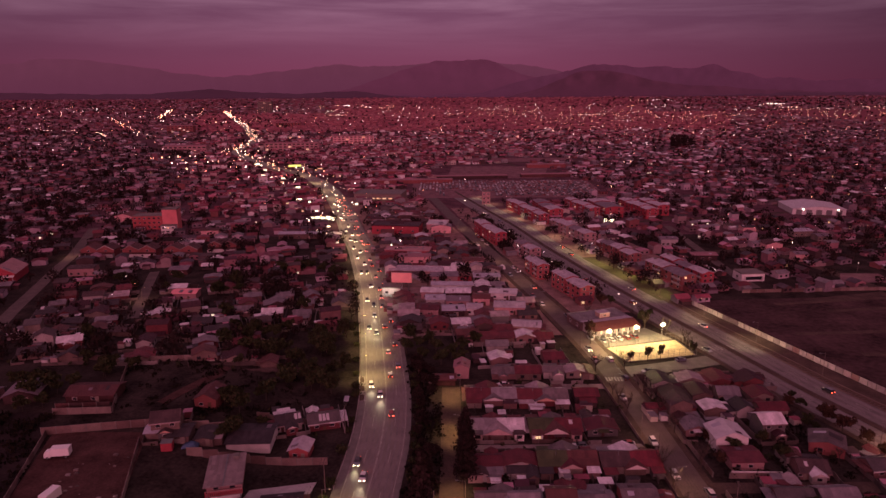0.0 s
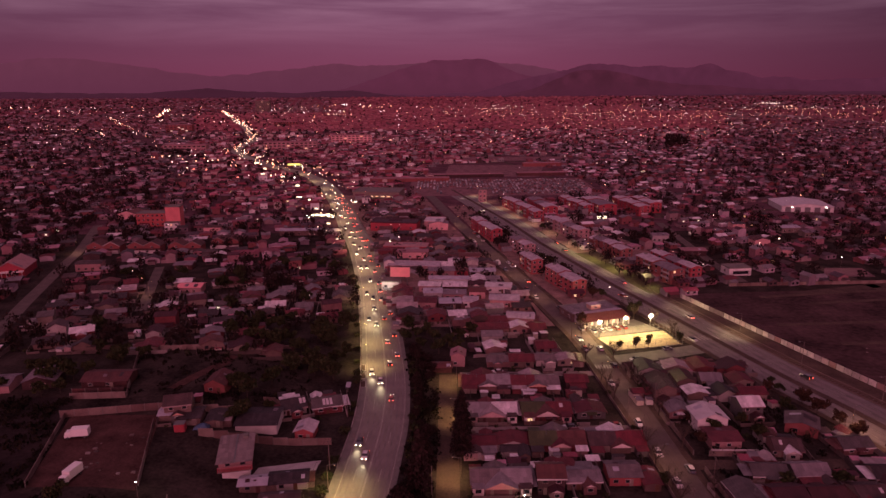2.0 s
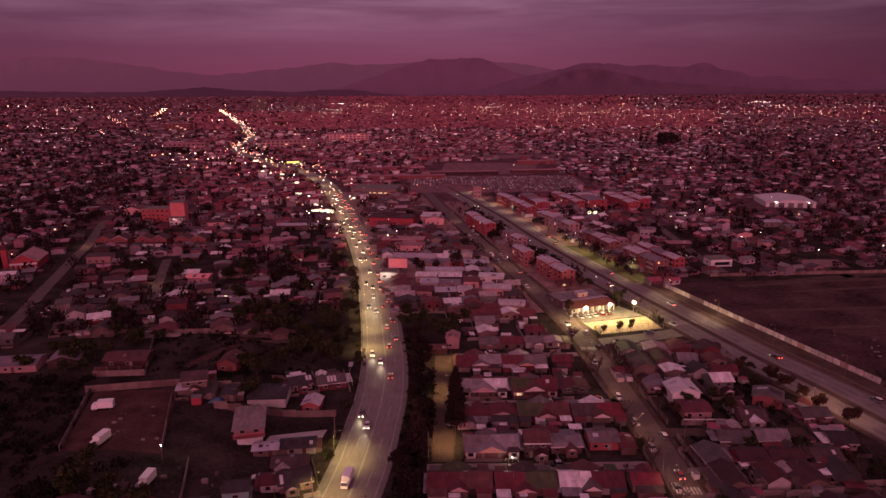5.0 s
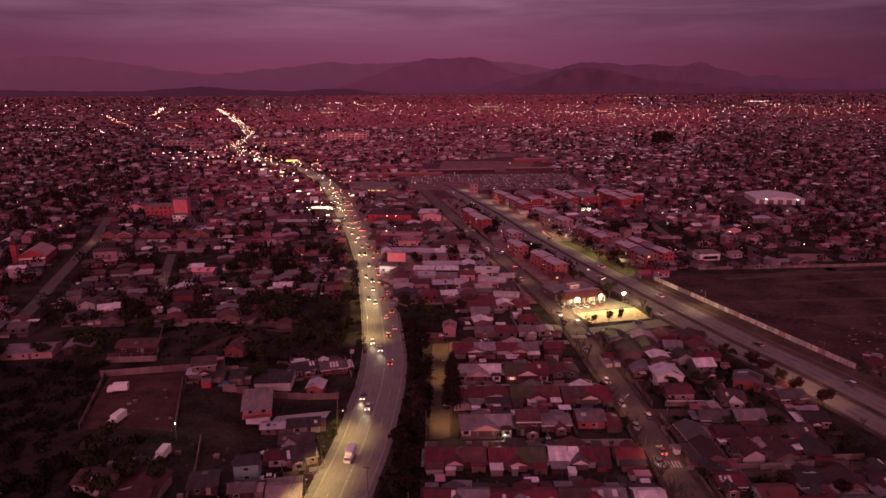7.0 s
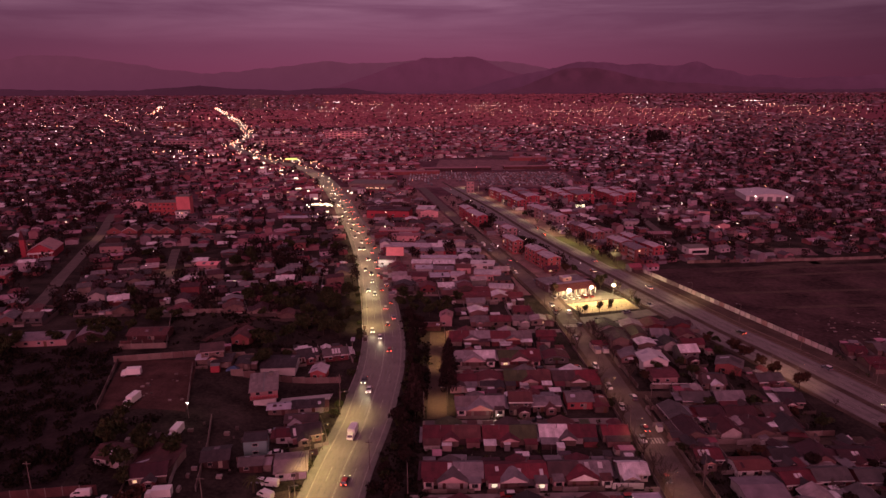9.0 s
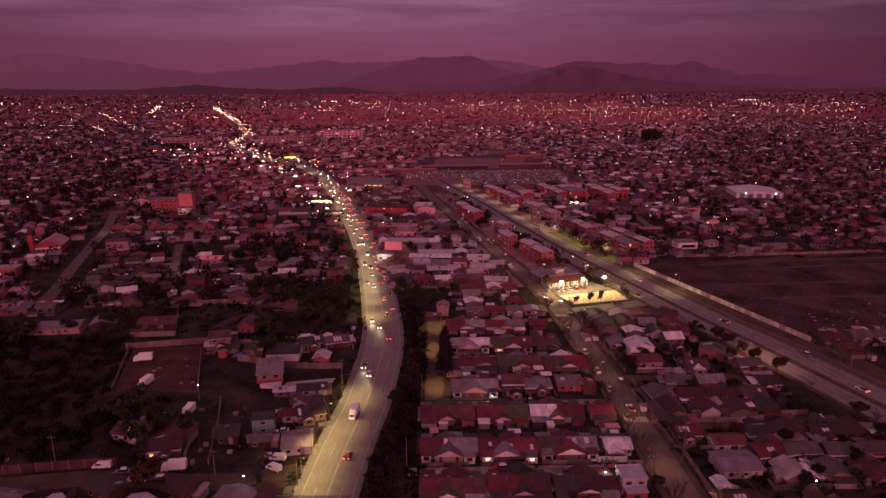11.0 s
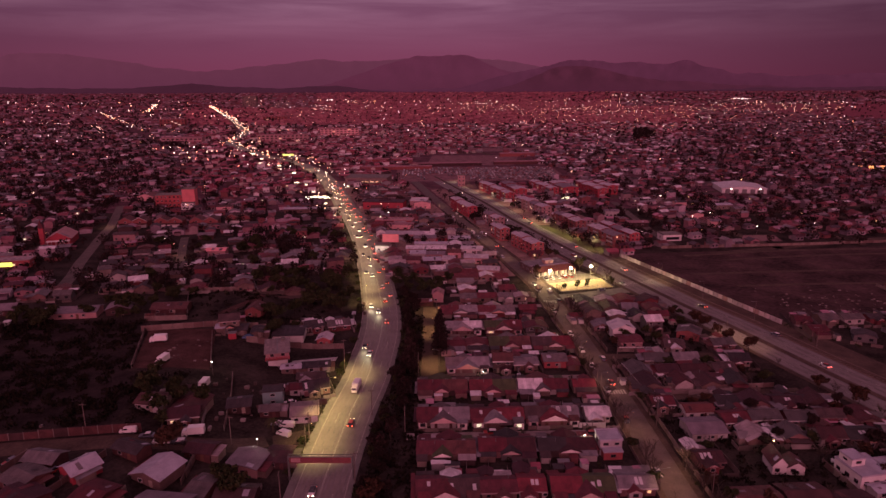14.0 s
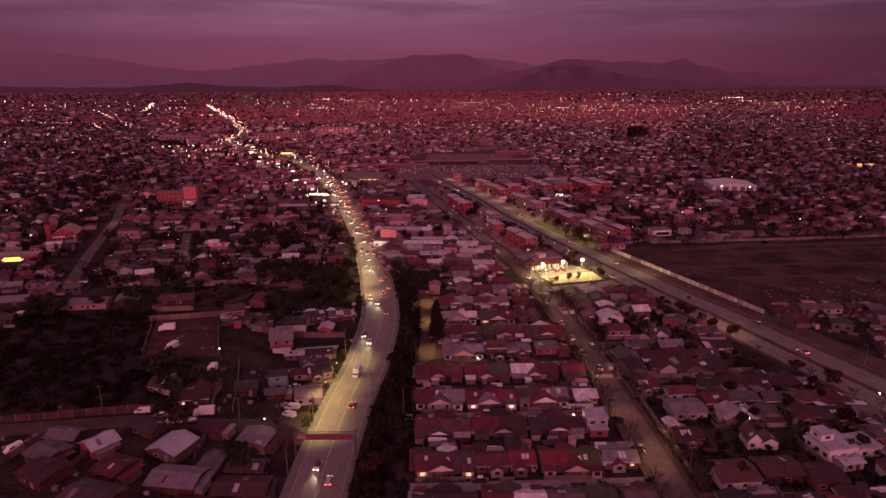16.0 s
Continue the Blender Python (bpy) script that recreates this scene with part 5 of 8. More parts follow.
# ---- lights of the town ----
def town_lights():
    R = random.Random(21)
    g = Geo()

    def dot(x, y, z=None, k=1.0):
        d = math.hypot(x, y + 50)
        g.ball((x, y, ground_z(x, y) + (z or R.uniform(5, 8))), (0.09 + d * 0.00034) * k)

    def row(xa, ya, xb, yb, n, k, z=8, jit=3.0):
        for q in range(n):
            t = (q + R.uniform(-0.3, 0.3)) / max(1, n - 1)
            dot(xa + (xb - xa) * t + R.gauss(0, jit), ya + (yb - ya) * t + R.gauss(0, jit), z, k * R.uniform(0.7, 1.25))

    for _ in range(1750):
        y = 280 + 2700 * R.random() ** 1.15
        x = R.uniform(-0.74, 0.66) * (y + 90)
        if on_road(x, y, -2) or (x < -0.45 * y and R.random() < 0.5) or (x > 0.45 * y and R.random() < 0.4) or (x > 105 and y < 335) or (y < 900 and R.random() < (0.62 if x < 0 else 0.55)):
            continue
        dot(x, y, None, R.choice((0.35, 0.4, 0.45, 0.5, 0.6, 0.75, 1.0, 1.4)))
    # white rows on far sheds, yards and hillsides
    row(-865, 1430, -775, 1428, 9, 0.9)
    row(-930, 1500, -905, 1490, 3, 1.3)
    row(-580, 1700, -548, 1695, 3, 1.8)
    row(-345, 2050, -292, 2050, 6, 1.3)
    row(-450, 2900, -400, 2900, 4, 1.5)
    row(-700, 900, -640, 920, 7, 0.8)
    row(-395, 2330, -330, 2300, 7, 0.8)
    row(916, 3260, 1113, 3250, 9, 1.1, 14)
    row(1285, 2684, 1365, 2684, 10, 1.6, 14, 1.0)
    row(1280, 2480, 1310, 2475, 3, 1.8)
    row(1560, 2500, 1640, 2490, 6, 0.9)
    row(216, 815, 232, 815, 4, 0.9)
    for x, y, h in along(LEFT_FAR, 0, 20, 0.8):
        if R.random() < 0.6:
            dot(x + R.uniform(-8, 8), y, 7, R.uniform(0.6, 1.4))
    row(-706, 1362, -637, 1257, 9, 1.2, 8, 1.5)
    one("town_lights", g, M["far_lights"], "countless warm and white lights of the town", "lights", kind="stuff")
    # the orange lamps of the eastern plain and the strings between
    g.v, g.f, g.m = [], [], []
    for _ in range(330):
        y = R.uniform(1150, 2350)
        a = R.gauss(0.27, 0.17)
        if -0.02 < a < 0.72:
            dot(a * (y + 90), y, None, R.choice((0.45, 0.5, 0.6, 0.75, 0.95)))
    for _ in range(170):
        y = R.uniform(1700, 2200)
        dot(R.uniform(0.05, 0.66) * (y + 60), y, None, R.choice((0.45, 0.55, 0.7, 0.9)))
    for _ in range(18):
        y = R.uniform(1150, 2300)
        x, a, n = R.uniform(-0.05, 0.6) * y, radians(R.choice((14, 14, 104, 60))), R.randrange(4, 10)
        for k in range(n):
            dot(x + 34 * k * math.cos(a), y + 34 * k * math.sin(a), 8, R.uniform(0.5, 0.9))
    row(398, 2000, 490, 2005, 13, 1.1)
    row(1010, 2235, 1357, 2320, 26, 0.75)
    row(700, 1890, 1290, 1930, 30, 0.7, 8, 14)
    row(140, 2450, 260, 2430, 16, 0.9)
    row(-300, 2650, -190, 2600, 14, 0.9)
    one("plain_lights", g, M["orange_lights"], "dense orange street lamps of the eastern plain", "lights", kind="stuff")
    g.v, g.f, g.m = [], [], []
    for x, y, h in along(MAIN, 480, 5.5, 0.6):
        dot(x + R.gauss(0, 6), y + R.uniform(-4, 4), R.uniform(1, 7), R.choice((0.4, 0.5, 0.7, 0.9, 1.2, 1.7)) * (1.0 if y < 1300 else 0.8))
    for x, y, h in along(MAIN, 400, 11, 0.6):  # shop lamps on both sides
        if y < 1000:
            dot(x + R.choice((-1, -1, 1)) * R.uniform(13, 34), y, R.uniform(3, 7), R.choice((0.5, 0.7, 1.0, 1.4, 1.8)))
    row(-819, 1950, -1010, 2470, 18, 1.5, 8, 6)
    row(-395, 880, -330, 905, 9, 1.6)
    row(-345, 820, -262, 850, 9, 1.7)
    row(-300, 770, -215, 800, 8, 1.6, 7, 8)
    row(-220, 690, -165, 715, 6, 1.5, 7, 8)
    one("road_lights", g, M["road_lights"], "strings of warm lamps and traffic on far roads", "lights", kind="stuff")


town_lights()


# ---- trees ----
def leaf_quads(g, R, c, rad, n, size):
    for _ in range(n):
        a, b, k = R.uniform(0, 6.283), math.acos(R.uniform(-1, 1)), R.random() ** 0.45
        p = Vector((c[0] + rad[0] * k * math.sin(b) * math.cos(a), c[1] + rad[1] * k * math.sin(b) * math.sin(a), c[2] + rad[2] * k * math.cos(b)))
        s = size * R.uniform(0.6, 1.3)
        q = Euler((R.uniform(0, 6.3), R.uniform(0, 6.3), R.uniform(0, 6.3))).to_matrix()
        u, v = q @ Vector((s, 0, 0)), q @ Vector((0, s * 0.6, 0))
        g.add([tuple(p - u), tuple(p - v), tuple(p + u), tuple(p + v)], [(0, 1, 2, 3)])


def tree(seed, height, spread, label, leaf="leaf", shape="round", dense=1.0, leafy=1.0):
    R = random.Random(seed)
    ob = thing("tree", label, "tree", "trees")
    g = Geo()
    th = height * (0.42 if shape == "round" else 0.9)
    lean = (R.uniform(-0.3, 0.3), R.uniform(-0.3, 0.3))
    g.tube((0, 0, -0.2), (lean[0] * 0.6, lean[1] * 0.6, th * 0.55), 0.05 * height * 0.55, 0.03 * height * 0.55, 7)
    g.tube((lean[0] * 0.6, lean[1] * 0.6, th * 0.55), (lean[0], lean[1], th), 0.03 * height * 0.55, 0.015 * height * 0.55, 7)
    crown = Geo()
    if shape == "round":
        for k in range(9):
            a = 6.283 * k / 9 + R.uniform(-0.3, 0.3)
            r, z = spread * R.uniform(0.25, 0.8), height * R.uniform(0.5, 0.92)
            tip = (math.cos(a) * r, math.sin(a) * r, z)
            g.tube((lean[0], lean[1], th * R.uniform(0.6, 1)), tip, 0.016 * height * 0.5, 0.03, 5)
            leaf_quads(crown, R, tip, (spread * R.uniform(0.3, 0.5), spread * R.uniform(0.3, 0.5), height * R.uniform(0.12, 0.2)), int(62 * dense), (0.42 + height * 0.018) * leafy)
        leaf_quads(crown, R, (0, 0, height * 0.72), (spread * 0.6, spread * 0.6, height * 0.24), int(120 * dense), (0.42 + height * 0.018) * leafy)
    else:
        n = 12
        for k in range(n):
            z = height * (0.12 + 0.86 * k / n)
            r = spread * (1 - k / n) ** 0.7 * R.uniform(0.75, 1.15) + 0.2
            leaf_quads(crown, R, (R.uniform(-0.2, 0.2), R.uniform(-0.2, 0.2), z), (r, r, height * 0.07), 85, 0.5)
    part("trunk", g, M["bark"], ob)
    part("crown", crown, M[leaf], ob)
    return ob


def bare_tree(seed):
    """A leafless street tree: forked limbs and a haze of twigs."""
    R = random.Random(seed)
    ob = thing("tree", "leafless street tree with fine twigs", "tree", "bare street trees")
    g, t = Geo(), Geo()
    g.tube((0, 0, -0.2), (0.1, 0, 2.2), 0.16, 0.12, 7)
    for k in range(7):
        a = 0.9 * k + R.uniform(-0.3, 0.3)
        tip = Vector((math.cos(a) * R.uniform(1.2, 2.2), math.sin(a) * R.uniform(1.2, 2.2), R.uniform(4.0, 6.2)))
        g.tube((0.1, 0, R.uniform(1.7, 2.2)), tuple(tip), 0.09, 0.035, 5)
        for _ in range(18):
            p = Vector((0.1, 0, 2.1)).lerp(tip, R.uniform(0.4, 1.0))
            q = p + Vector((R.uniform(-1.1, 1.1), R.uniform(-1.1, 1.1), R.uniform(0.2, 1.3)))
            t.tube(tuple(p), tuple(q), 0.035, 0.015, 3)
    part("trunk", g, M["bark"], ob)
    part("crown", t, M["bark"], ob)
    return ob


def palm(seed):
    R = random.Random(seed)
    ob = thing("palm", "stout palm with drooping dark fronds", "palm", "palms")
    part("trunk", Geo().tube((0, 0, -0.2), (0.1, 0, 4.2), 0.42, 0.3, 9).tube((0.1, 0, 4.2), (0.1, 0, 4.8), 0.42, 0.2, 9), M["bark"], ob)
    for k in range(16):
        a, up = 6.283 * k / 16 + R.uniform(-0.15, 0.15), R.uniform(0.2, 1.5)
        g, pts = Geo(), []
        for j in range(6):
            s = j / 5
            r, z, wd = 3.0 * s, 4.8 + up * 2 * s - (1.2 + up) * 1.6 * s * s, 0.32 * (1 - s) + 0.05
            pts += [(0.1 + math.cos(a) * r - math.sin(a) * wd, math.sin(a) * r + math.cos(a) * wd, z - 0.12), (0.1 + math.cos(a) * r, math.sin(a) * r, z), (0.1 + math.cos(a) * r + math.sin(a) * wd, math.sin(a) * r - math.cos(a) * wd, z - 0.12)]
        g.add(pts, [f for j in range(5) for f in ((3 * j, 3 * j + 1, 3 * j + 4, 3 * j + 3), (3 * j + 1, 3 * j + 2, 3 * j + 5, 3 * j + 4))])
        part("frond", g, M["leaf"], ob)
    return ob


def bush(seed, label="low dark garden bush"):
    R = random.Random(seed)
    ob = thing("bush", label, "bush", "bushes")
    g, c = Geo(), Geo()
    for k in range(4):
        a = 1.57 * k
        tip = (math.cos(a) * 0.7, math.sin(a) * 0.7, 0.9)
        g.tube((0, 0, -0.1), tip, 0.07, 0.03, 5)
        leaf_quads(c, R, tip, (1.0, 1.0, 0.8), 34, 0.34)
    part("stem", g, M["bark"], ob)
    part("foliage", c, M["leaf"], ob)
    return ob


def grove():
    R = random.Random(31)
    protos = [tree(300 + k, R.uniform(6, 9), R.uniform(2.6, 3.8), "dark leafy tree with an uneven crown") for k in range(5)]
    tall = [tree(320 + k, R.uniform(12, 15), R.uniform(3.0, 3.7), "tall dark conifer beside the path", "leaf_far", "cone", 1.3) for k in range(2)]
    dry = [tree(330 + k, R.uniform(6, 8), R.uniform(2.6, 3.4), "tree with rusty autumn foliage", "leaf_dry") for k in range(2)]
    slim = [tree(336 + k, 6.4, 1.9, "slender young tree before the lit pitch", dense=0.9, leafy=0.45) for k in range(2)]
    ditch = [tree(345 + k, R.uniform(6, 9), R.uniform(2.6, 3.8), "dark leafy tree among rank growth", "leaf_far") for k in range(4)]
    shrubs = [bush(340 + k) for k in range(3)]
    bare = [bare_tree(350 + k) for k in range(3)]
    palms = [palm(360)]
    spots = [(palms, -47.6, 99.8, 1.0)]
    # ditch strip east of the main road
    y = 46.0
    while y < 232:
        cx = [p for p in MAIN if p[1] >= y][0][0]
        for _ in range(2):
            x = cx + R.uniform(10.5, 17.5)
            if x < -3:
                spots.append((ditch, x, y + R.uniform(-2, 2), R.uniform(0.45, 0.85)))
        if R.random() < 0.7:
            spots.append((shrubs, cx + R.uniform(9.5, 14), y, R.uniform(0.9, 1.6)))
        y += R.uniform(5, 8)
    for x, y in ((-8, 236), (-3, 243), (3, 238), (8, 246), (-10, 247), (-15, 243), (-1, 232), (13, 250), (-6, 252), (-14, 256), (6, 231)):
        spots.append((protos, x, y, R.uniform(0.8, 1.1)))
    for x, y in ((6.0, 161), (5.6, 157), (6.3, 167), (6.1, 172), (-5, 150), (-6, 143)):
        spots.append((tall, x, y, R.uniform(1.0, 1.25)))
    for x, y in ((-15.5, 62), (-13.5, 66), (62, 262), (76, 300)):
        spots.append((dry, x, y, 0.9))
    # dark clumps west of the road
    for cx, cy, n, s in ((-46, 218, 16, 11), (-52, 246, 14, 13), (-75, 255, 8, 10), (-70, 234, 14, 10), (-88, 238, 6, 8), (-120, 212, 9, 14), (-62, 196, 6, 9), (-140, 255, 10, 16), (-95, 268, 8, 12), (-78, 105, 9, 9), (-90, 118, 7, 9), (-130, 195, 7, 11), (-64, 178, 5, 6), (-165, 185, 9, 14), (-66, 300, 7, 12), (-110, 320, 8, 16), (-160, 320, 10, 20), (-75, 350, 8, 14), (-52, 70, 3, 6)):
        for _ in range(n):
            x, y = cx + R.gauss(0, s * 0.5), cy + R.gauss(0, s * 0.5)
            if not on_road(x, y, 1.5) and all((x - a) ** 2 + (y - b) ** 2 > 36 for _, a, b, _ in SINGLES):
                spots.append((protos, x, y, R.uniform(0.65, 1.15)))
    # street trees
    for x, y, h in along(STREET_B, 20, 14, 0.5):
        if y < 225:
            for s in (-6.4, 6.2):
                if R.random() < 0.55:
                    spots.append((shrubs if R.random() < 0.5 else protos, *sideways(x, y, h, s), R.uniform(0.4, 0.75)))
    for x, y, h in along(STREET_B, 22, 9, 0.5):
        for s in (-5.6, 5.4):
            if y < 230 and R.random() < 0.7:
                spots.append((bare, *sideways(x, y, h, s), R.uniform(0.9, 1.4)))
    for x, y in ((71.6, 233), (78.6, 234.2), (83.8, 235.4), (97.4, 238.4)):
        spots.append((slim, x, y, R.uniform(0.9, 1.1)))
    # small trees along the road's west edge
    for x, y, h in along(MAIN, 50, 9, 0.4):
        if y < 340 and R.random() < 0.8:
            spots.append((shrubs, *sideways(x, y, h, -10.6), R.uniform(0.8, 1.4)))
    # gardens
    for p, x, y, t in SINGLES[:200]:
        if R.random() < 0.42 and len(spots) < 230:
            a, b = x + R.uniform(-7, 7), y + R.choice((-7.2, 7.6))
            if not on_road(a, b, 0.8):
                spots.append((shrubs if R.random() < 0.55 else protos, a, b, R.uniform(0.4, 0.8)))
    for _ in range(95):
        x, y = R.uniform(76, 140), R.uniform(48, 222)
        if not on_road(x, y, 1) and all((x - a) ** 2 + (y - b) ** 2 > 30 for _, a, b, _ in SINGLES):
            spots.append((R.choice((protos, bare, dry, bare)), x, y, R.uniform(0.45, 0.8)))
    for _ in range(16):
        x, y = R.uniform(96, 138), R.uniform(84, 126)
        if not on_road(x, y, 1) and all((x - a) ** 2 + (y - b) ** 2 > 20 for _, a, b, _ in SINGLES):
            spots.append((ditch, x, y, R.uniform(0.6, 0.9)))
    for x, y, h in along(AVENUE, 25, 7.5, 0.5):  # bare reddish trees on the avenue's kerb
        if y < 198 and R.random() < 0.75:
            spots.append((bare if R.random() < 0.6 else dry, *sideways(x, y, h, R.uniform(-14.5, -12)), R.uniform(0.6, 1.0)))
    for x, y, h in along(AVENUE, 270, 13, 0.5):
        if y < 540:
            spots.append((bare if R.random() < 0.5 else protos, *sideways(x, y, h, R.choice((-15, -16.5, -15.5 if 285 < y < 405 else 14.5))), R.uniform(0.6, 0.95)))
    for x, y in ((62, 262), (98, 246), (99, 252), (60.5, 252), (95, 262), (88, 270), (66, 285), (90, 285)):
        spots.append((bare, x, y, R.uniform(0.9, 1.3)))
    spots.append((dry, -73.3, 83.0, 1.25))
    for k in range(4):
        spots.append((protos, 118 + 3 * R.uniform(-1, 1) - k * 1.2, 205 - k * 9.5 + R.uniform(-3, 3), R.uniform(0.4, 0.7)))
    seen = set()
    for group, x, y, s in spots:
        p = group[R.randrange(len(group))]
        m = at(x, y, R.uniform(0, 360)) @ Matrix.Diagonal((s, s, s * R.uniform(0.85, 1.1), 1))
        if p not in seen:
            seen.add(p)
            p.matrix_basis = m
        else:
            q = copy_thing(p, at(x, y))
            q.matrix_basis = m
    for p in protos + ditch + tall + dry + slim + shrubs + bare + palms:
        if p not in seen:
            for o in (*p.children_recursive, p):
                bpy.data.objects.remove(o)


grove()


def far_trees():
    R = random.Random(41)
    g = Geo()
    n = 0
    while n < 6400:
        y = 225 + 3600 * R.random() ** 1.8
        x = R.uniform(-0.74, 0.74) * (y + 100)
        if (x < -30 and y < 420 and R.random() < 0.8) or on_road(x, y, 1) or (-30 < x < 60 and y < 330) or (55 < x < 125 and y < 310) or (110 < x and y < 318) or (-20 < x < 155 and 635 < y < 840):
            continue
        a = x / (y + 50)
        if not free(x, y, -1 if y < 340 else 1) or (y > 420 and -0.42 < a < 0.4 and R.random() < 0.6) or (a > 0.4 and R.random() < 0.3) or (y > 1450 and R.random() < 0.7) or (x > 110 and y < 480 and R.random() < 0.6):
            continue
        big = R.random() < 0.25
        h = R.uniform(3.5, 6.5) * (1.5 if big else 1.0)
        r = h * R.uniform(0.4, 0.6)
        z = ground_z(x, y)
        g.tube((x, y, z), (x, y, z + h * 0.5), 0.2, 0.12, 4)
        leaf_quads(g, R, (x, y, z + h * 0.6), (r, r, h * 0.42), 46 if y < 520 else 24 if y < 1000 else 14, 0.5 + y * 0.0007 + (0.12 if big else 0))
        n += 1
    for _ in range(420):  # gardens of the eastern quarter
        y = R.uniform(325, 1100)
        x = R.uniform(125, 0.74 * (y + 100))
        if not on_road(x, y, 1) and free(x, y, 1):
            h = R.uniform(3, 6.5)
            leaf_quads(g, R, (x, y, h * 0.55), (h * 0.55, h * 0.55, h * 0.45), 30 if y < 600 else 16, 0.55 + y * 0.0007)
    for _ in range(1300):  # woods thicken towards both sides of the plain
        y, s = R.uniform(1300, 4300), R.choice((-1, 1))
        x = s * (0.74 - 0.52 * R.random() ** 1.4) * (y + 100)
        if s < 0 or y > 2200 + 500 * R.random():
            leaf_quads(g, R, (x, y, 4), (9, 9, 4), 9, 2.0 + y * 0.0005)
    for k in range(105):  # clumps of tall garden trees in the western and eastern quarters
        cy = R.uniform(330, 1250)
        cx = R.uniform(-0.74, -0.12 if k < 20 else -0.34) * (cy + 60) if k < 75 else R.uniform(0.36, 0.74) * (cy + 60)
        if k >= 75 and cy < 390:
            continue
        for _ in range(R.randrange(3, 9)):
            x, y = cx + R.gauss(0, 9), cy + R.gauss(0, 7)
            h = R.uniform(5.5, 10)
            if not on_road(x, y, 2) and free(x, y, 3):
                g.tube((x, y, ground_z(x, y)), (x, y, h * 0.5), 0.25, 0.15, 4)
                leaf_quads(g, R, (x, y, ground_z(x, y) + h * 0.58), (h * 0.36, h * 0.36, h * 0.42), 46 if y < 620 else 26, 0.6 + y * 0.0007)
    for cx, cy in ((-92, 325), (-82, 316), (-108, 360), (-138, 408), (-88, 438), (-100, 340)):  # tall garden trees west of the road
        for _ in range(9):
            x, y, h = cx + R.gauss(0, 7), cy + R.gauss(0, 6), R.uniform(6, 10)
            if not on_road(x, y, 2):
                g.tube((x, y, ground_z(x, y)), (x, y, ground_z(x, y) + h * 0.5), 0.25, 0.15, 4)
                leaf_quads(g, R, (x, y, ground_z(x, y) + h * 0.6), (h * 0.38, h * 0.38, h * 0.4), 52, 0.75)
    for _ in range(26):  # a dark stand of tall trees
        x, y = 374 + R.gauss(0, 16), 1064 + R.gauss(0, 8)
        leaf_quads(g, R, (x, y, 11), (4, 4, 11), 60, 1.6)
    one("far_trees", g, M["leaf_far"], "dark garden trees scattered between the roofs", "trees", kind="stuff")


far_trees()


def thicket():
    """The overgrown slope west of the truck yard, and the rank growth in the ditch."""
    R = random.Random(43)
    g = Geo()
    n = 0
    while n < 620:
        x, y = R.uniform(-200, -84), R.uniform(94, 182)
        if (x > -107 - (y - 135) * 0.25 and y > 130) or (x > -98 and y < 122 and R.random() < 0.7) or on_road(x, y, 1.0):
            continue
        h = R.uniform(0.8, 2.6)
        leaf_quads(g, R, (x, y, ground_z(x, y) + h * 0.5), (R.uniform(1.6, 3.2), R.uniform(1.6, 3.2), h * 0.55), 34, 0.55)
        n += 1
    for y in range(44, 232, 2):
        cx = [p for p in MAIN if p[1] >= y][0][0]
        for _ in range(4):
            x = cx + R.uniform(9.6, 24 if y < 134 else 18)
            if x < (1.5 if y < 134 else -1):
                leaf_quads(g, R, (x, y, 0.4), (1.7, 1.7, R.uniform(0.4, 1.1)), 12, 0.6)
    for _ in range(260):
        x, y = R.uniform(-112, -48), R.uniform(184, 226)
        if free(x, y, -3) or R.random() < 0.3:
            leaf_quads(g, R, (x, y, ground_z(x, y) + 0.4), (1.6, 1.6, 0.7), 10, 0.6)
    n = 0
    while n < 420:  # hedges and weeds between the eastern plots
        x, y = R.uniform(75, 150), R.uniform(46, 224)
        if x > 148 - (y - 60) * 0.3 or on_road(x, y, 0.6) or any((x - a) ** 2 + (y - b) ** 2 < 22 for _, a, b, _ in SINGLES):
            n += 0.1
            continue
        h = R.uniform(0.9, 2.4)
        leaf_quads(g, R, (x, y, h * 0.5), (R.uniform(0.9, 1.9), R.uniform(0.9, 1.9), h * 0.55), 26, 0.45)
        n += 1
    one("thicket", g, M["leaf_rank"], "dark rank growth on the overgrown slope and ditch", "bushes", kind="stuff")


thicket()


# ---- vehicles ----
def extrude(g, prof, x0, x1, mi=0, inset=0.0):
    """A side profile (y, z) carried across from x0 to x1, its upper points drawn in by inset."""
    zs = [z for _, z in prof]
    lo, hi = min(zs), max(zs)
    n = len(prof)
    v = []
    for x, s in ((x0, 1), (x1, -1)):
        v += [(x + s * inset * (z - lo) / (hi - lo or 1), y, z) for y, z in prof]
    f = [tuple(range(n)), tuple(range(2 * n - 1, n - 1, -1))] + [(k, n + k, n + (k + 1) % n, (k + 1) % n) for k in range(n)]
    return g.add(v, f, mi)


def wheels(ob, ys, half, r=0.32):
    for y in ys:
        for s in (-1, 1):
            g = Geo().tube((s * half, y, r), (s * (half - 0.22), y, r), r, r, 10)
            g.tube((s * (half + 0.01), y, r), (s * (half - 0.02), y, r), r * 0.55, r * 0.5, 8, 1)
            part("wheel", g, [M["tyre"], M["metal"]], ob)


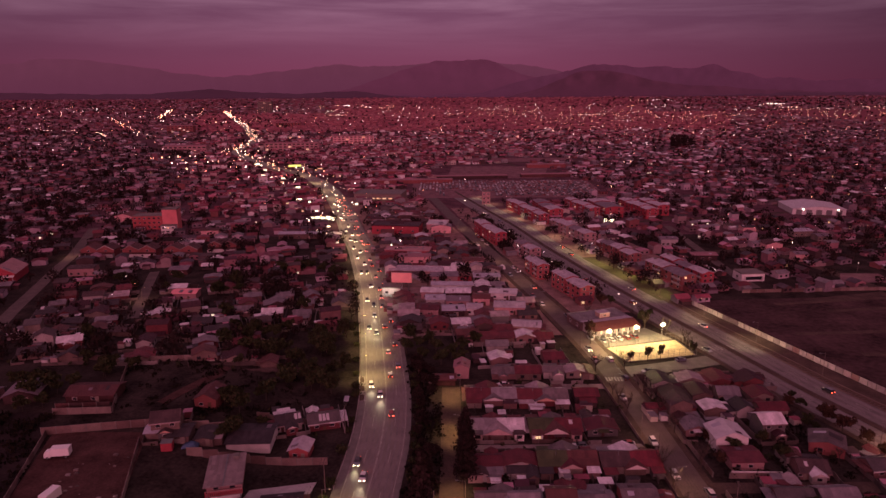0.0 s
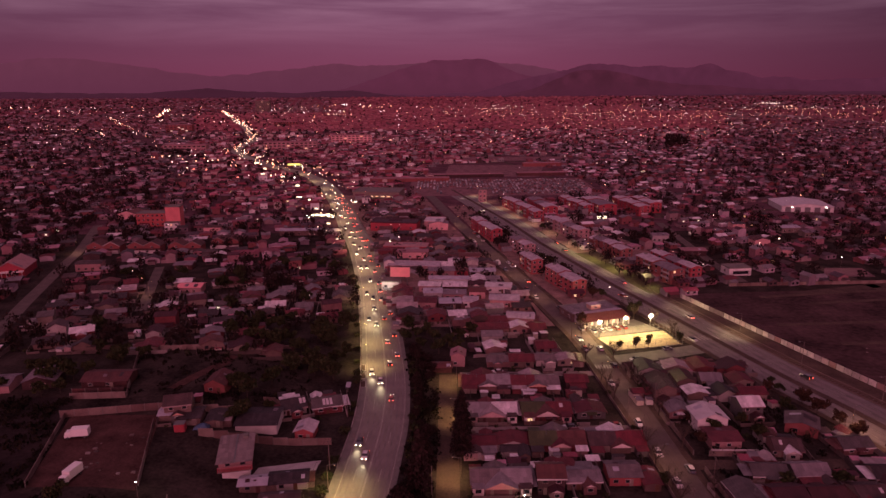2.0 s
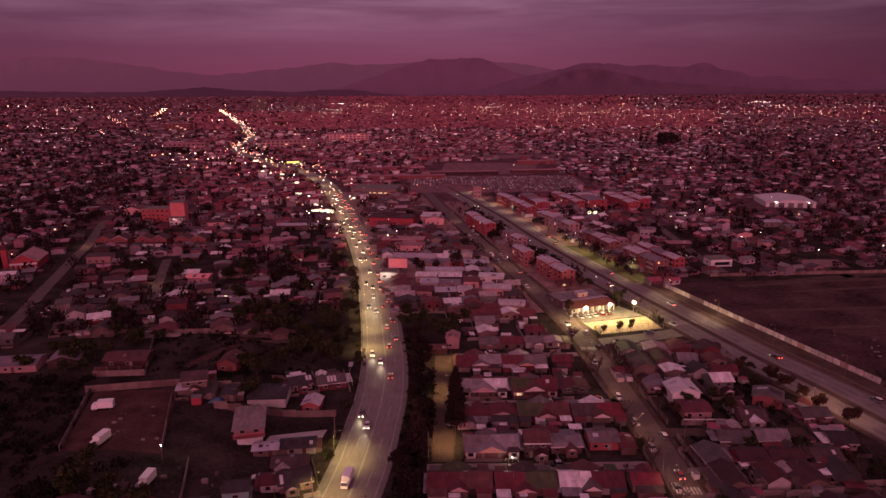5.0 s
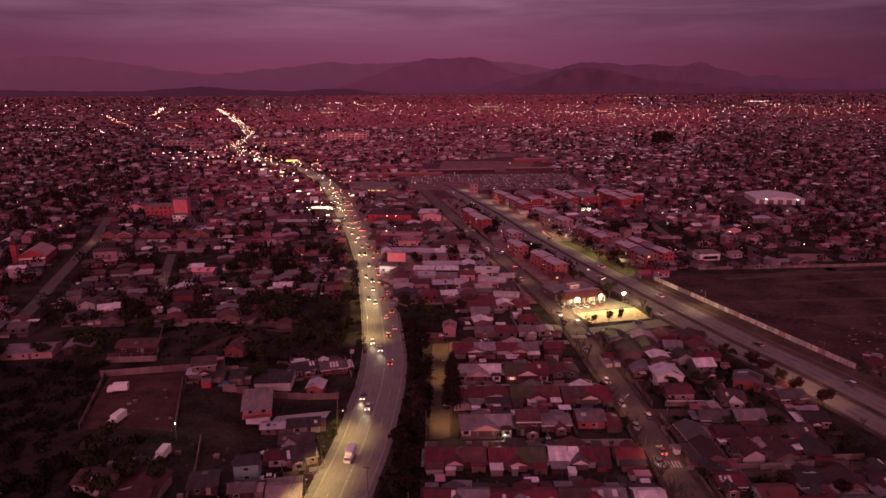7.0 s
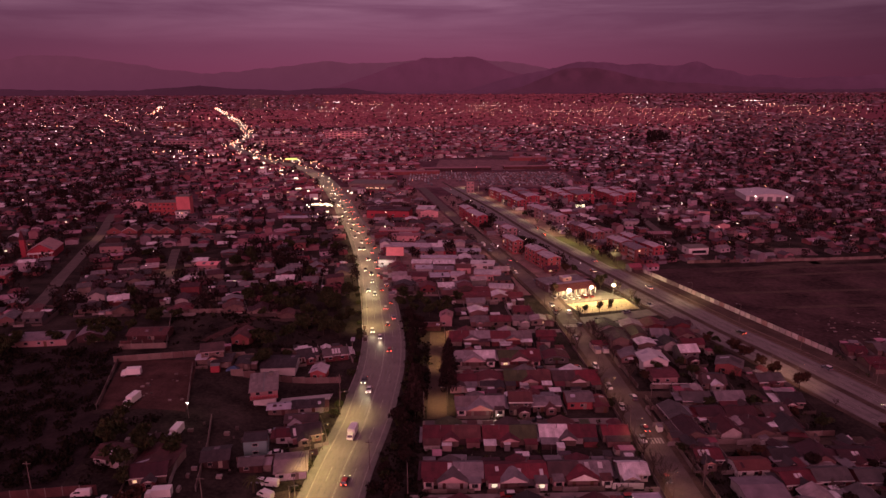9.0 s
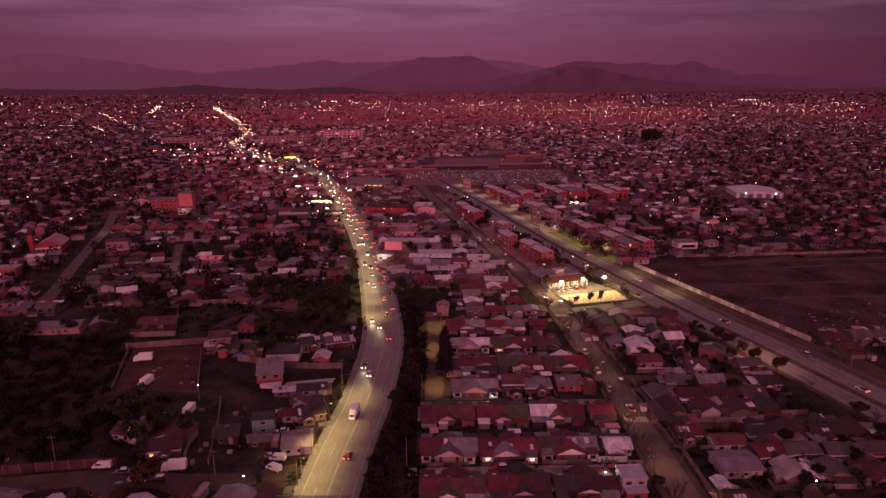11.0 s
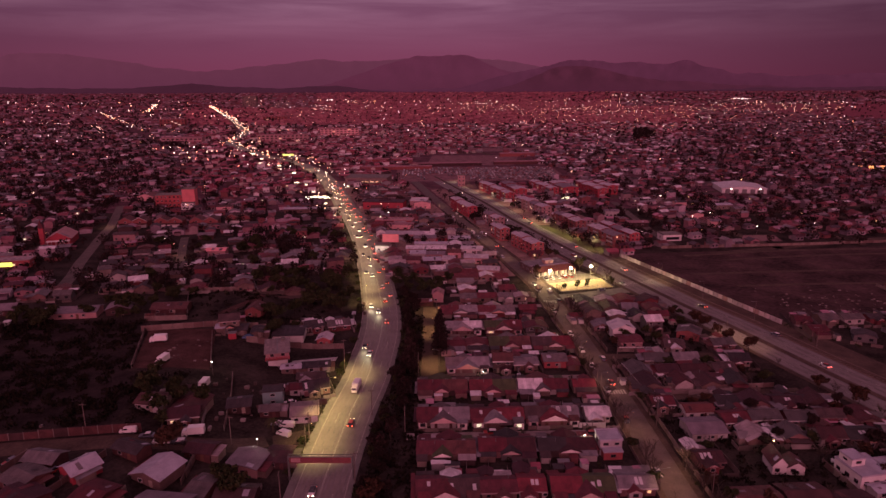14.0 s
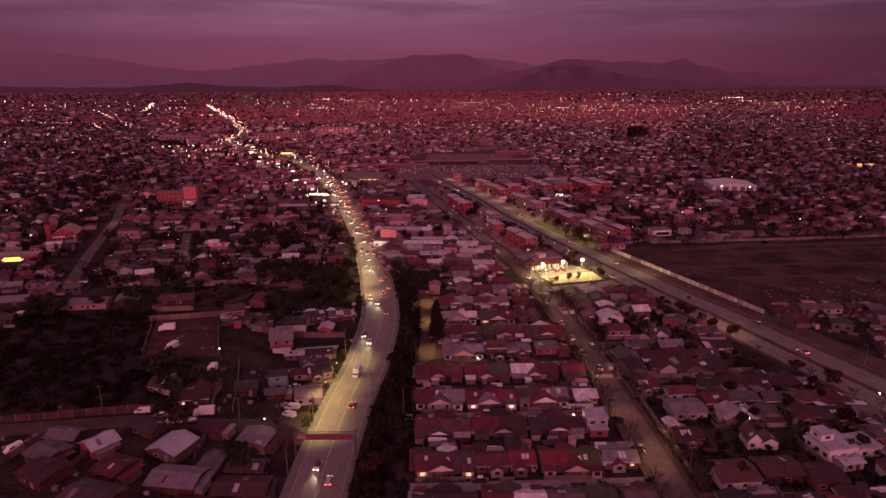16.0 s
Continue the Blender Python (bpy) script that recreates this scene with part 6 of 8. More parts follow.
def car(style, lit, label):
    """A car heading +y."""
    ob = thing("car", label, "car", "cars")
    L2 = 2.1 if style != "van" else 2.4
    if style == "van":
        body = [(-L2, 0.35), (L2, 0.35), (L2, 0.95), (L2 - 0.7, 1.15), (L2 - 1.3, 1.95), (-L2, 1.98)]
        glass = [(L2 - 0.78, 1.18), (L2 - 1.26, 1.86), (0.0, 1.86), (0.0, 1.2)]
        gin = 0.1
    else:
        body = [(-L2, 0.35), (L2, 0.35), (L2 + 0.02, 0.7), (L2 - 0.95, 0.92), (-L2 + 0.35, 0.98), (-L2, 0.85)]
        glass = [(L2 - 1.1, 0.93), (L2 - 1.75, 1.42), (-L2 + (0.95 if style == "sedan" else 0.35), 1.45), (-L2 + (0.4 if style == "sedan" else 0.08), 0.97)]
        gin = 0.2
    part("body", extrude(Geo(), body, -0.88, 0.88, inset=0.06), M["car_white"] if style == "van" else M["car"], ob)
    part("glasshouse", extrude(Geo(), glass, -0.86 if style != "van" else -0.9, 0.86 if style != "van" else 0.9, inset=gin), M["glass"], ob)
    if style != "van":
        top = [(L2 - 1.72, 1.42), (L2 - 1.8, 1.5), (-L2 + 1.05, 1.52), (-L2 + (0.98 if style == "sedan" else 0.4), 1.45)]
        part("roof", extrude(Geo(), top, -0.68, 0.68, inset=0.06), M["car"], ob)
    wheels(ob, (1.3, -1.3), 0.9)
    for s in (-1, 1):
        k = 1.25 if lit else 1.0
        part("headlight", Geo().box(s * 0.62 - 0.17 * k, L2 - 0.1, 0.5, s * 0.62 + 0.17 * k, L2 + 0.07, 0.7), M["head_on" if lit else "head_off"], ob)
        part("taillight", Geo().box(s * 0.68 - 0.13 * k, -L2 - 0.07, 0.58, s * 0.68 + 0.13 * k, -L2 + 0.1, 0.82), M["tail_on" if lit else "tail_off"], ob)
    return ob


def distant_car(label):
    """A car of the far queue: body, glass and its four lamps."""
    ob = thing("car", label, "car", "cars")
    part("body", extrude(Geo(), [(-2.1, 0.2), (2.1, 0.2), (2.12, 0.7), (1.15, 0.92), (-1.75, 0.98), (-2.1, 0.85)], -0.88, 0.88, inset=0.06), M["car"], ob)
    part("glasshouse", extrude(Geo(), [(1.0, 0.93), (0.35, 1.45), (-1.4, 1.48), (-1.8, 0.97)], -0.86, 0.86, inset=0.2), M["glass"], ob)
    for s in (-1, 1):
        part("headlight", Geo().box(s * 0.62 - 0.2, 2.0, 0.48, s * 0.62 + 0.2, 2.16, 0.7), M["head_on"], ob)
        part("taillight", Geo().box(s * 0.64 - 0.2, -2.16, 0.56, s * 0.64 + 0.2, -2.0, 0.8), M["tail_on"], ob)
    return ob


def box_truck(label):
    ob = thing("box_truck", label, "truck", "trucks")
    part("cab", extrude(Geo(), [(1.7, 0.5), (3.3, 0.5), (3.3, 1.3), (3.0, 2.2), (1.7, 2.3)], -1.0, 1.0, inset=0.08), M["car_white"], ob)
    part("windscreen", extrude(Geo(), [(3.1, 1.35), (3.34, 1.35), (3.06, 2.1), (2.9, 2.1)], -0.85, 0.85), M["glass"], ob)
    part("cargo_box", Geo().box(-1.12, -3.2, 0.9, 1.12, 1.5, 3.1), M["car_white"], ob, "white cargo box")
    part("chassis", Geo().box(-0.5, -3.1, 0.55, 0.5, 3.0, 0.88), M["metal"], ob)
    wheels(ob, (2.4, -2.2), 1.02, 0.42)
    for s in (-1, 1):
        part("headlight", Geo().box(s * 0.75 - 0.15, 3.25, 0.7, s * 0.75 + 0.15, 3.34, 0.95), M["head_off"], ob)
    return ob


def traffic():
    R = random.Random(51)
    lit = [car("sedan", True, "moving car with its lamps lit"), car("hatch", True, "small car with its lamps lit"), car("hatch", True, "small car in the evening traffic")]
    still = [car("sedan", False, "car parked beside the kerb"), car("hatch", False, "small hatchback parked beside the kerb"), car("van", False, "white van parked beside the kerb")]
    queue = [distant_car("car far up the road with its lamps lit") for _ in range(2)]
    truck = box_truck("white box truck with a square cargo body")
    seen = set()

    def put(p, m):
        if p not in seen:
            seen.add(p)
            p.matrix_basis = m
        else:
            copy_thing(p, m)

    def lane(y0, gap, off, to_us, y1, jit=0.4):
        for x, y, h in along(MAIN, y0 - 20, gap, jit):
            if y < y1:
                a, b = sideways(x, y, h, off)
                put(queue[R.randrange(2)], pose(a, b, 0.06, 0, 0, h - 90 + (180 if to_us else 0)))

    for y, off, to in ((68, -2, True), (60, 2.6, False), (104, 1.9, False), (158, -2.2, True), (166, -5.2, True), (204, -2, True), (212, -5.2, True), (190, 2.1, False), (226, 1.9, False),
                       (232, 5.1, False), (246, 2, False), (252, 5, False), (262, -2, True), (270, 2, False), (274, -5, True), (279, 5.1, False), (288, -2, True)):
        k = min(range(len(MAIN)), key=lambda j: abs(MAIN[j][1] - y))
        h = math.degrees(math.atan2(MAIN[k + 1][1] - MAIN[k][1], MAIN[k + 1][0] - MAIN[k][0]))
        a, b = sideways(*MAIN[k], h, off)
        put(lit[R.randrange(3)], pose(a, b, 0.06, 0, 0, h - 90 + (180 if to else 0)))
        if to:  # headlamp beam on the asphalt
            d = bpy.data.lights.new("headlamp_beam", "SPOT")
            d.energy, d.color, d.spot_size, d.spot_blend, d.shadow_soft_size = 2600, (1.0, 0.8, 0.5), radians(46), 0.8, 0.2
            e = Vector((a, b, 0.85)) + 2.4 * Vector((-math.cos(radians(h)), -math.sin(radians(h)), 0))
            new("headlamp_beam", d).matrix_world = look(e, e + Vector((-8 * math.cos(radians(h)), -8 * math.sin(radians(h)), -0.85)))
    lane(300, 17, 2.0, False, 600)
    lane(296, 24, 5.1, False, 600)
    lane(302, 22, -2.0, True, 600)
    lane(310, 38, -5.1, True, 600)
    put(truck, pose(-24.6, 128, 0.06, 0, 0, 172))
    for x, y, t in ((-105, 159, 98), (-95.8, 138.5, 168), (-75.5, 121, 175), (-69.5, 92.8, 96)):
        put(truck, at(x, y, t))
    for x, y, t, k in ((-81.5, 88.8, 94, 0), (-76.5, 86.4, 95, 2), (-72, 87.6, 95, 1), (-93, 74, 150, 2), (-99, 70, 150, 1), (22, 257, -35, 2), (50.5, 95, 90, 1), (54.5, 174.4, 90, 0),
                       (15, 60, 90, 0), (20, 96.8, 90, 1), (34, 135.6, 90, 0), (40, 173.5, 88, 1), (21, 214, 90, 0), (-46, 118, 100, 0), (-44, 103, 80, 2), (-47.5, 104, 85, 1), (-44, 98, 60, 2), (-49, 130, 90, 1), (118, 77, 60, 0), (-112.4, 75.4, 150, 0), (-115, 70, 150, 2), (-87.5, 90.6, 94, 2)):
        put(still[k], at(x, y, t, 0.06))
    for x, y, h in along(STREET_B, 18, 13, 0.6):
        for s in (-3.0, 3.1):
            if R.random() < 0.36 and y < 470:
                a, b = sideways(x, y, h, s)
                put(still[R.randrange(2)] if R.random() < 0.93 else still[2], pose(a, b, 0.06, 0, 0, h - 90 + (180 if s < 0 else 0)))
    for y, s, to in ((128, 0, False), (245, -2, True), (330, 2, False)):
        k = min(range(len(STREET_B)), key=lambda j: abs(STREET_B[j][1] - y))
        h = math.degrees(math.atan2(STREET_B[k + 1][1] - STREET_B[k][1], STREET_B[k + 1][0] - STREET_B[k][0]))
        put(lit[R.randrange(3)], pose(*sideways(*STREET_B[k], h, s), 0.06, 0, 0, h - 90 + (180 if to else 0)))
    for x, y, h in along(AVENUE, 40, 36, 0.6):
        if y < 600:
            s = R.choice((-9.5, -5.6, 3.5, 6.5, 10))
            put((lit if R.random() < 0.5 else still)[R.randrange(2)], pose(*sideways(x, y, h, s), 0.06, 0, 0, h - 90 + (180 if s < 0 else 0)))
    put(still[0], pose(91.5, 234.6, 0.09, 0, 0, -74))
    put(still[1], pose(75.5, 224.6, 0.09, 0, 0, 105))
    for k in range(5):
        put(still[k % 2], pose(66 + 3.6 * k, 254.2 + 1.15 * k, 0.08, 0, 0, 18))
    for p in lit + still + queue + [truck]:
        if p not in seen:
            for o in (*p.children_recursive, p):
                bpy.data.objects.remove(o)


traffic()


def parked_rows():
    """The crowded car park far behind, too many to count."""
    R = random.Random(61)
    g = Geo()
    for j in range(13):
        for k in range(52):
            if R.random() < (0.82 if j % 3 else 0.6):
                x, y = -24 + 3.4 * k + R.uniform(-0.3, 0.3), 612 + 7.4 * j + (k % 9) * 0.5 + R.uniform(-0.5, 0.5)
                if on_road(x, y, 2) or (24 < x < 50 and y < 640):
                    continue
                g.box(x, y, 0.3, x + 1.8, y + 4.2, 0.95).box(x + 0.15, y + 0.8, 0.95, x + 1.65, y + 3.4, 1.5)
    one("parked_cars", g, M["car_far"], "rows of parked cars in a distant car park", "cars", kind="stuff")


parked_rows()


# ---- street lamps ----
def street_lamp(name, height, power, colour, label, head="lamp_warm", reach=1.8, cone=150):
    ob = thing(name, label, "street lamp", "street lamps")
    part("pole", Geo().tube((0, 0, -0.2), (0, 0, height), 0.12, 0.07, 7), M["pole"], ob)
    part("arm", Geo().tube((0, 0, height - 0.1), (reach, 0, height + 0.25), 0.05, 0.04, 6), M["metal"], ob)
    h = part("lamp_head", Geo().box(reach - 0.15, -0.16, height + 0.18, reach + 0.6, 0.16, height + 0.34), M["metal"], ob)
    part("lens", Geo().box(reach - 0.05, -0.09, height + 0.12, reach + 0.4, 0.09, height + 0.18), M[head], h, "glowing lens")
    if power:
        d = bpy.data.lights.new("lamp", "SPOT")
        d.energy, d.color, d.spot_size, d.spot_blend, d.shadow_soft_size = power, colour, radians(cone), 0.6, 0.25
        s = new("lamp", d)
        s.parent = ob
        s.matrix_basis = pose(reach + 0.25, 0, height - 0.02)
    return ob


def lamps():
    WARM = (1.0, 0.72, 0.26)
    road = street_lamp("street_lamp", 8.5, 7400, WARM, "tall street lamp over the main road", cone=128)
    seen = []

    def put(p, m):
        if p not in seen:
            seen.append(p)
            p.matrix_basis = m
        else:
            copy_thing(p, m)

    far_road = street_lamp("street_lamp", 9.0, 8600, (1.0, 0.68, 0.32), "tall street lamp over the busy road")
    for y in (86, 103, 120, 138, 226, 246, 266, 292, 322, 352, 384, 418, 452, 488, 524, 562, 604, 650, 705, 760, 815):
        k = min(range(len(MAIN)), key=lambda j: abs(MAIN[j][1] - y))
        h = math.degrees(math.atan2(MAIN[k + 1][1] - MAIN[k][1], MAIN[k + 1][0] - MAIN[k][0]))
        put(road if y < 290 else far_road, pose(*sideways(*MAIN[k], h, -8.8), 0.15, 0, 0, h - 90))
    dim = street_lamp("street_lamp", 7.0, 1500, (1.0, 0.52, 0.31), "small street lamp with a warm bulb", "lamp_dim")
    for x, y, t in ((62.2, 66, 0), (62.1, 96, 0), (61.6, 124, 0), (61, 152, 0), (60.1, 180, 0), (58.4, 208, 0), (54.8, 246, 20), (72.8, 75, 180), (123, 168, 0), (131.4, 160.5, 15), (128.6, 173, 15), (46, 300, 0), (38, 340, 0), (30, 378, 0), (20, 425, 0), (11, 470, 0), (-149, 308, 0), (-231, 396, 180)):
        put(dim, at(x, y, t))
    path = street_lamp("street_lamp", 6.5, 3600, (1.0, 0.6, 0.25), "street lamp beside the dirt path", "lamp_dim", 2.0, 135)
    for x, y in ((5.3, 147), (5.4, 181), (5.5, 206)):
        put(path, at(x, y, 180))
    lawn = street_lamp("street_lamp", 6.0, 2600, (1.0, 0.78, 0.3), "small street lamp beside the lawn")
    for x, y in ((113, 330), (104, 352), (96, 372), (88, 396)):
        put(lawn, at(x, y, 195))
    bare = street_lamp("street_lamp", 9.0, 0, WARM, "tall street lamp on the avenue verge", "head_off", 2.2)
    lit_avenue = street_lamp("street_lamp", 9.0, 4600, (1.0, 0.7, 0.4), "tall lit street lamp on the avenue verge", "lamp_warm", 2.2, 125)
    for x, y, h in along(AVENUE, 40, 33):
        if y < 620:
            put(lit_avenue if y > 238 else bare, pose(*sideways(x, y, h, 15.4), 0, 0, 0, h + 90))
    # white yard lamps seen glowing from afar
    for x, y, z in ((-75.6, 131.5, 5.0), (-49.6, 88.5, 4.0), (230, 350, 6.5), (37, 430, 7.0), (41, 335, 7.0), (205, 470, 7), (148.9, 92.2, 7.0), (99.5, 79.5, 6.2), (47.7, 89.4, 3.2)):
        ob = thing("yard_lamp", "lamp glowing on a thin pole", "street lamp", "yard lamps", at(x, y))
        part("pole", Geo().tube((0, 0, -0.1), (0, 0, z), 0.09, 0.06, 6), M["pole"], ob)
        part("bulb", Geo().ball((0, 0, z + 0.2), 0.24), M["lamp_warm" if x == 99.5 else "lamp_white"], ob, "bright bulb")
        d = bpy.data.lights.new("yard_lamp", "POINT")
        d.energy, d.color, d.shadow_soft_size = 260, (1.0, 0.85, 0.6), 0.3
        s = new("yard_lamp_glow", d)
        s.parent = ob
        s.matrix_basis = pose(0, 0, z + 0.9)
    # utility poles
    pole = thing("utility_pole", "wooden utility pole with a crossarm", "pole", "utility poles")
    part("shaft", Geo().tube((0, 0, -0.3), (0, 0, 9.5), 0.16, 0.1, 7), M["pole"], pole)
    part("crossarm", Geo().box(-1.0, -0.06, 8.8, 1.0, 0.06, 8.95), M["pole"], pole)
    for x, y in ((-38, 64.5), (-35.6, 95), (-34.5, 112), (-31.5, 152), (-30.5, 182), (-17.6, 109.6), (-19.5, 73), (62, 92), (61.4, 128), (60.4, 165), (73.6, 60), (73.2, 100), (72.4, 142), (70.6, 186), (-6.5, 98), (-2.6, 138.6), (-58, 91), (-100, 91)):
        put(pole, at(x, y, R.choice((0, 90))))


lamps()
porch = thing("porch_lamp", "white wall lamp lighting a house porch", "lamp", "", at(21.3, 136.4))
part("bracket", Geo().box(-0.05, 0.0, 2.3, 0.05, 0.5, 2.4), M["metal"], porch)
part("globe", Geo().ball((0, -0.1, 2.25), 0.2), M["lamp_white"], porch, "glowing white globe")
part("post", Geo().tube((0, 0.5, -0.1), (0, 0.5, 2.5), 0.06, 0.05, 6), M["pole"], porch)
glow_data = bpy.data.lights.new("porch_lamp", "POINT")
glow_data.energy, glow_data.color, glow_data.shadow_soft_size = 160, (1.0, 0.9, 0.7), 0.15
porch_glow = new("porch_lamp_glow", glow_data)
porch_glow.parent, porch_glow.matrix_basis = porch, pose(0, -0.5, 2.2)


# ---- single buildings ----
def block(name, label, cat, m, w, d, h, wall, roof, floors, cols=0, side=0, parapet=0.35, lit=0.1, seed=1, group=""):
    """A flat-roofed building; origin at the middle of its base, front to -y."""
    R = random.Random(seed)
    ob = thing(name, label, cat, group, m)
    part("wall", Geo().box(-w / 2, -d / 2, -0.4, w / 2, d / 2, h), M[wall], ob)
    g = Geo().box(-w / 2 - 0.2, -d / 2 - 0.2, h, w / 2 + 0.2, d / 2 + 0.2, h + 0.18)
    if parapet:
        for a, b, c, e in ((-w / 2 - 0.2, -d / 2 - 0.2, w / 2 + 0.2, -d / 2), (-w / 2 - 0.2, d / 2, w / 2 + 0.2, d / 2 + 0.2), (-w / 2 - 0.2, -d / 2, -w / 2, d / 2), (w / 2, -d / 2, w / 2 + 0.2, d / 2)):
            g.box(a, b, h + 0.18, c, e, h + 0.18 + parapet)
    part("roof", g, M[roof], ob)
    fh = h / floors
    for f in range(floors):
        for k in range(cols):
            x = -w / 2 + w * (k + 0.5) / cols
            window(ob, x, -d / 2, f * fh + fh * 0.34, min(1.6, w / cols * 0.6), min(1.3, fh * 0.42), "-y", R.random() < lit, True)
        for k in range(side):
            y = -d / 2 + d * (k + 0.5) / side
            for face, x in (("-x", -w / 2), ("+x", w / 2)):
                window(ob, x, y, f * fh + fh * 0.34, min(1.6, d / side * 0.6), min(1.3, fh * 0.42), face, R.random() < lit, True)
    return ob


def apartment(x, y, turn, w, d, wall, seed):
    """A three-storey slab in stepped sections, with stair recesses, floor bands and balconies on the street side."""
    h, R = 8.0, random.Random(seed + 70)
    ob = thing("apartment_block", "three-storey brick apartment block with stepped grey roofs", "apartment building", "apartment blocks", at(x, y, turn))
    n = max(2, round(d / 13))
    run = d / n
    for k in range(n):
        y0, y1 = -d / 2 + run * k + (0.7 if k else 0), -d / 2 + run * (k + 1) - 0.7 * (k < n - 1)
        top = h + (0.55 if (k + seed) % 2 else 0)
        body = part("section", Geo().body(w, y1 - y0, top, 1.0, 0, (y0 + y1) / 2, -0.3, "y"), M[wall], ob)
        part("roof", Geo().gable(w, y1 - y0, top - 0.28, 1.0, 0, (y0 + y1) / 2, 0, "y", 0.35), M[R.choice(("sheet_roof", "sheet_roof", "roof_lilac"))], body)
        if k < n - 1:
            part("stair_recess", Geo().box(-w / 2 + 0.9, y1, 0, w / 2 - 0.9, y1 + 1.4, h - 0.4), M["fence"], ob)
        for f in range(3):
            z = 2.62 * f + 0.55
            m = max(2, int((y1 - y0) / 4.4))
            for q in range(m):
                window(ob, -w / 2, y0 + (y1 - y0) * (q + 0.5) / m, z + 0.45, 1.7, 1.35, "-x", R.random() < 0.03, True)
            if f:
                g = Geo().box(-w / 2 - 0.9, y0 + 0.5, z - 0.2, -w / 2, y0 + (y1 - y0) * 0.46, z - 0.05).box(-w / 2 - 0.9, y0 + 0.5, z - 0.05, -w / 2 - 0.82, y0 + (y1 - y0) * 0.46, z + 0.75)
                part("balcony", g, M["wall_pale" if seed % 3 else wall], body)
    for f in (1, 2):
        z = 2.62 * f + 0.2
        part("floor_band", Geo().box(-w / 2 - 0.06, -d / 2 - 0.08, z - 0.14, w / 2 + 0.06, -d / 2, z + 0.14), M["concrete"], ob)
    for f in range(3):
        for px in (-w * 0.24, w * 0.24):
            window(ob, px, -d / 2, 2.62 * f + 1.0, 1.5, 1.35, "-y", R.random() < 0.03, True)
    part("roof_tank", Geo().box(-0.7, d / 2 - 3.2, h + 0.7, 0.7, d / 2 - 1.8, h + 2.0), M["concrete"], ob, "grey water tank on the roof")
    return ob


def from_corners(nl, nr, fl):
    w, d = math.dist(nl, nr), math.dist(nl, fl)
    turn = math.degrees(math.atan2(fl[1] - nl[1], fl[0] - nl[0])) - 90
    a = radians(turn)
    w *= abs(math.cos(a))
    cx = nl[0] + math.cos(a) * w / 2 - math.sin(a) * d / 2
    cy = nl[1] + math.sin(a) * w / 2 + math.cos(a) * d / 2
    return cx, cy, turn, max(w, 6.5), d


M["roof_plain_red"] = mat("dull_red_roof", [(0.12, 0.035, 0.035)], 0.6, 1.0, 0.25, waves=2.2)
M["workshop_roof"] = mat("brownish_roof_sheet", [(0.2, 0.15, 0.15)], 0.6, 1.0, 0.35, waves=2.0, sheets=0.2)
M["sheet_dull"] = mat("dull_pale_sheet", [(0.36, 0.34, 0.4)], 0.55, 1.0, 0.3, waves=2.0)
M["roof_lilac"] = mat("weathered_lilac_sheet", [(0.17, 0.13, 0.155)], 0.6, 1.0, 0.4, waves=2.0)
M["sheet_roof"] = mat("grey_mauve_roof_sheet", [(0.4, 0.34, 0.38)], 0.55, 1.0, 0.25, waves=2.0, sheets=0.15)
for k, (corners, wall) in enumerate((
        (((66.5, 303.5), (74.5, 306), (57, 331)), "wall_orange"), (((51, 342), (58, 342), (46.5, 361)), "wall_orange"), (((52, 379), (59.5, 381), (44.5, 399)), "wall_pink"),
        (((34.5, 420), (42, 423), (22.5, 462)), "wall_red"), (((122, 321.5), (131.5, 321.5), (112.5, 352)), "wall_brown"), (((134, 325), (141, 326), (124, 362)), "wall_red"),
        (((107.5, 366), (115.5, 368), (98, 399)), "wall_brown"), (((92.5, 417), (101, 418), (79, 466)), "wall_pink"), (((72.5, 484), (80.5, 486), (54, 550)), "wall_red"),
        (((83, 501), (93, 506), (75, 545)), "wall_red"), (((116, 508), (124, 512), (104, 553)), "wall_red"), (((128, 508), (143, 511), (122, 546)), "wall_red"), (((159, 503), (169, 507), (149, 549)), "wall_red"), (((171.5, 515), (181, 518), (166, 548)), "wall_red"))):
    apartment(*from_corners(*corners), wall, k)


def two_storey_workshop():
    """Upper floor juts out over the pale ground floor, with a red balustrade."""
    ob = thing("workshop", "pink two-storey building with a jutting red balcony", "building", "", at(-57, 151.5, 12))
    part("ground_floor", Geo().box(-3.6, -5.6, -1.5, 3.6, 6, 3.0), M["wall_white"], ob)
    part("upper_floor", Geo().box(-4.3, -5.6, 3.0, 4.3, 6.3, 5.8), M["wall_pink"], ob)
    part("balcony_slab", Geo().box(-4.5, -7.2, 2.9, 4.5, -5.6, 3.1), M["concrete"], ob)
    for k in range(19):
        x = -4.4 + 8.8 * k / 18
        part("baluster", Geo().box(x - 0.12, -7.15, 3.1, x + 0.12, -7.05, 4.4), M["wall_red"], ob)
    part("railing", Geo().box(-4.5, -7.2, 4.4, 4.5, -7.0, 4.55), M["wall_pink"], ob)
    part("roof", Geo().slope(-4.8, -7.6, 4.8, 6.8, 5.85, 6.15, 0.2), M["workshop_roof"], ob)
    part("roof_ridge", Geo().slope(-0.15, -7.6, 0.15, 6.8, 6.05, 6.35, 0.1), M["metal"], ob)
    part("roof_box", Geo().box(1.6, 4.0, 6.1, 3.0, 5.8, 7.1), M["concrete"], ob)
    window(ob, -2.0, -5.6, 3.9, 1.4, 1.2)
    window(ob, 2.0, -5.6, 3.9, 1.4, 1.2)


two_storey_workshop()


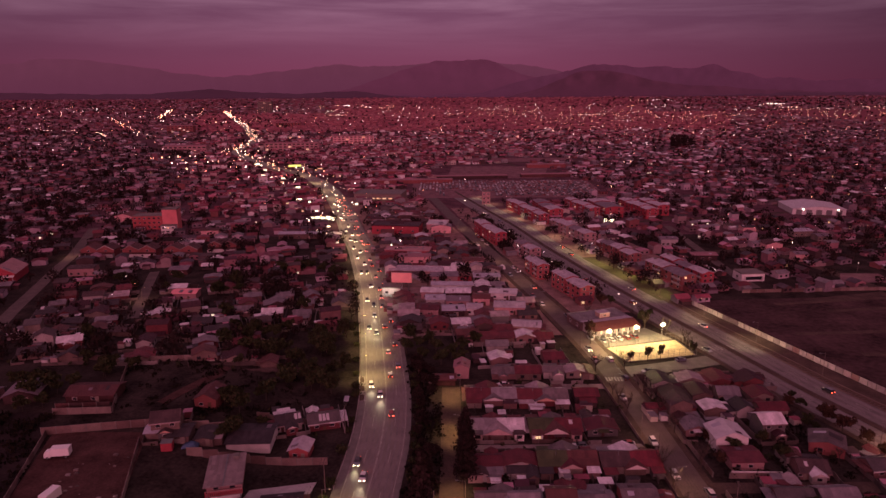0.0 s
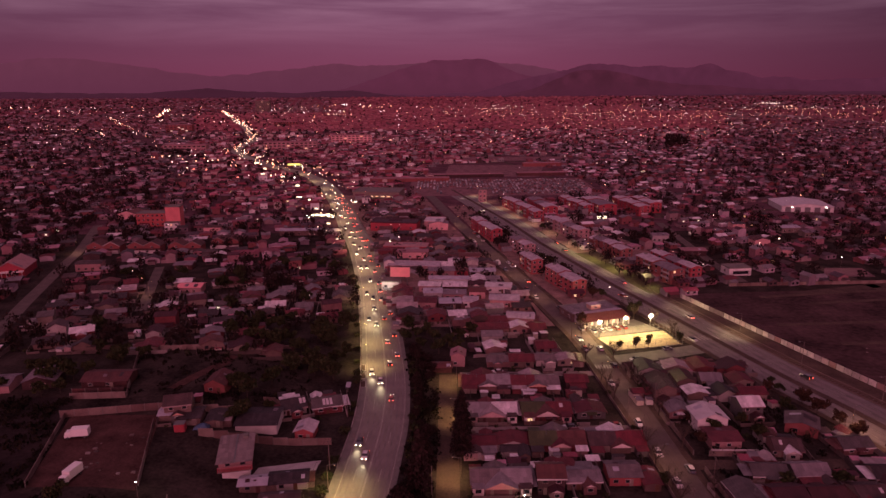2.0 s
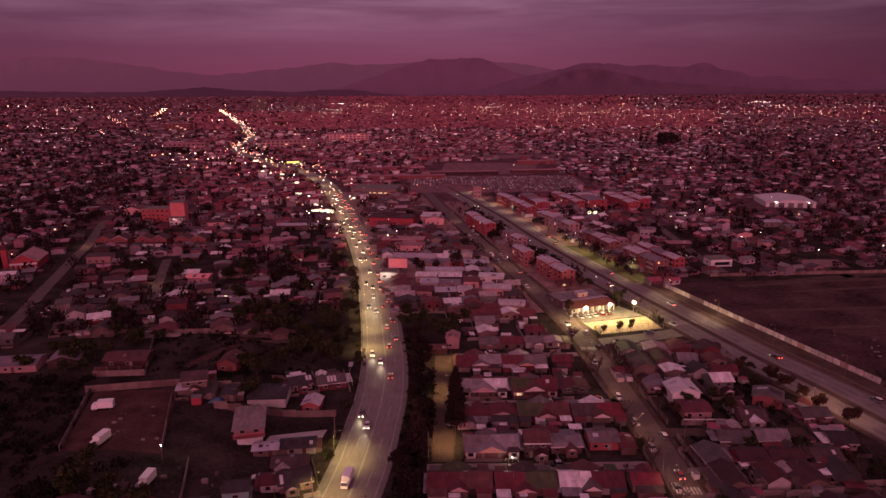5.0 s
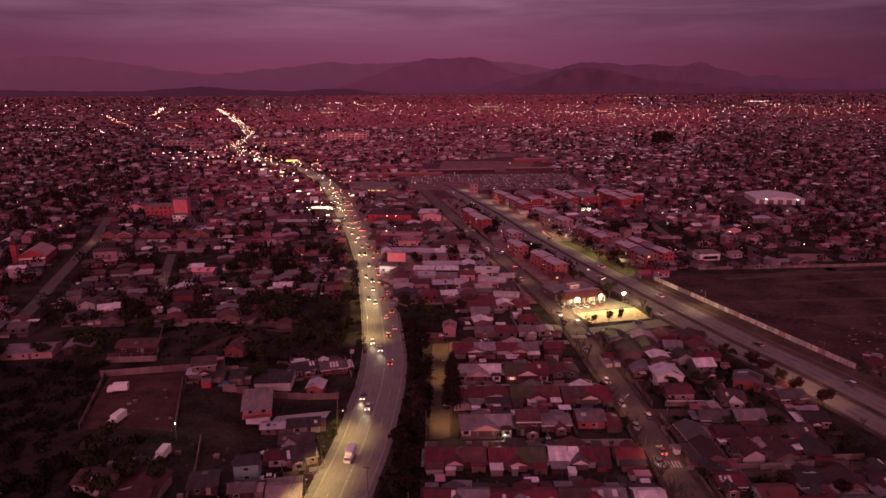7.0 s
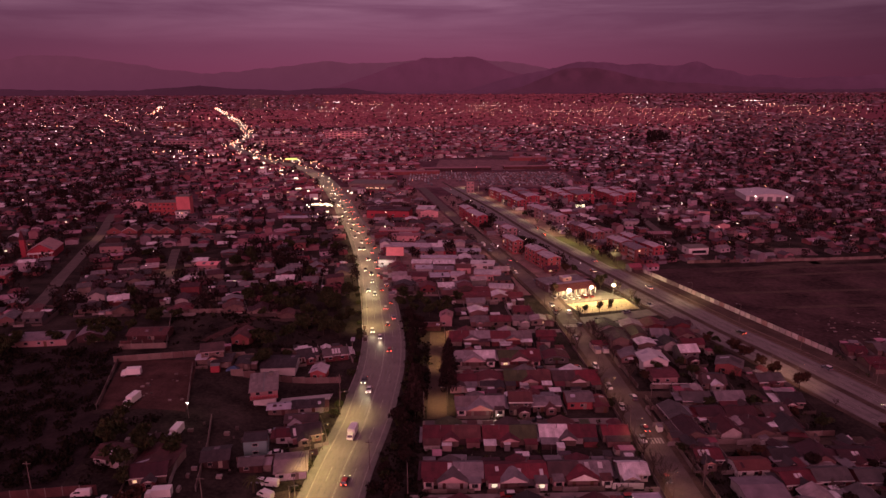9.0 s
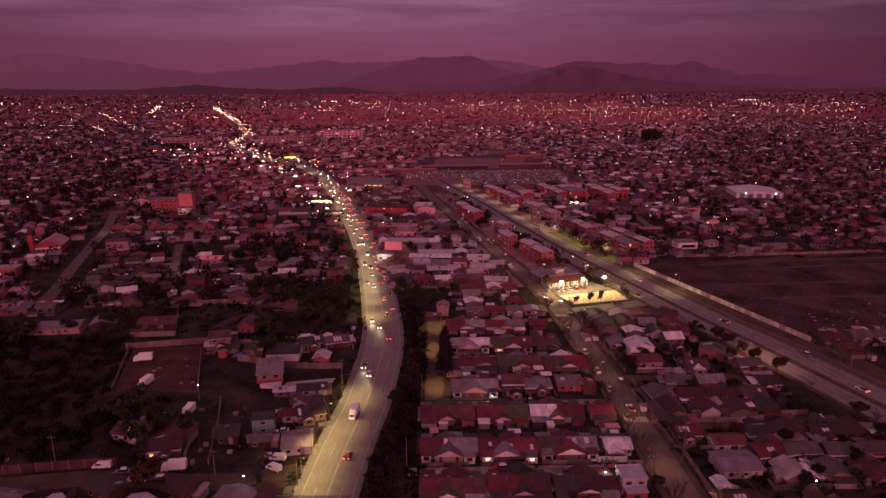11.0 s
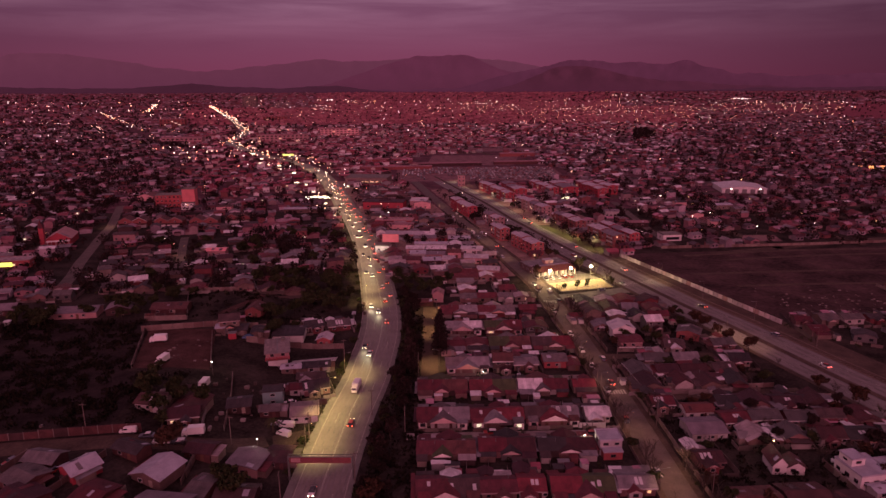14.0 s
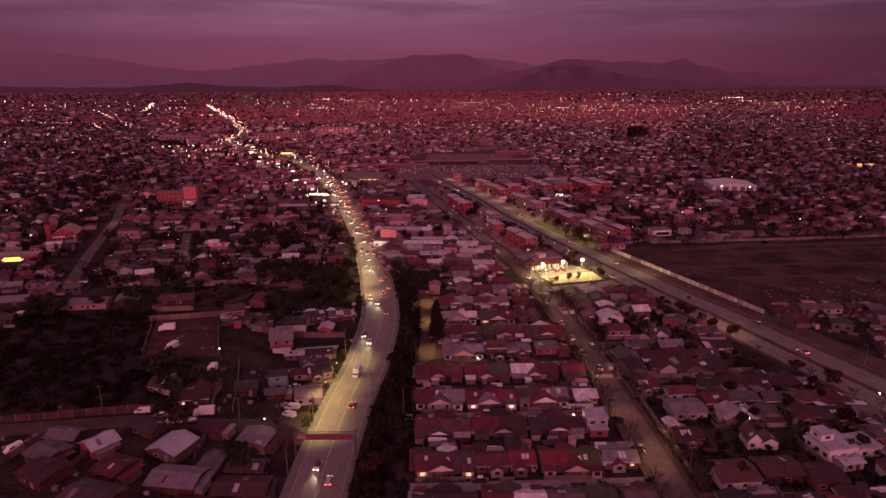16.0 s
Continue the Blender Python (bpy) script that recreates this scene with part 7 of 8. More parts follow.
def gable_shed(name, label, cat, m, w, d, h, rise, wall, roof, axis="y", door=True, win=0):
    ob = thing(name, label, cat, "", m)
    R = random.Random(int(w * 31 + d * 17 + m.translation.x * 7 + m.translation.y * 3))
    half, run = (d / 2, w) if axis == "x" else (w / 2, d)
    for _ in range(R.choice((1, 2, 3))):  # odd sheets laid over the roof
        a, s = R.uniform(-run / 2, run / 2 - 1.5), R.choice((-1, 1))
        lo, hi = R.uniform(0.55, 0.95), R.uniform(0.05, 0.4)
        za, zb = h + rise * (1 - lo) + 0.17, h + rise * (1 - hi) + 0.17
        b = a + R.uniform(0.8, 1.8)
        g = Geo()
        if axis == "x":
            g.slope(a, s * half * lo, b, s * half * hi, za, zb, 0.03)
        else:
            p, q = s * half * lo, s * half * hi
            g.add([(p, a, za), (p, b, za), (q, b, zb), (q, a, zb), (p, a, za + 0.03), (p, b, za + 0.03), (q, b, zb + 0.03), (q, a, zb + 0.03)], [(3, 2, 1, 0), (4, 5, 6, 7), (0, 1, 5, 4), (1, 2, 6, 5), (2, 3, 7, 6), (3, 0, 4, 7)])
        part("roof_sheet", g, M[R.choice(("sheet_dull", "roof_dark", "roof_lilac", "roof_mix"))], ob, "odd replaced roof sheet")
    if R.random() < 0.7 and name in ("shed", "warehouse", "barn", "workshop"):
        s, lw = R.choice((-1, 1)), R.uniform(1.6, 2.8)
        x0, x1 = sorted((s * w / 2, s * (w / 2 + lw)))
        lean = part("lean_to", Geo().box(x0, -d * 0.4, -0.5, x1, d * R.uniform(0.1, 0.4), 1.8), M["fence"], ob)
        part("lean_to_roof", Geo().slope(x0 - 0.1, -d * 0.45, x1 + 0.2, d * 0.42, 1.85, 2.1), M["roof_mix"], lean)
    part("wall", Geo().body(w, d, h + 0.6, rise, 0, 0, -0.6, axis), M[wall], ob)
    part("roof", Geo().gable(w, d, h, rise, axis=axis, over=0.5), M[roof], ob)
    if door:
        part("door", Geo().box(w * 0.12, -d / 2 - 0.07, 0, w * 0.12 + 1.1, -d / 2, 2.1), M["door"], ob)
    for k in range(win):
        window(ob, -w / 2 + w * (k + 0.5) / (win + 0.6), -d / 2, 0.9, min(1.4, w / (win + 1) * 0.7), 1.1)
    return ob


gable_shed("hut", "orange-red hut with a pale gable beside a fence", "hut", at(-41.6, 170.5, -4), 5.6, 6.0, 3.0, 1.1, "wall_orange", "sheet_roof", win=1)
gable_shed("shed", "dark shed with a long white front wall", "shed", at(-57, 175, 2), 12.5, 11, 2.8, 0.8, "wall_white", "roof_slate", "x", False)
gable_shed("house", "long dark house beside the dusty street", "house", at(-102.4, 74.2, -12), 9, 6, 2.8, 1.2, "wall_rust", "roof_dark", "x", True, 2)
gable_shed("barn", "barn with a pale sheet roof and red gable", "barn", at(-91, 70, -38), 7.2, 7.6, 2.6, 1.6, "wall_red", "sheet_dull", win=0)
gable_shed("warehouse", "wide warehouse with a folded grey sheet roof", "warehouse", at(-71.5, 71.5, -22), 9.5, 9.5, 2.8, 1.5, "fence", "sheet_dull", win=1)
gable_shed("warehouse", "low warehouse with a grey mauve roof", "warehouse", at(-65.5, 57.5, -10), 13, 9, 2.6, 1.2, "wall_rust", "roof_lilac", "x")
gable_shed("warehouse", "low warehouse with a dark red roof", "warehouse", at(-48.5, 56.5, -3), 14, 8.5, 2.6, 0.8, "wall_rust", "roof_brown", "x")
gable_shed("workshop", "workshop with a pink lit front", "workshop", at(-50.5, 80.5, -12), 9.5, 9, 2.8, 1.0, "wall_pink", "roof_lilac", win=2)
for x, y, t, w, d, lb in ((-41.5, 135.5, 6, 11, 6, "long shed with a dull roof beside the road"), 
                         (-61, 112, 10, 8, 8, "low house with a brown roof"), (-50.8, 110.6, 6, 7, 5, "low dark shed before the blue house"), (-80.5, 115.5, 2, 6, 4, "low lean shed behind the houses"),
                         (-103, 66, -30, 8, 8, "low house with a dark roof"), (-99, 57, -30, 9, 9, "low house with a brown roof"), (-82, 59, -24, 7, 8, "shed with a dull roof"), (-58.5, 67, -14, 5, 9, "narrow shed with a dull roof"), (-49.5, 66, -4, 9, 6, "low flat shed with a grey roof"),
                         (-82, 80, -24, 8, 5, "shed with a pale sheet beside the wall"), (-57, 46, -8, 12, 8, "low hall with a dark roof"), (-82, 47, -20, 12, 8, "low hall with a dark roof"), (-42, 84, -4, 6, 8, "shed beside the road"), (-64, 84, -12, 7, 6, "shed beside the street")):
    gable_shed("shed", lb, "shed", at(x, y, t), w * (1.12 if y < 90 else 0.9), d * (1.05 if y < 90 else 0.9), 2.5, 1.0, "wall_rust", "roof_dark", "x", True, 1)
gable_shed("shed", "small shed with a striped pale sheet roof", "shed", at(-50.2, 142.8, 6), 7, 4.2, 2.4, 0.6, "fence", "sheet_dull", "x", True, 1)
gable_shed("shed", "long shed with a dull roof and pale gable", "shed", at(-41.2, 145, 8), 10, 5.5, 2.5, 1.0, "wall_pale", "roof_slate", "x", True, 1)
gable_shed("shed", "workshop shed with a dark roof and pale front", "shed", at(-42.5, 127.2, 8), 10, 5.5, 2.6, 0.9, "wall_pale", "roof_dark", "x", True, 2)
gable_shed("shed", "workshop shed with a dull roof and pale front", "shed", at(-39.6, 110.2, 9), 8.5, 9.5, 2.6, 1.0, "wall_white", "workshop_roof", "x", True, 2)
gable_shed("shed", "narrow grey shed beside the white house", "shed", at(48.3, 87, 0), 3.4, 7, 2.3, 0.4, "fence", "roof_mix", "y", True, 0)
for x, y in GAPS:
    gable_shed("garage", "narrow garage shed at the end of the row", "garage", at(x, y, 0), 4.4, 7.5, 2.3, 0.5, "fence", "roof_mix", "y", True, 0)
block("house", "pale blue two-storey house with a small window", "house", at(-51.6, 118.8, 8), 6.6, 5, 5.0, "wall_blue", "roof_mix", 2, 1, 1, 0.2, 0, 3)
gable_shed("house", "white two-level house with a pale gabled roof", "house", at(83.5, 174.5, 2), 9.5, 8, 4.6, 1.8, "wall_white", "sheet", "y", False, 2)
gable_shed("porch_house", "low annex with a dark maroon roof", "house", at(84, 165, 2), 9, 8, 2.8, 0.8, "wall_pink", "roof_red", "x", False, 2)
gable_shed("house", "house with a maroon roof and pink side wall", "house", at(112, 172, -28), 9, 8, 3.2, 1.2, "wall_brown", "roof_red", "y", True, 1)
block("house", "white flat-roofed house with a long plain front", "house", at(119.6, 69.8, 9), 9.5, 9.5, 4.2, "wall_white", "sheet_dull", 1, 3, 3, 0.3, 0.1, 4)
block("house_annex", "low white annex with a flat grey roof", "house", at(129, 71, 9), 8, 8, 3.0, "wall_white", "sheet_dull", 1, 2, 1, 0.3, 0, 6)
block("roof_room", "small white roof room of the flat house", "building", pose(117.4, 71.6, 4.4, 0, 0, 9), 4.2, 4.6, 2.0, "wall_white", "sheet_dull", 1, 1, 1, 0.15, 0, 9)
gable_shed("porch_house", "low white porch with a pale sheet roof", "house", at(120.4, 62.6, 9), 6.5, 3.6, 2.4, 0.5, "wall_pale", "sheet_dull", "x", True, 1)
gable_shed("house", "white house with a brown roof and bay", "house", at(131, 56.5, -8), 9, 8, 3.0, 1.5, "wall_white", "roof_brown", "y", False, 2)
for x, y, w, d, wl, rf, lb in ((85, 58.4, 11, 10, "wall_white", "roof_red", "low house with a white front and maroon roof"), (98, 60, 11, 9, "wall_rust", "roof_brown", "low house with a dull brown roof"), (109, 56.5, 9, 9, "wall_brown", "roof_east", "low house with a dark roof"), (86, 95, 11, 9.5, "wall_pale", "roof_lilac", "wide low house with a grey lilac roof"), (88.5, 106.5, 9, 6, "wall_white", "roof_plain_red", "low house with a red roof and white front")):
    gable_shed("house", lb, "house", at(x, y, 2), w, d, 2.7, 1.0, wl, rf, "x", True, 2)
gable_shed("house", "white house with two steep gables", "house", at(98.6, 76, -6), 4.0, 7, 3.2, 2.2, "wall_white", "roof_brown", "y", False, 1)
gable_shed("house", "pale house with a steep gable", "house", at(102.9, 74.6, -6), 4.6, 5, 2.6, 1.4, "wall_white", "roof_brown", "y", False, 1)
gable_shed("house", "orange-red house with a maroon roof", "house", at(49.4, 147, 0), 8.5, 7.5, 2.9, 1.2, "wall_orange", "roof_red", "x", True, 2)
block("house", "white two-storey house with an orange-red front", "house", at(54, 87, 2), 6.5, 6, 4.6, "wall_pale", "sheet_dull", 2, 2, 1, 0.4, 0, 7)
block("house_annex", "low orange-red annex before the white house", "house", at(54, 82.6, 2), 5.5, 2.6, 2.4, "wall_orange", "sheet_dull", 1, 1, 0, 0.2, 0, 8)
gable_shed("house", "tall narrow pink house beside the path", "house", at(6.6, 223, -4), 5.2, 6, 4.6, 1.2, "wall_pink", "roof_pinkish", "y", False, 1)
gable_shed("shed", "low shed with a red sheet roof ending the path", "shed", at(0.2, 217, 0), 7.5, 5, 2.2, 0.5, "wall_rust", "roof_plain_red", "x", False, 0)
garage_house = block("house", "flat white house with a wide dark opening", "house", at(166, 342, 6), 13, 9, 4.2, "wall_white", "concrete", 1, 0, 1, 0.3, 0, 5)
part("opening", Geo().box(-4.6, -4.6, 0.9, 4.8, -4.46, 3.0), M["glass"], garage_house, "dark glazed opening")
part("opening_frame", Geo().box(-5.0, -5.4, 3.0, 5.2, -4.5, 3.25).box(-5.0, -5.4, 0, -4.7, -4.5, 3.0).box(4.9, -5.4, 0, 5.2, -4.5, 3.0), M["wall_white"], garage_house, "white projecting frame")

for x, y, t, w, d, h, roof, wall in ((4.4, 327, -2, 21, 6, 3.2, "sheet_dull", "wall_white"), (-5.5, 315, -4, 11, 8, 3.6, "roof_mix", "wall_pink"), (7.5, 315.5, -2, 12, 9, 3.2, "roof_red", "wall_rust"), (-4, 304, 0, 9, 8, 3.4, "sheet_dull", "wall_pale"), (7, 303, -3, 11, 8, 3.0, "roof_lilac", "wall_pink"), (18.5, 304.5, -4, 8, 8, 3.6, "roof_plain_red", "facade_rose"), (-7, 290, -6, 10, 9, 3.4, "roof_red", "wall_pink"), (4.5, 289.5, 2, 10, 8, 3.0, "sheet_dull", "wall_rust"), (14.5, 291, -5, 7, 8, 3.2, "sheet_roof", "wall_white"), (30, 313, -8, 13, 8, 3.4, "sheet", "wall_white"), (31, 292, -6, 14, 9, 3.6, "sheet_roof", "facade_rose"), (36, 268, -10, 12, 8, 3.2, "sheet_roof", "wall_pink")):
    gable_shed("workshop", "low workshop with a weathered sheet roof", "workshop", at(x, y, t), w, d, h, 0.8, wall, roof, "x", True, 2)

def twin_house(x, y, turn, w, d, h, wall, roof, label):
    """Two houses side by side, each with a gable to the street, pale verge boards and a low porch."""
    ob = thing("twin_house", label, "house", "twin houses", at(x, y, turn))
    for s in (-1, 1):
        cx, hw = s * w / 4, w / 2 - 0.3
        part("wall", Geo().body(hw, d, h, hw * 0.26, cx, 0, 0, "y"), M["wall_brown"], ob)
        part("roof", Geo().gable(hw, d, h + 0.03, hw * 0.26, cx, 0, 0, "y", 0.5), M[roof], ob)
        k, g = hw * 0.26 / (hw / 2), Geo()
        for q in (-1, 1):  # verge boards
            a, b = cx + q * (hw / 2 + 0.5), cx
            za, zb = h - k * 0.5 + 0.2, h + hw * 0.26 + 0.2
            f = -d / 2 - 0.56
            g.add([(a, f, za - 0.35), (b, f, zb - 0.35), (b, f, zb + 0.1), (a, f, za + 0.1), (a, f + 0.1, za - 0.35), (b, f + 0.1, zb - 0.35), (b, f + 0.1, zb + 0.1), (a, f + 0.1, za + 0.1)], [(0, 1, 2, 3), (7, 6, 5, 4), (0, 4, 5, 1), (3, 2, 6, 7), (0, 3, 7, 4), (1, 5, 6, 2)])
        part("verge_board", g, M["frame"], ob, "pale verge boards")
        part("porch", Geo().box(cx - hw / 2, -d / 2 - 2.4, 0, cx + hw / 2, -d / 2, 2.3), M[wall], ob)
        part("porch_roof", Geo().slope(cx - hw / 2 - 0.2, -d / 2 - 2.7, cx + hw / 2 + 0.2, -d / 2, 2.3, 2.75), M[roof], ob)
        window(ob, cx - hw * 0.22, -d / 2 - 2.4, 0.8, 1.5, 1.2, "-y", plain=True)
        window(ob, cx, -d / 2, h - 1.4, 1.5, 1.2, "-y", plain=True)


for x, y, wl, lb in ((-216, 400.5, "wall_pale", "pair of gabled houses with pale verge boards"), (-190, 400.5, "wall_white", "pair of gabled houses with white porches"), (-164, 400.5, "wall_pale", "pair of gabled houses with pale verge boards"), (-142, 412.5, "wall_white", "pair of white-fronted gabled houses")):
    twin_house(x, y, 1, 21 if y < 405 else 18, 9, 4.6, wl, "roof_brown", lb)
for name, lb, x, y, t, w, d, h, wl, rf, ax in (
        ("hall", "grey flat-roofed hall among the workshops", 0.4, 343.5, 0, 14.5, 9, 3.4, "wall_pink", "roof_lilac", "x"), ("shop", "small red shop between two halls", 11.2, 343, 0, 8, 7, 3.2, "wall_red", "roof_plain_red", "x"),
        ("shop", "low shop with a pale sheet roof", 23.3, 341.5, 2, 14, 7, 3.2, "wall_pale", "sheet_dull", "x"), ("hall", "long hall with a faded pink roof", -17.3, 381, 2, 19, 8, 4.2, "facade_rose", "roof_pinkish", "x"),
        ("shop", "narrow roadside shop with a pale side", -29.8, 357.5, 0, 6, 9, 5.0, "wall_white", "roof_lilac", "y"), ("house", "orange-walled house with a maroon roof", 17.5, 373, 0, 12, 8, 3.6, "facade_rose", "roof_plain_red", "x"),
        ("shop", "boxy shop with a lilac roof and pale front", -1.5, 461, 0, 14, 9, 5.0, "facade_rose", "roof_lilac", "y"), ("hall", "long hall with a pale sheet roof beside the road", -97.5, 446, 2, 33, 8, 3.6, "fence", "sheet_dull", "x"),
        ("shop", "low shop with a pale roof beside the road", -77, 445, 0, 12, 8, 3.4, "wall_pale", "sheet", "x"), ("hall", "long hall with a dusty pink roof", 157, 384, 0, 15, 8, 3.4, "wall_rust", "roof_pinkish", "x"),
        ("house", "pink gabled house in the eastern quarter", 209.3, 406, 4, 10.5, 8, 4.4, "facade_rose", "roof_brown", "y"), ("shop", "pink boxy house in the eastern quarter", 213.2, 380, 0, 7.4, 7, 4.6, "facade_rose", "roof_lilac", "x"),
        ("workshop", "pale-fronted workshop with an open bay", 216, 455, 0, 9, 8, 4.6, "facade_rose", "roof_slate", "x"), ("house", "white-walled house with a grey roof", 148, 420.5, 0, 11, 8, 4.6, "wall_pale", "roof_lilac", "x"),
        ("hall", "open hall with a pale sheet roof", 248.4, 446, 6, 13.5, 9, 3.8, "fence", "sheet_dull", "x"), ("hall", "dark hall beside the lane", 256, 432, 6, 10, 8, 3.4, "fence", "roof_lilac", "x"),
        ("house", "house with a bright pink roof", -129.6, 314.5, 2, 12, 8, 3.4, "wall_pink", "panel_pink", "x"), ("house", "long house with a pale upper front", -204.4, 358, 6, 14, 8, 4.4, "wall_pink", "roof_red", "x"),
        ("house", "house with a rose front", -165, 454.5, 4, 12, 8, 4.4, "facade_rose", "roof_brown", "x"), ("house", "house with a grey sheet roof", -150, 359.5, 4, 10, 8, 3.0, "wall_rust", "roof_lilac", "x")):
    gable_shed(name, lb, name, at(x, y, t), w, d, h, 0.7 if ax == "x" else 1.4, wl, rf, ax, True, 3 if w > 9 else 1)

# tower block and its red wings
block("office_tower", "plain salmon tower with a narrow stair window", "building", at(-198.3, 470, 4), 10.5, 9, 16.5, "salmon", "concrete", 1, 0, 0, 0.5, 0, 6)
block("entrance_hall", "white entrance hall before the tower", "building", at(-198, 463, 4), 10, 5, 5.5, "wall_white", "concrete", 2, 3, 0, 0.4, 0.1, 27)
block("office_wing", "red brick wing with long window rows", "building", at(-217.5, 480, 4), 24, 11, 10, "salmon_dull", "concrete", 3, 7, 2, 0.4, 0.05, 7)
gable_shed("hall", "low red hall with a pale gable beside the offices", "hall", at(-248, 508, -8), 16, 14, 4.6, 2.2, "facade_rose", "roof_plain_red", "y", True, 0)


def church():
    ob = gable_shed("church", "red church hall with a vaulted pink roof", "church", at(-244, 352, 14), 15, 20, 4.6, 4.2, "wall_red", "wall_pink", "y", True, 0)
    part("tower", Geo().box(-11.2, -9, -0.5, -8.4, -6.2, 12), M["wall_red"], ob)
    part("spire", Geo().add([(-11.5, -9.3, 12), (-8.1, -9.3, 12), (-8.1, -5.9, 12), (-11.5, -5.9, 12), (-9.8, -7.6, 18)], [(0, 1, 4), (1, 2, 4), (2, 3, 4), (3, 0, 4), (3, 2, 1, 0)]), M["roof_red"], ob)
    for k in range(6):
        x = -6.4 + 12.8 * k / 5
        part("pillar", Geo().tube((x, -11.2, 0), (x, -11.2, 3.0), 0.2, 0.2, 6), M["wall_white"], ob)
    part("porch_roof", Geo().slope(-7.2, -11.8, 7.2, -9.9, 3.0, 3.6), M["wall_white"], ob)


church()
gable_shed("house", "pinkish low house with one lit window", "house", at(-135.5, 195, 10), 10, 10, 2.8, 1.8, "wall_rust", "roof_lilac", "y", True, 1)
gable_shed("house", "low dull red house behind a garden wall", "house", at(-113, 195, 2), 15, 9, 2.6, 1.3, "wall_rust", "roof_brown", "x", True, 2)
gable_shed("house", "small red house with a steep brown roof", "house", at(-75.5, 194, -4), 7, 9, 3.2, 1.8, "wall_brown", "roof_brown", "y", True, 1)
gable_shed("hall", "long low hall with a row of lit windows", "hall", at(-154, 190.5, 6), 22, 9, 2.8, 1.2, "wall_pink", "roof_lilac", "x", True, 4)
gable_shed("house", "low house with a grey hipped roof", "house", at(-187, 195, 10), 12, 9, 2.8, 1.6, "wall_rust", "roof_lilac", "x", True, 2)
gable_shed("house", "brown-roofed house with a pale front wall", "house", at(-74.6, 106.2, -4), 10, 11, 2.7, 1.7, "fence", "roof_brown", "y", True, 1)
gable_shed("house", "small house with a pale front and hipped brown roof", "house", at(-86.5, 107, -14), 8, 7.5, 2.6, 1.5, "wall_pale", "roof_brown", "x", True, 2)
block("market_hall", "low shop with glowing yellow front beside the street", "shop", at(-240, 288, 8), 24, 9, 4.5, "wall_orange", "roof_mix", 1, 7, 1, 0.4, 0.5, 9)


def hangar():
    ob = thing("hangar", "long white industrial hall with a sheet roof", "hall", "", at(304, 533, -9))
    part("wall", Geo().body(40, 34, 4.8, 2.2, 0, 0, -0.3, "y"), M["wall_white"], ob)
    part("roof", Geo().gable(40, 34, 4.6, 2.2, axis="y", over=0.8, thick=0.25), M["sheet"], ob)
    for k in range(5):
        x = -15 + 7.5 * k
        part("gate", Geo().box(x - 2.2, -17.15, 0, x + 2.2, -17.0, 4.0), M["metal"], ob)
    for x, y in ((-12, -17.4), (14, -17.4)):
        part("wall_lamp", Geo().ball((x, y, 4.2), 0.5), M["lamp_white"], ob, "bright white wall lamp")


hangar()

# far slabs that stand out above the roofs
# the rose slab's pale wall colour stands in for lamplight; no lamp there
for x, y, w, d, h, wall, lb in ((-558, 1420, 54, 18, 17, "wall_brown", "wide dull red slab building far off"), (-156, 1160, 70, 16, 14, "facade_rose", "long rose apartment slab with lamplight in its wall colour"), (-240, 1055, 84, 16, 12, "wall_pink", "long pink apartment slab far off"),
                            (-405, 1045, 66, 20, 9, "wall_pink", "low pink hall far off"), (-35, 700, 90, 10, 3.6, "wall_brown", "long low brown depot"), (-380, 1640, 60, 16, 10, "wall_brown", "dull red slab building far off"), (-640, 2420, 50, 30, 40, "fence", "dark tower block on the skyline"), (30, 730, 84, 9, 3.4, "wall_rust", "long low depot beside the car park"), (118, 742, 60, 9, 3.4, "wall_rust", "long low depot beside the car park"), (-50, 772, 70, 10, 3.8, "wall_brown", "long low brown depot"), (130, 826, 50, 11, 4.2, "wall_brown", "dull red depot hall far off")):
    slab = block("slab_building", lb, "building", at(x, y, 4), w, d, h, wall, "roof_pinkish", 1, 0, 0, 0.6 if h > 7 else 0.2, 0.12, int(x) % 97)
    if h < 7:
        continue
    g, fl, cols, Q = Geo(), max(1, int(h / 3.2)), max(4, int(w / 7)), random.Random(int(x) + 900)
    for f in range(fl):
        for k in range(cols):
            a, b = -w / 2 + w * (k + 0.2) / cols, h * (f + 0.35) / fl
            g.box(a, -d / 2 - 0.12, b, a + w / cols * 0.6, -d / 2, b + h / fl * 0.42, 1 if h > 8 and Q.random() < 0.08 else 0)
    part("window_row", g, [M["glass"], M["window_lit"]], slab)

# shops along the main road
block("supermarket", "flat supermarket with a long lit window front", "shop", at(-58, 604, -8), 44, 26, 6, "fence", "concrete", 1, 0, 0, 0.5, 0, 11)
block("warehouse", "red-walled warehouse with a flat roof", "warehouse", at(-33, 462, -8), 34, 16, 6, "wall_red", "roof_mix", 1, 4, 0, 0.5, 0, 12)
block("shop", "white boxy shop with a pink front", "shop", at(-4, 466, -8), 14, 14, 6, "wall_pink", "sheet", 1, 2, 0, 0.5, 0, 13)
block("shop", "long low shop with a grey roof", "shop", at(-15, 352, -6), 30, 10, 4, "wall_pink", "sheet_roof", 1, 6, 0, 0.3, 0.1, 14)
block("shop", "long low shop with a pink roof", "shop", at(-22, 397, -6), 28, 10, 4, "wall_red", "wall_pink", 1, 6, 0, 0.3, 0.1, 15)
block("kiosk", "small tiered pink kiosk tower", "building", at(38, 574, 0), 7, 7, 11, "wall_pink", "concrete", 3, 2, 1, 0.5, 0, 16)


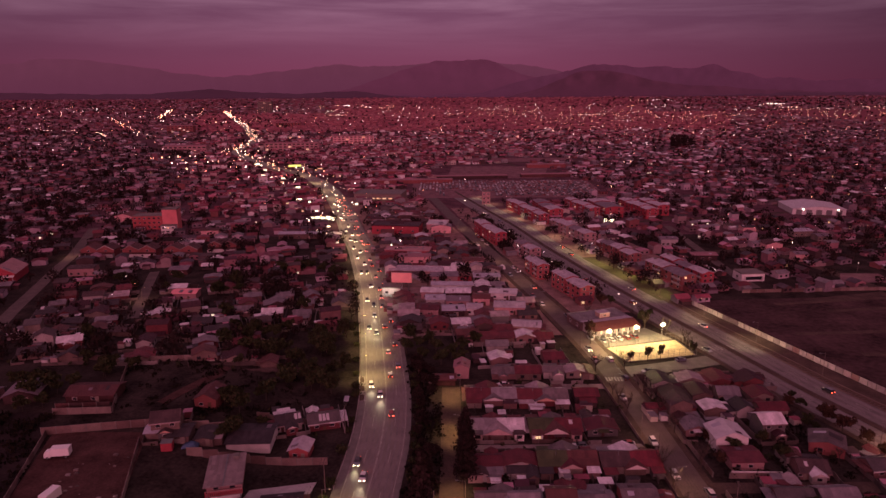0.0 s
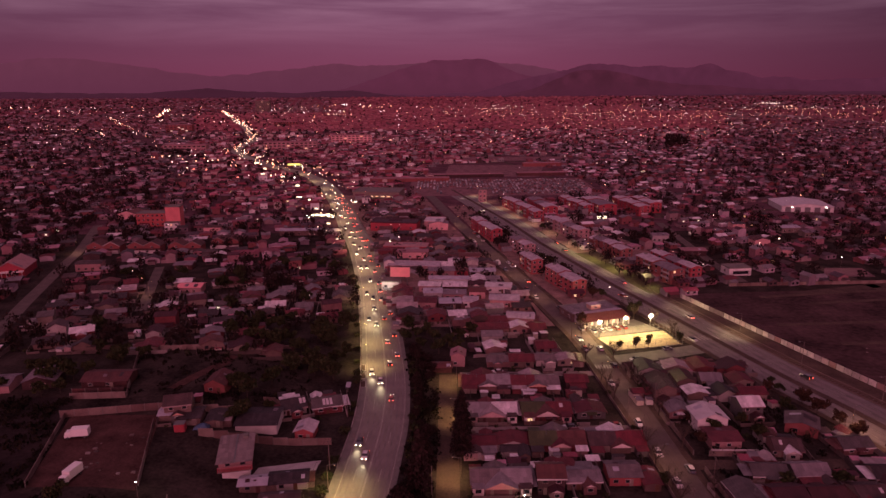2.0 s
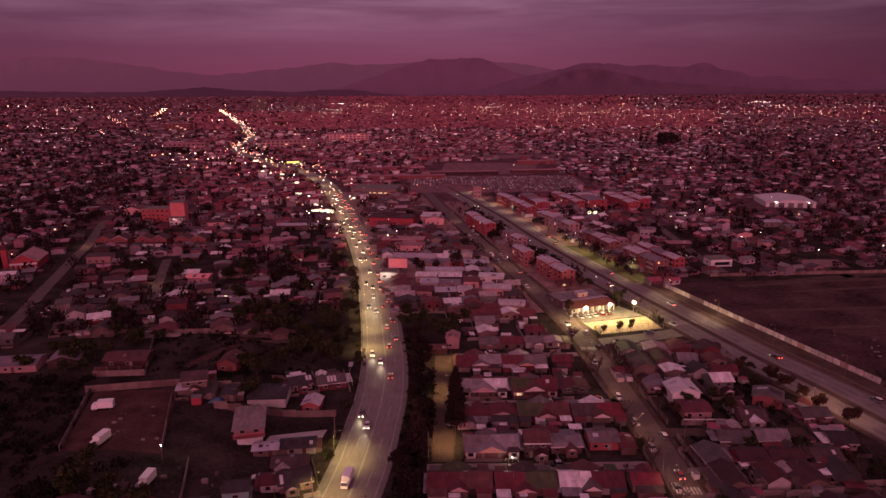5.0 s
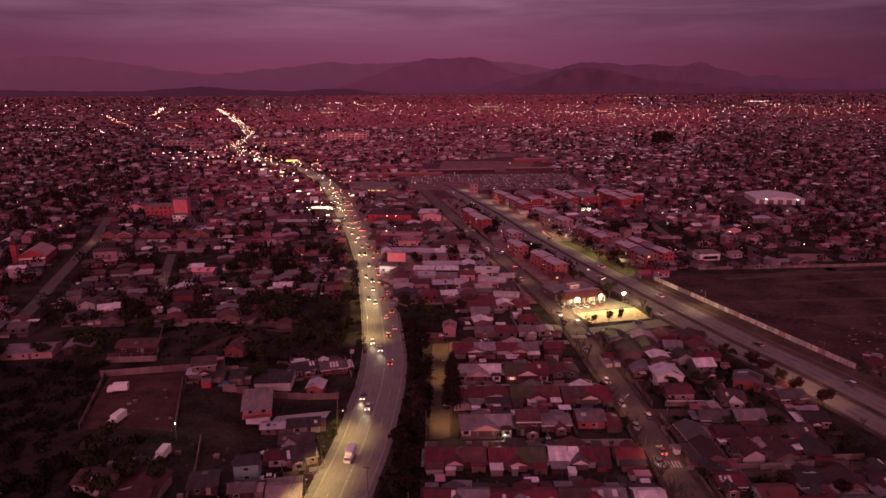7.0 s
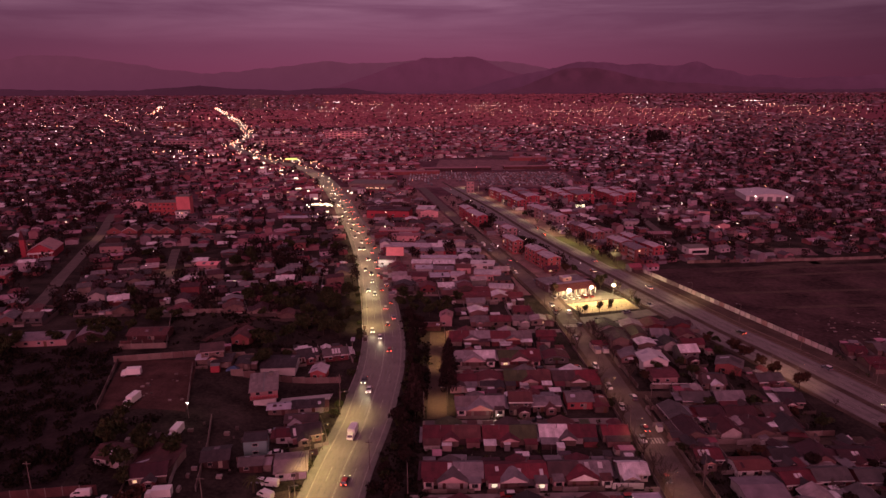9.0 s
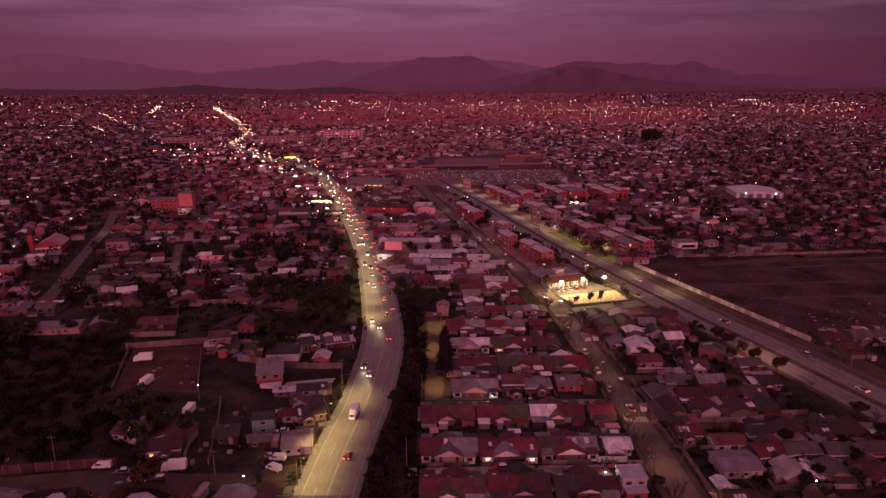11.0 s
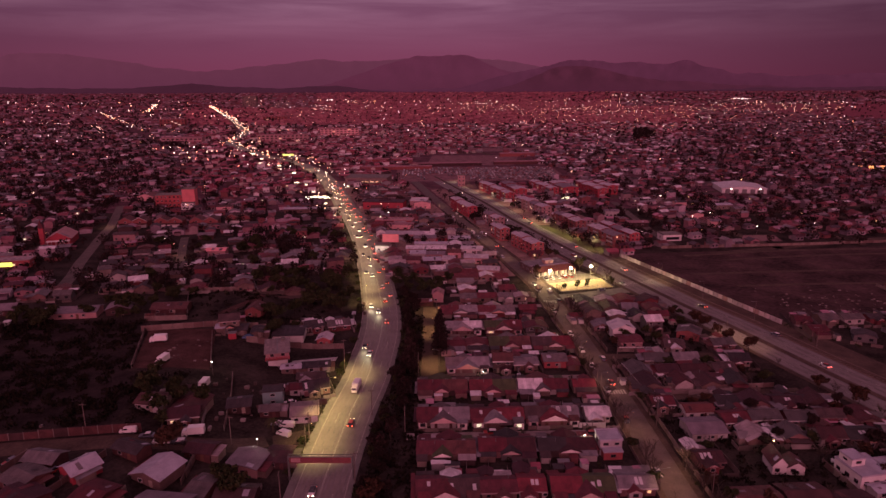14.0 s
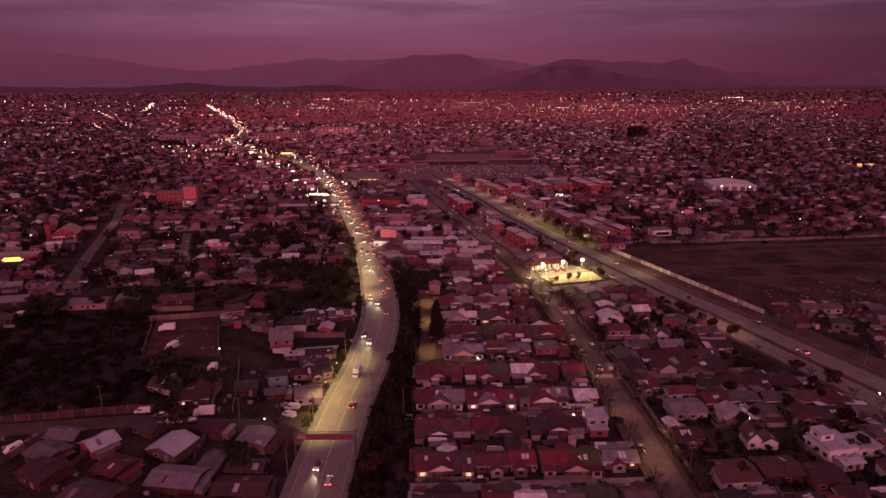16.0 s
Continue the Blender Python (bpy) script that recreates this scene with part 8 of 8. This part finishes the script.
def lit_fronts():
    def front(x, y, t, w, h, z, m, lb):
        ob = thing("shop_sign", lb, "sign", "lit shop signs", at(x, y, t))
        part("panel", Geo().box(-w / 2, -0.1, z, w / 2, 0.1, z + h), M[m], ob)
        part("frame", Geo().box(-w / 2 - 0.12, 0.1, z - 0.12, w / 2 + 0.12, 0.25, z + h + 0.12), M["metal"], ob)
        for s in (-1, 1):
            part("leg", Geo().tube((s * w * 0.4, 0.3, -0.2), (s * w * 0.4, 0.3, z + 0.1), 0.12, 0.12, 6), M["metal"], ob)

    for k in range(5):
        front(-103 + 4.2 * k, 505.6, 2, 3.4, 1.5, 1.0 + 0.4 * (k % 2), "shop_glow", "glowing bay of a fuel station shop")
    [front(-75 + 5.4 * k, 592.4 - 0.76 * k, -8, 3.6, 1.0, 1.8, "window_lit", "row of lit supermarket windows") for k in range(7)]
    front(-182, 806, 10, 15, 2.0, 5.0, "yellow_sign", "glowing yellow station canopy edge")
    front(-241, 283, 8, 9, 2.4, 1.0, "yellow_sign", "glowing yellow shop front")
    front(-112, 560, 0, 4, 1.0, 2.5, "shop_glow", "small glowing shop sign")
    front(-130, 585, 0, 5, 1.0, 2.5, "shop_glow", "white glowing shop sign")
    for x, y, w, h, m in ((-84, 470, 5, 1.0, "shop_glow"), (-88, 496, 4, 1.2, "shop_glow"), (-104, 530, 6, 1.0, "shop_glow"), (-118, 572, 5, 1.2, "shop_glow"), (-122, 540, 4, 1.0, "window_lit"), (-136, 566, 5, 1.0, "window_lit"), (-140, 600, 7, 1.2, "shop_glow"), (-150, 620, 5, 1.2, "window_lit"),
                          (-146, 655, 9, 1.5, "shop_glow"), (-170, 690, 8, 1.5, "window_lit"), (-176, 720, 10, 1.4, "shop_glow"), (-205, 745, 9, 1.4, "shop_glow"), (-215, 790, 12, 1.6, "shop_glow"), (-70, 420, 4, 1.0, "window_lit"), (-34, 412, 4, 1.0, "shop_glow"), (-75, 560, 5, 1.2, "shop_glow"), (-240, 850, 12, 1.8, "shop_glow"), (-150, 800, 12, 1.6, "window_lit"), (-90, 640, 9, 1.4, "window_lit")):
        front(x, y, 0, w * 0.45, h * 0.9, 2.2, m, "small glowing shop sign over the street")
    front(126, 489, 0, 7, 2.2, 1.0, "shop_glow", "bright lit shop front under the flats")
    for k in range(3):
        front(512 + 13 * k, 668, 0, 6, 4, 0.4, "orange_arch", "arched entrance lit in orange")


lit_fronts()


def billboard():
    ob = thing("billboard", "faded red billboard on a frame above a white shop", "billboard", "", at(-21.5, 322, -6))
    part("panel", Geo().box(-5.2, -0.15, 5.2, 5.2, 0.15, 10.4), M["panel_pink"], ob)
    part("frame", Geo().box(-5.4, 0.15, 5.0, 5.4, 0.35, 10.6), M["metal"], ob)
    for x in (-3.6, 3.6):
        part("post", Geo().tube((x, 0.5, -0.3), (x, 0.5, 9.5), 0.22, 0.2, 7), M["metal"], ob)
    block("shop", "small shop with a bright white lit wall", "shop", at(-26, 319, -6), 9, 8, 4.4, "wall_white", "concrete", 1, 2, 1, 0.3, 0, 21)
    d = bpy.data.lights.new("shop_lamp", "POINT")
    d.energy, d.color, d.shadow_soft_size = 650, (1.0, 0.92, 0.7), 0.4
    new("shop_lamp", d).matrix_world = pose(-28, 312, 4.6)


billboard()


def gantry():
    ob = thing("sign_gantry", "red sign gantry spanning the main road", "gantry", "", pose(-28.3, 74.6, 0, 0, 0, -2))
    for x in (-9.4, 8.2):
        for y in (-0.5, 0.5):
            part("post", Geo().tube((x, y, -0.2), (x, y, 7.4), 0.16, 0.14, 7), M["metal"], ob)
    part("beam", Geo().box(-9.6, -0.7, 7.3, 8.4, -0.5, 7.55).box(-9.6, 0.5, 7.3, 8.4, 0.7, 7.55), M["metal"], ob, "dark steel beams")
    part("panel", Geo().box(-9.0, -0.62, 5.5, 7.8, -0.5, 7.25), M["panel_sign"], ob, "faded red advertising panel")
    part("panel_mark", Geo().box(-8.6, -0.66, 5.8, -6.0, -0.622, 7.0), M["wall_pink"], ob, "pale square on the panel")
    part("rung", Geo().box(-9.4, -0.5, 6.5, -9.2, 0.5, 6.6).box(8.1, -0.5, 6.5, 8.3, 0.5, 6.6), M["metal"], ob)


M["panel_sign"] = mat("faded_dark_red_panel", [(0.17, 0.05, 0.055)], 0.6, 1.0, 0.3)
gantry()


# ---- lit corner with sports pitch ----
def corner():
    g = Geo().add([(70.8, 234.2, 0.12), (99.2, 240.4, 0.12), (96.4, 255.4, 0.12), (66, 247.6, 0.12)], [(0, 1, 2, 3)])
    one("ground_pitch", g, M["pitch"], "pale sports pitch under floodlights", "pitch", kind="structure")
    apron = Geo().add([(65.2, 248.2, 0.07), (96, 256.6, 0.07), (88, 270, 0.07), (60.6, 258, 0.07)], [(0, 1, 2, 3)])
    one("ground_forecourt", apron, M["concrete"], "concrete forecourt before the shop", "forecourt", kind="structure")
    fence = thing("pitch_fence", "tall wire fence round the sports pitch", "fence")
    cs = [(70.6, 233.9), (99.6, 240.2), (96.7, 255.8), (65.7, 247.8)]
    for k in range(4):
        a, b = cs[k], cs[(k + 1) % 4]
        n = int(math.dist(a, b) / 2.4)
        for j in range(n):
            x, y = a[0] + (b[0] - a[0]) * j / n, a[1] + (b[1] - a[1]) * j / n
            part("post", Geo().tube((x, y, -0.1), (x, y, 3.4), 0.06, 0.06, 5), M["metal"], fence)
        for z in (0.15, 1.7, 3.4):
            part("rail", Geo().tube((*a, z), (*b, z), 0.04, 0.04, 4), M["metal"], fence)
        part("kerb", Geo().tube((*a, 0.1), (*b, 0.1), 0.16, 0.16, 4), M["concrete"], fence)
    # the shop with its arcade
    ob = thing("corner_shop", "long white arcaded shop with a red roof", "shop", "", pose(72.4, 265.6, 0, 0, 0, 18))
    part("wall", Geo().box(-11, -2.5, 0, 11, 6, 3.4), M["wall_pale"], ob)
    part("roof", Geo().slope(-11.6, -4.6, 11.6, 1.5, 3.0, 4.6, 0.16), M["roof_plain_red"], ob)
    part("back_roof", Geo().slope(-11.6, 7.0, 11.6, 1.5, 3.6, 4.6, 0.16), M["sheet_roof"], ob)
    for k in range(9):
        x = -11 + 22 * k / 8
        part("pillar", Geo().box(x - 0.22, -4.4, 0, x + 0.22, -4.0, 3.0), M["wall_white"], ob)
    for k in range(8):
        x = -11 + 22 * (k + 0.5) / 8
        window(ob, x, -2.5, 0.5, 1.7, 1.9, "-y", k in (1, 2, 5))
    block("store_hall", "low flat hall behind the corner shop", "hall", pose(68.8, 276.2, 0, 0, 0, 18), 24, 12, 3.6, "fence", "roof_mix", 1, 5, 2, 0.3, 0, 31)
    block("roof_room", "small grey roof room of the hall", "building", pose(70.5, 275, 3.7, 0, 0, 18), 5, 4, 2.0, "wall_pink", "sheet_roof", 1, 1, 0, 0.1, 0, 32)
    # floodlights
    for x, y, h in ((67.0, 248.6, 6.8), (78.8, 251.8, 7.2), (90.4, 254.6, 7.2)):
        fl = thing("floodlight", "bright warm floodlight on a tall mast", "floodlight", "floodlights", pose(x, y, 0))
        part("mast", Geo().tube((0, 0, -0.2), (0, 0, h), 0.12, 0.08, 7), M["metal"], fl)
        part("bracket", Geo().box(-0.7, -0.08, h - 0.1, 0.7, 0.08, h + 0.05), M["metal"], fl)
        # three oversized glowing balls give the shape of the lamp's glare
        for s in (-0.42, 0.0, 0.42):
            part("lamp_face", Geo().ball((s, -0.3, h + 0.3), 0.62 if s else 0.78), M["flood"], fl, "glaring floodlight face")
        d = bpy.data.lights.new("floodlight", "POINT")
        d.energy, d.color, d.shadow_soft_size = 12500, (1.0, 0.72, 0.32), 0.35
        s = new("floodlight_glow", d)
        s.parent = fl
        s.matrix_basis = pose(0, -0.6, h - 0.5)


M["pitch"] = mat("pale_pitch", [(0.36, 0.29, 0.18)], 0.9, 1.4, 0.55)
corner()


# ---- walls and fences ----
def panel_wall(name, a, b, h, label, material, step=3.2, th=0.18):
    """A wall of separate panels between posts, along the ground."""
    ob = thing(name, label, "wall")
    L = math.dist(a, b)
    n = max(1, int(L / step))
    turn = math.degrees(math.atan2(b[1] - a[1], b[0] - a[0]))
    pan = Geo().box(0.12, -th / 2, -0.5, L / n - 0.08, th / 2, h).box(-0.08, -th / 2 - 0.05, -0.5, 0.12, th / 2 + 0.05, h + 0.12, 1).mesh("panel", [material, M["concrete"]])
    for k in range(n):
        x, y = a[0] + (b[0] - a[0]) * k / n, a[1] + (b[1] - a[1]) * k / n
        o = new("panel", pan)
        o.parent = ob
        o.matrix_basis = pose(x, y, ground_z(x, y), 0, 0, turn)
    return ob


M["mural"] = mat("faded_mural_wall", [(0.54, 0.48, 0.47), (0.34, 0.21, 0.2), (0.6, 0.55, 0.53), (0.2, 0.15, 0.165), (0.5, 0.4, 0.4), (0.4, 0.34, 0.35)], 0.85, 1.5, 0.4)
panel_wall("boundary_wall", (117.2, 308.5), (159, 184.5), 2.2, "long whitewashed wall with faded murals", M["mural"], 3.2)
for a, b, h in (((-116.5, 170.5), (-84.5, 176), 2.4), ((-84.5, 176), (-66, 178.5), 2.2), ((-120, 182.5), (-102.5, 183.5), 2.2), ((-102.5, 184), (-115, 222), 2.0), ((-72, 163.5), (-33, 165), 2.3), ((-78, 137), (-86.5, 167), 1.9), ((-105.5, 135), (-115.5, 172), 1.7)):
    panel_wall("garden_wall", a, b, h, "weathered garden wall of concrete panels", M["fence"], 4.0)
for a, b, h in (((-128, 86), (-112, 88), 2.2), ((-112, 88), (-84, 91.4), 2.6), ((-170, 82), (-130, 85.6), 2.0), ((-121, 185.6), (-104.5, 186.8), 2.2)):
    panel_wall("garden_wall", a, b, h, "long dull red brick wall beside the street", M["wall_rust"], 4.0)
for a, b, h in (((-62, 97.5), (-65.5, 118), 1.9), ((-65.5, 118), (-69.2, 133.5), 1.9), ((-80.6, 119.5), (-82, 102.5), 1.8), ((-116, 223.5), (-84, 226), 2.2), ((-78, 226), (-52, 224), 2.0), ((-140, 228), (-118, 224), 2.0), ((-110, 245), (-64, 248), 1.9), ((-160, 262), (-122, 266), 1.9), ((77.5, 157.4), (91, 157), 1.7), ((78, 122.8), (124, 124.8), 1.8), ((61, 40), (61, 118), 1.1), ((60.9, 125), (59.7, 165), 1.1), ((59.6, 166), (56, 222), 1.1), ((74.8, 56), (74.6, 114), 1.6), ((74.4, 125), (73.4, 150), 1.6), ((73.2, 158), (69.6, 220), 1.6)):
    panel_wall("garden_wall", a, b, h, "weathered garden wall of concrete panels", M["fence"], 4.0)
for a, b, h in (((-80, 85), (-79, 76), 1.8), ((-81, 64.5), (-82, 48), 1.8), ((-66, 85.4), (-65, 69), 1.8), ((-60, 62), (-58, 46), 1.8), ((-33.5, 118), (-56, 113), 2.0), ((96, 125), (96, 150), 1.8), ((113, 77), (114, 62), 1.9), ((-34, 186), (-60, 190), 2.0), ((152, 318), (240, 322), 1.8), ((240, 322), (330, 330), 1.8)):
    panel_wall("garden_wall", a, b, h, "weathered garden wall of concrete panels", M["fence"], 4.0)
for a, b in (((-65.6, 87.0), (-64.8, 72.4)), ((-76.8, 63.6), (-79.7, 52.3)), ((-88.5, 78.5), (-95, 60)), ((-58.5, 62), (-57.5, 51)), ((-110, 79), (-116, 58))):
    panel_wall("garden_wall", a, b, 1.9, "weathered pale wall between two yards", M["fence"], 4.0)
panel_wall("white_wall", (48.2, 99.4), (56.8, 99.2), 1.8, "low white front wall of a corner house", M["wall_white"], 4.3)
panel_wall("white_wall", (78, 157.9), (92, 157.5), 1.9, "whitewashed wall beside the lane", M["wall_white"], 3.5)


def yard_clutter():
    """Backyard sheds, fences and scrap between the houses."""
    R = random.Random(71)
    g, f = Geo(), Geo()
    for p, x, y, turn in SINGLES:
        m = at(x, y, turn)
        for _ in range(R.choice((1, 2, 3))):
            a, b = R.uniform(-6.0, 3.5), R.choice((R.uniform(6.5, 8.2), R.uniform(4.6, 6.5)))
            w, d, h = R.uniform(1.6, 4.2), R.uniform(1.5, 3.0), R.uniform(1.6, 2.2)
            g.box(a, b, 0, a + w, b + d, h, 0, m)
            g.slope(a - 0.2, b - 0.2, a + w + 0.2, b + d + 0.2, h + 0.02, h + R.uniform(0.1, 0.5), 0.06, 1, m)
        for s in (-1, 1):
            if R.random() < 0.8:
                f.box(s * 5.75 - 0.05, -7.2, 0, s * 5.75 + 0.05, 9.0, R.uniform(1.4, 1.9), 0, m)
        if R.random() < 0.8:
            f.box(-5.7, -7.3, 0, -1.5, -7.2, 1.3, 0, m).box(1.5, -7.3, 0, 5.7, -7.2, 1.3, 0, m)
    one("backyard_sheds", g, [M["wall_far"], M["roof_far"]], "makeshift backyard sheds of board and sheet", "sheds", kind="stuff")
    one("yard_fences", f, M["fence_far"], "low board fences between the plots", "fences", kind="stuff")
    s = Geo()
    for _ in range(230):  # rubble in the eastern field and the yard
        if R.random() < 0.9:
            x, y = R.uniform(168, 290), R.gauss(212, 9)
        else:
            y = R.uniform(138, 166)
            x = -104 - (y - 135) * 0.23 + R.uniform(0, 24)
        k = R.uniform(0.15, 0.75)
        s.box(x, y, ground_z(x, y) - 0.1, x + k * 1.6, y + k, ground_z(x, y) + k * 0.6, 0)
    w = Geo()
    for p, x, y, turn in SINGLES:  # weeds and shrubs along the plots
        for _ in range(4):
            a, b = x + R.uniform(-9, 9), y + R.choice((-1, 1)) * R.uniform(5.5, 9)
            if not on_road(a, b, 0.5):
                k = R.uniform(0.5, 1.2)
                leaf_quads(w, R, (a, b, ground_z(a, b) + 0.8 * k), (1.2 * k, 1.2 * k, 0.9 * k), 16, 0.42)
    one("garden_weeds", w, M["leaf"], "dark weeds and shrubs along the plots", "weeds", kind="stuff")
    for _ in range(170):  # scrap lying about the western yards
        x, y = R.uniform(-122, -37), R.uniform(44, 130)
        if on_road(x, y, 0.5) or not free(x, y, -4):
            continue
        k, z = R.uniform(0.25, 0.9), ground_z(x, y)
        s.box(x, y, z - 0.1, x + k * R.uniform(0.8, 3), y + k * R.uniform(0.6, 2), z + k * R.uniform(0.4, 1.4))
    one("rubble", s, M["fence_far"], "scattered rubble and scrap on waste ground", "rubble", kind="stuff")


M["fence_far"] = mat("grey_board_fence", [(0.13, 0.095, 0.09), (0.18, 0.14, 0.13), (0.08, 0.06, 0.056), (0.24, 0.2, 0.195)], 0.9, 1.0, 0.3, 0, "island")
yard_clutter()


def west_yard():
    """Low dark sheds, a tarpaulin and a red container behind the truck yard."""
    gable_shed("shed", "low shed with striped pale roof sheets", "shed", at(-83, 171.5, 8), 6, 5, 2.2, 0.5, "fence", "sheet_dull", "x", False, 0)
    gable_shed("shed", "low dark shed beside the yard wall", "shed", at(-76.5, 171.5, 6), 6, 7, 2.4, 0.5, "fence", "roof_dark", "x", True, 0)
    gable_shed("shed", "low dark shed beside the yard wall", "shed", at(-69.5, 172.5, 4), 5, 7, 2.2, 0.5, "fence", "roof_dark", "y", True, 0)
    box = thing("container", "small red metal container", "container", "", at(-77.8, 164.8, 8))
    part("body", Geo().box(-1.5, -1.2, 0, 1.5, 1.2, 2.5), M["wall_red"], box)
    part("door", Geo().box(-1.2, -1.26, 0.1, 1.2, -1.2, 2.3), M["wall_red"], box)
    part("roof", Geo().box(-1.6, -1.3, 2.5, 1.6, 1.3, 2.6), M["metal"], box)
    tarp = thing("tarpaulin", "blue tarpaulin sagging over stacked goods", "tarpaulin", "", at(-72.5, 167.5, 5))
    n, v = 8, []
    for j in range(n + 1):
        for i in range(n + 1):
            a, b = i / n - 0.5, j / n - 0.5
            v.append((4.6 * a, 3.2 * b, 1.5 - 3.4 * max(abs(a), abs(b)) ** 2.5 * 2 + 0.16 * math.sin(9 * a + 4 * b)))
    part("sheet", Geo().add(v, [(j * (n + 1) + i, j * (n + 1) + i + 1, (j + 1) * (n + 1) + i + 1, (j + 1) * (n + 1) + i) for j in range(n) for i in range(n)]), M["tarp"], tarp)
    part("stack", Geo().box(-1.7, -1.1, 0, 1.7, 1.1, 0.9), M["fence"], tarp)


M["tarp"] = mat("blue_tarpaulin", [(0.05, 0.09, 0.16)], 0.5, 1.0, 0.3)
west_yard()


def rails():
    """Disused railway on the verge, and the rail fence along the main road."""
    ob = thing("railway_track", "rusty railway track on the bare verge", "railway")
    line = AVENUE[2:48]
    for off in (12.3, 13.8):
        part("rail", ribbon(Geo(), line, off - 0.05, off + 0.05, 0.24), M["rust_steel"], ob)
    g = Geo()
    for x, y, h in along(line, 1, 1.4):
        a, b = sideways(x, y, h, 13.05)
        g.box(-0.13, -1.2, 0, 0.13, 1.2, 0.14, 0, pose(a, b, 0, 0, 0, h))
    tagged(part("sleeper_bed", g, M["pole"], ob), kind="stuff")
    rf = thing("road_fence", "pale metal railing along the road edge", "fence")
    seg = [p for p in MAIN if 150 < p[1] < 300]
    for off in (-9.2,):
        for z in (0.55, 1.05):
            part("rail", ribbon(Geo(), seg, off - 0.04, off + 0.04, z + 0.08, z), M["frame"], rf)
    for x, y, h in along(seg, 0.5, 3.0):
        a, b = sideways(x, y, h, -9.2)
        part("post", Geo().box(a - 0.05, b - 0.05, 0, a + 0.05, b + 0.05, 1.15), M["frame"], rf)


M["rust_steel"] = mat("rusty_steel", [(0.12, 0.07, 0.05)], 0.6, 1.0, 0.3, metal=0.4)
rails()


def bus_bay():
    """Raised lay-by islands on the west edge of the main road."""
    for y in (206, 213, 220):
        k = min(range(len(MAIN)), key=lambda j: abs(MAIN[j][1] - y))
        h = math.degrees(math.atan2(MAIN[k + 1][1] - MAIN[k][1], MAIN[k + 1][0] - MAIN[k][0]))
        a, b = sideways(MAIN[k][0], y, h, -8.2)
        ob = thing("traffic_island", "low kerbed traffic island with a worn top", "traffic island", "traffic islands", pose(a, b, 0.06, 0, 0, h - 90))
        part("kerb", Geo().box(-1.1, -2.6, 0, 1.1, -2.35, 0.2).box(-1.1, 2.35, 0, 1.1, 2.6, 0.2).box(-1.1, -2.35, 0, -0.85, 2.35, 0.2).box(0.85, -2.35, 0, 1.1, 2.35, 0.2), M["slab"], ob)
        part("infill", Geo().box(-0.85, -2.35, 0, 0.85, 2.35, 0.15), M["dirt"], ob)
    # shelter beside the bay
    ob = thing("bus_shelter", "small bus shelter with a flat sheet roof", "bus shelter", "", pose(-32.6, 200, 0.05, 0, 0, 92))
    for x in (-1.8, 1.8):
        part("post", Geo().tube((x, 0.6, 0), (x, 0.6, 2.4), 0.05, 0.05, 6), M["metal"], ob)
    part("back_panel", Geo().box(-1.8, 0.62, 0.4, 1.8, 0.66, 2.2), M["glass"], ob)
    part("roof", Geo().slope(-2.0, -0.8, 2.0, 0.8, 2.4, 2.5, 0.08), M["sheet_dull"], ob)
    part("bench", Geo().box(-1.5, 0.1, 0.42, 1.5, 0.5, 0.5), M["pole"], ob)


bus_bay()


def cables():
    """Sagging cables between the utility poles along the streets."""
    def run(name, pts, z, label):
        ob = thing(name, label, "cable", "overhead cables")
        for off in (-0.8, 0.0, 0.8):
            path = []
            for (xa, ya), (xb, yb) in zip(pts, pts[1:]):
                n = 8
                za, zb = ground_z(xa, ya) + z, ground_z(xb, yb) + z
                for k in range(n + 1):
                    t = k / n
                    p = (xa + (xb - xa) * t + off, ya + (yb - ya) * t, za + (zb - za) * t - 1.0 * 4 * t * (1 - t))
                    path.append(p)
            v = [(a + 0.03 * math.cos(2.1 * j), b, c + 0.03 * math.sin(2.1 * j)) for a, b, c in path for j in range(3)]
            f = [(3 * k + j, 3 * k + (j + 1) % 3, 3 * k + 3 + (j + 1) % 3, 3 * k + 3 + j) for k in range(len(path) - 1) for j in range(3)]
            part("wire", Geo().add(v, f), M["tyre"], ob)

    run("power_line", [(-38, 64.5), (-35.6, 95), (-34.5, 112), (-31.5, 152), (-30.5, 182)], 9.15, "dark overhead cables beside the main road")
    run("power_line", [(73.6, 60), (73.2, 100), (72.4, 142), (70.6, 186)], 9.15, "dark overhead cables along the side street")
    run("power_line", [(62, 92), (61.4, 128), (60.4, 165)], 9.15, "dark overhead cables along the side street")


cables()
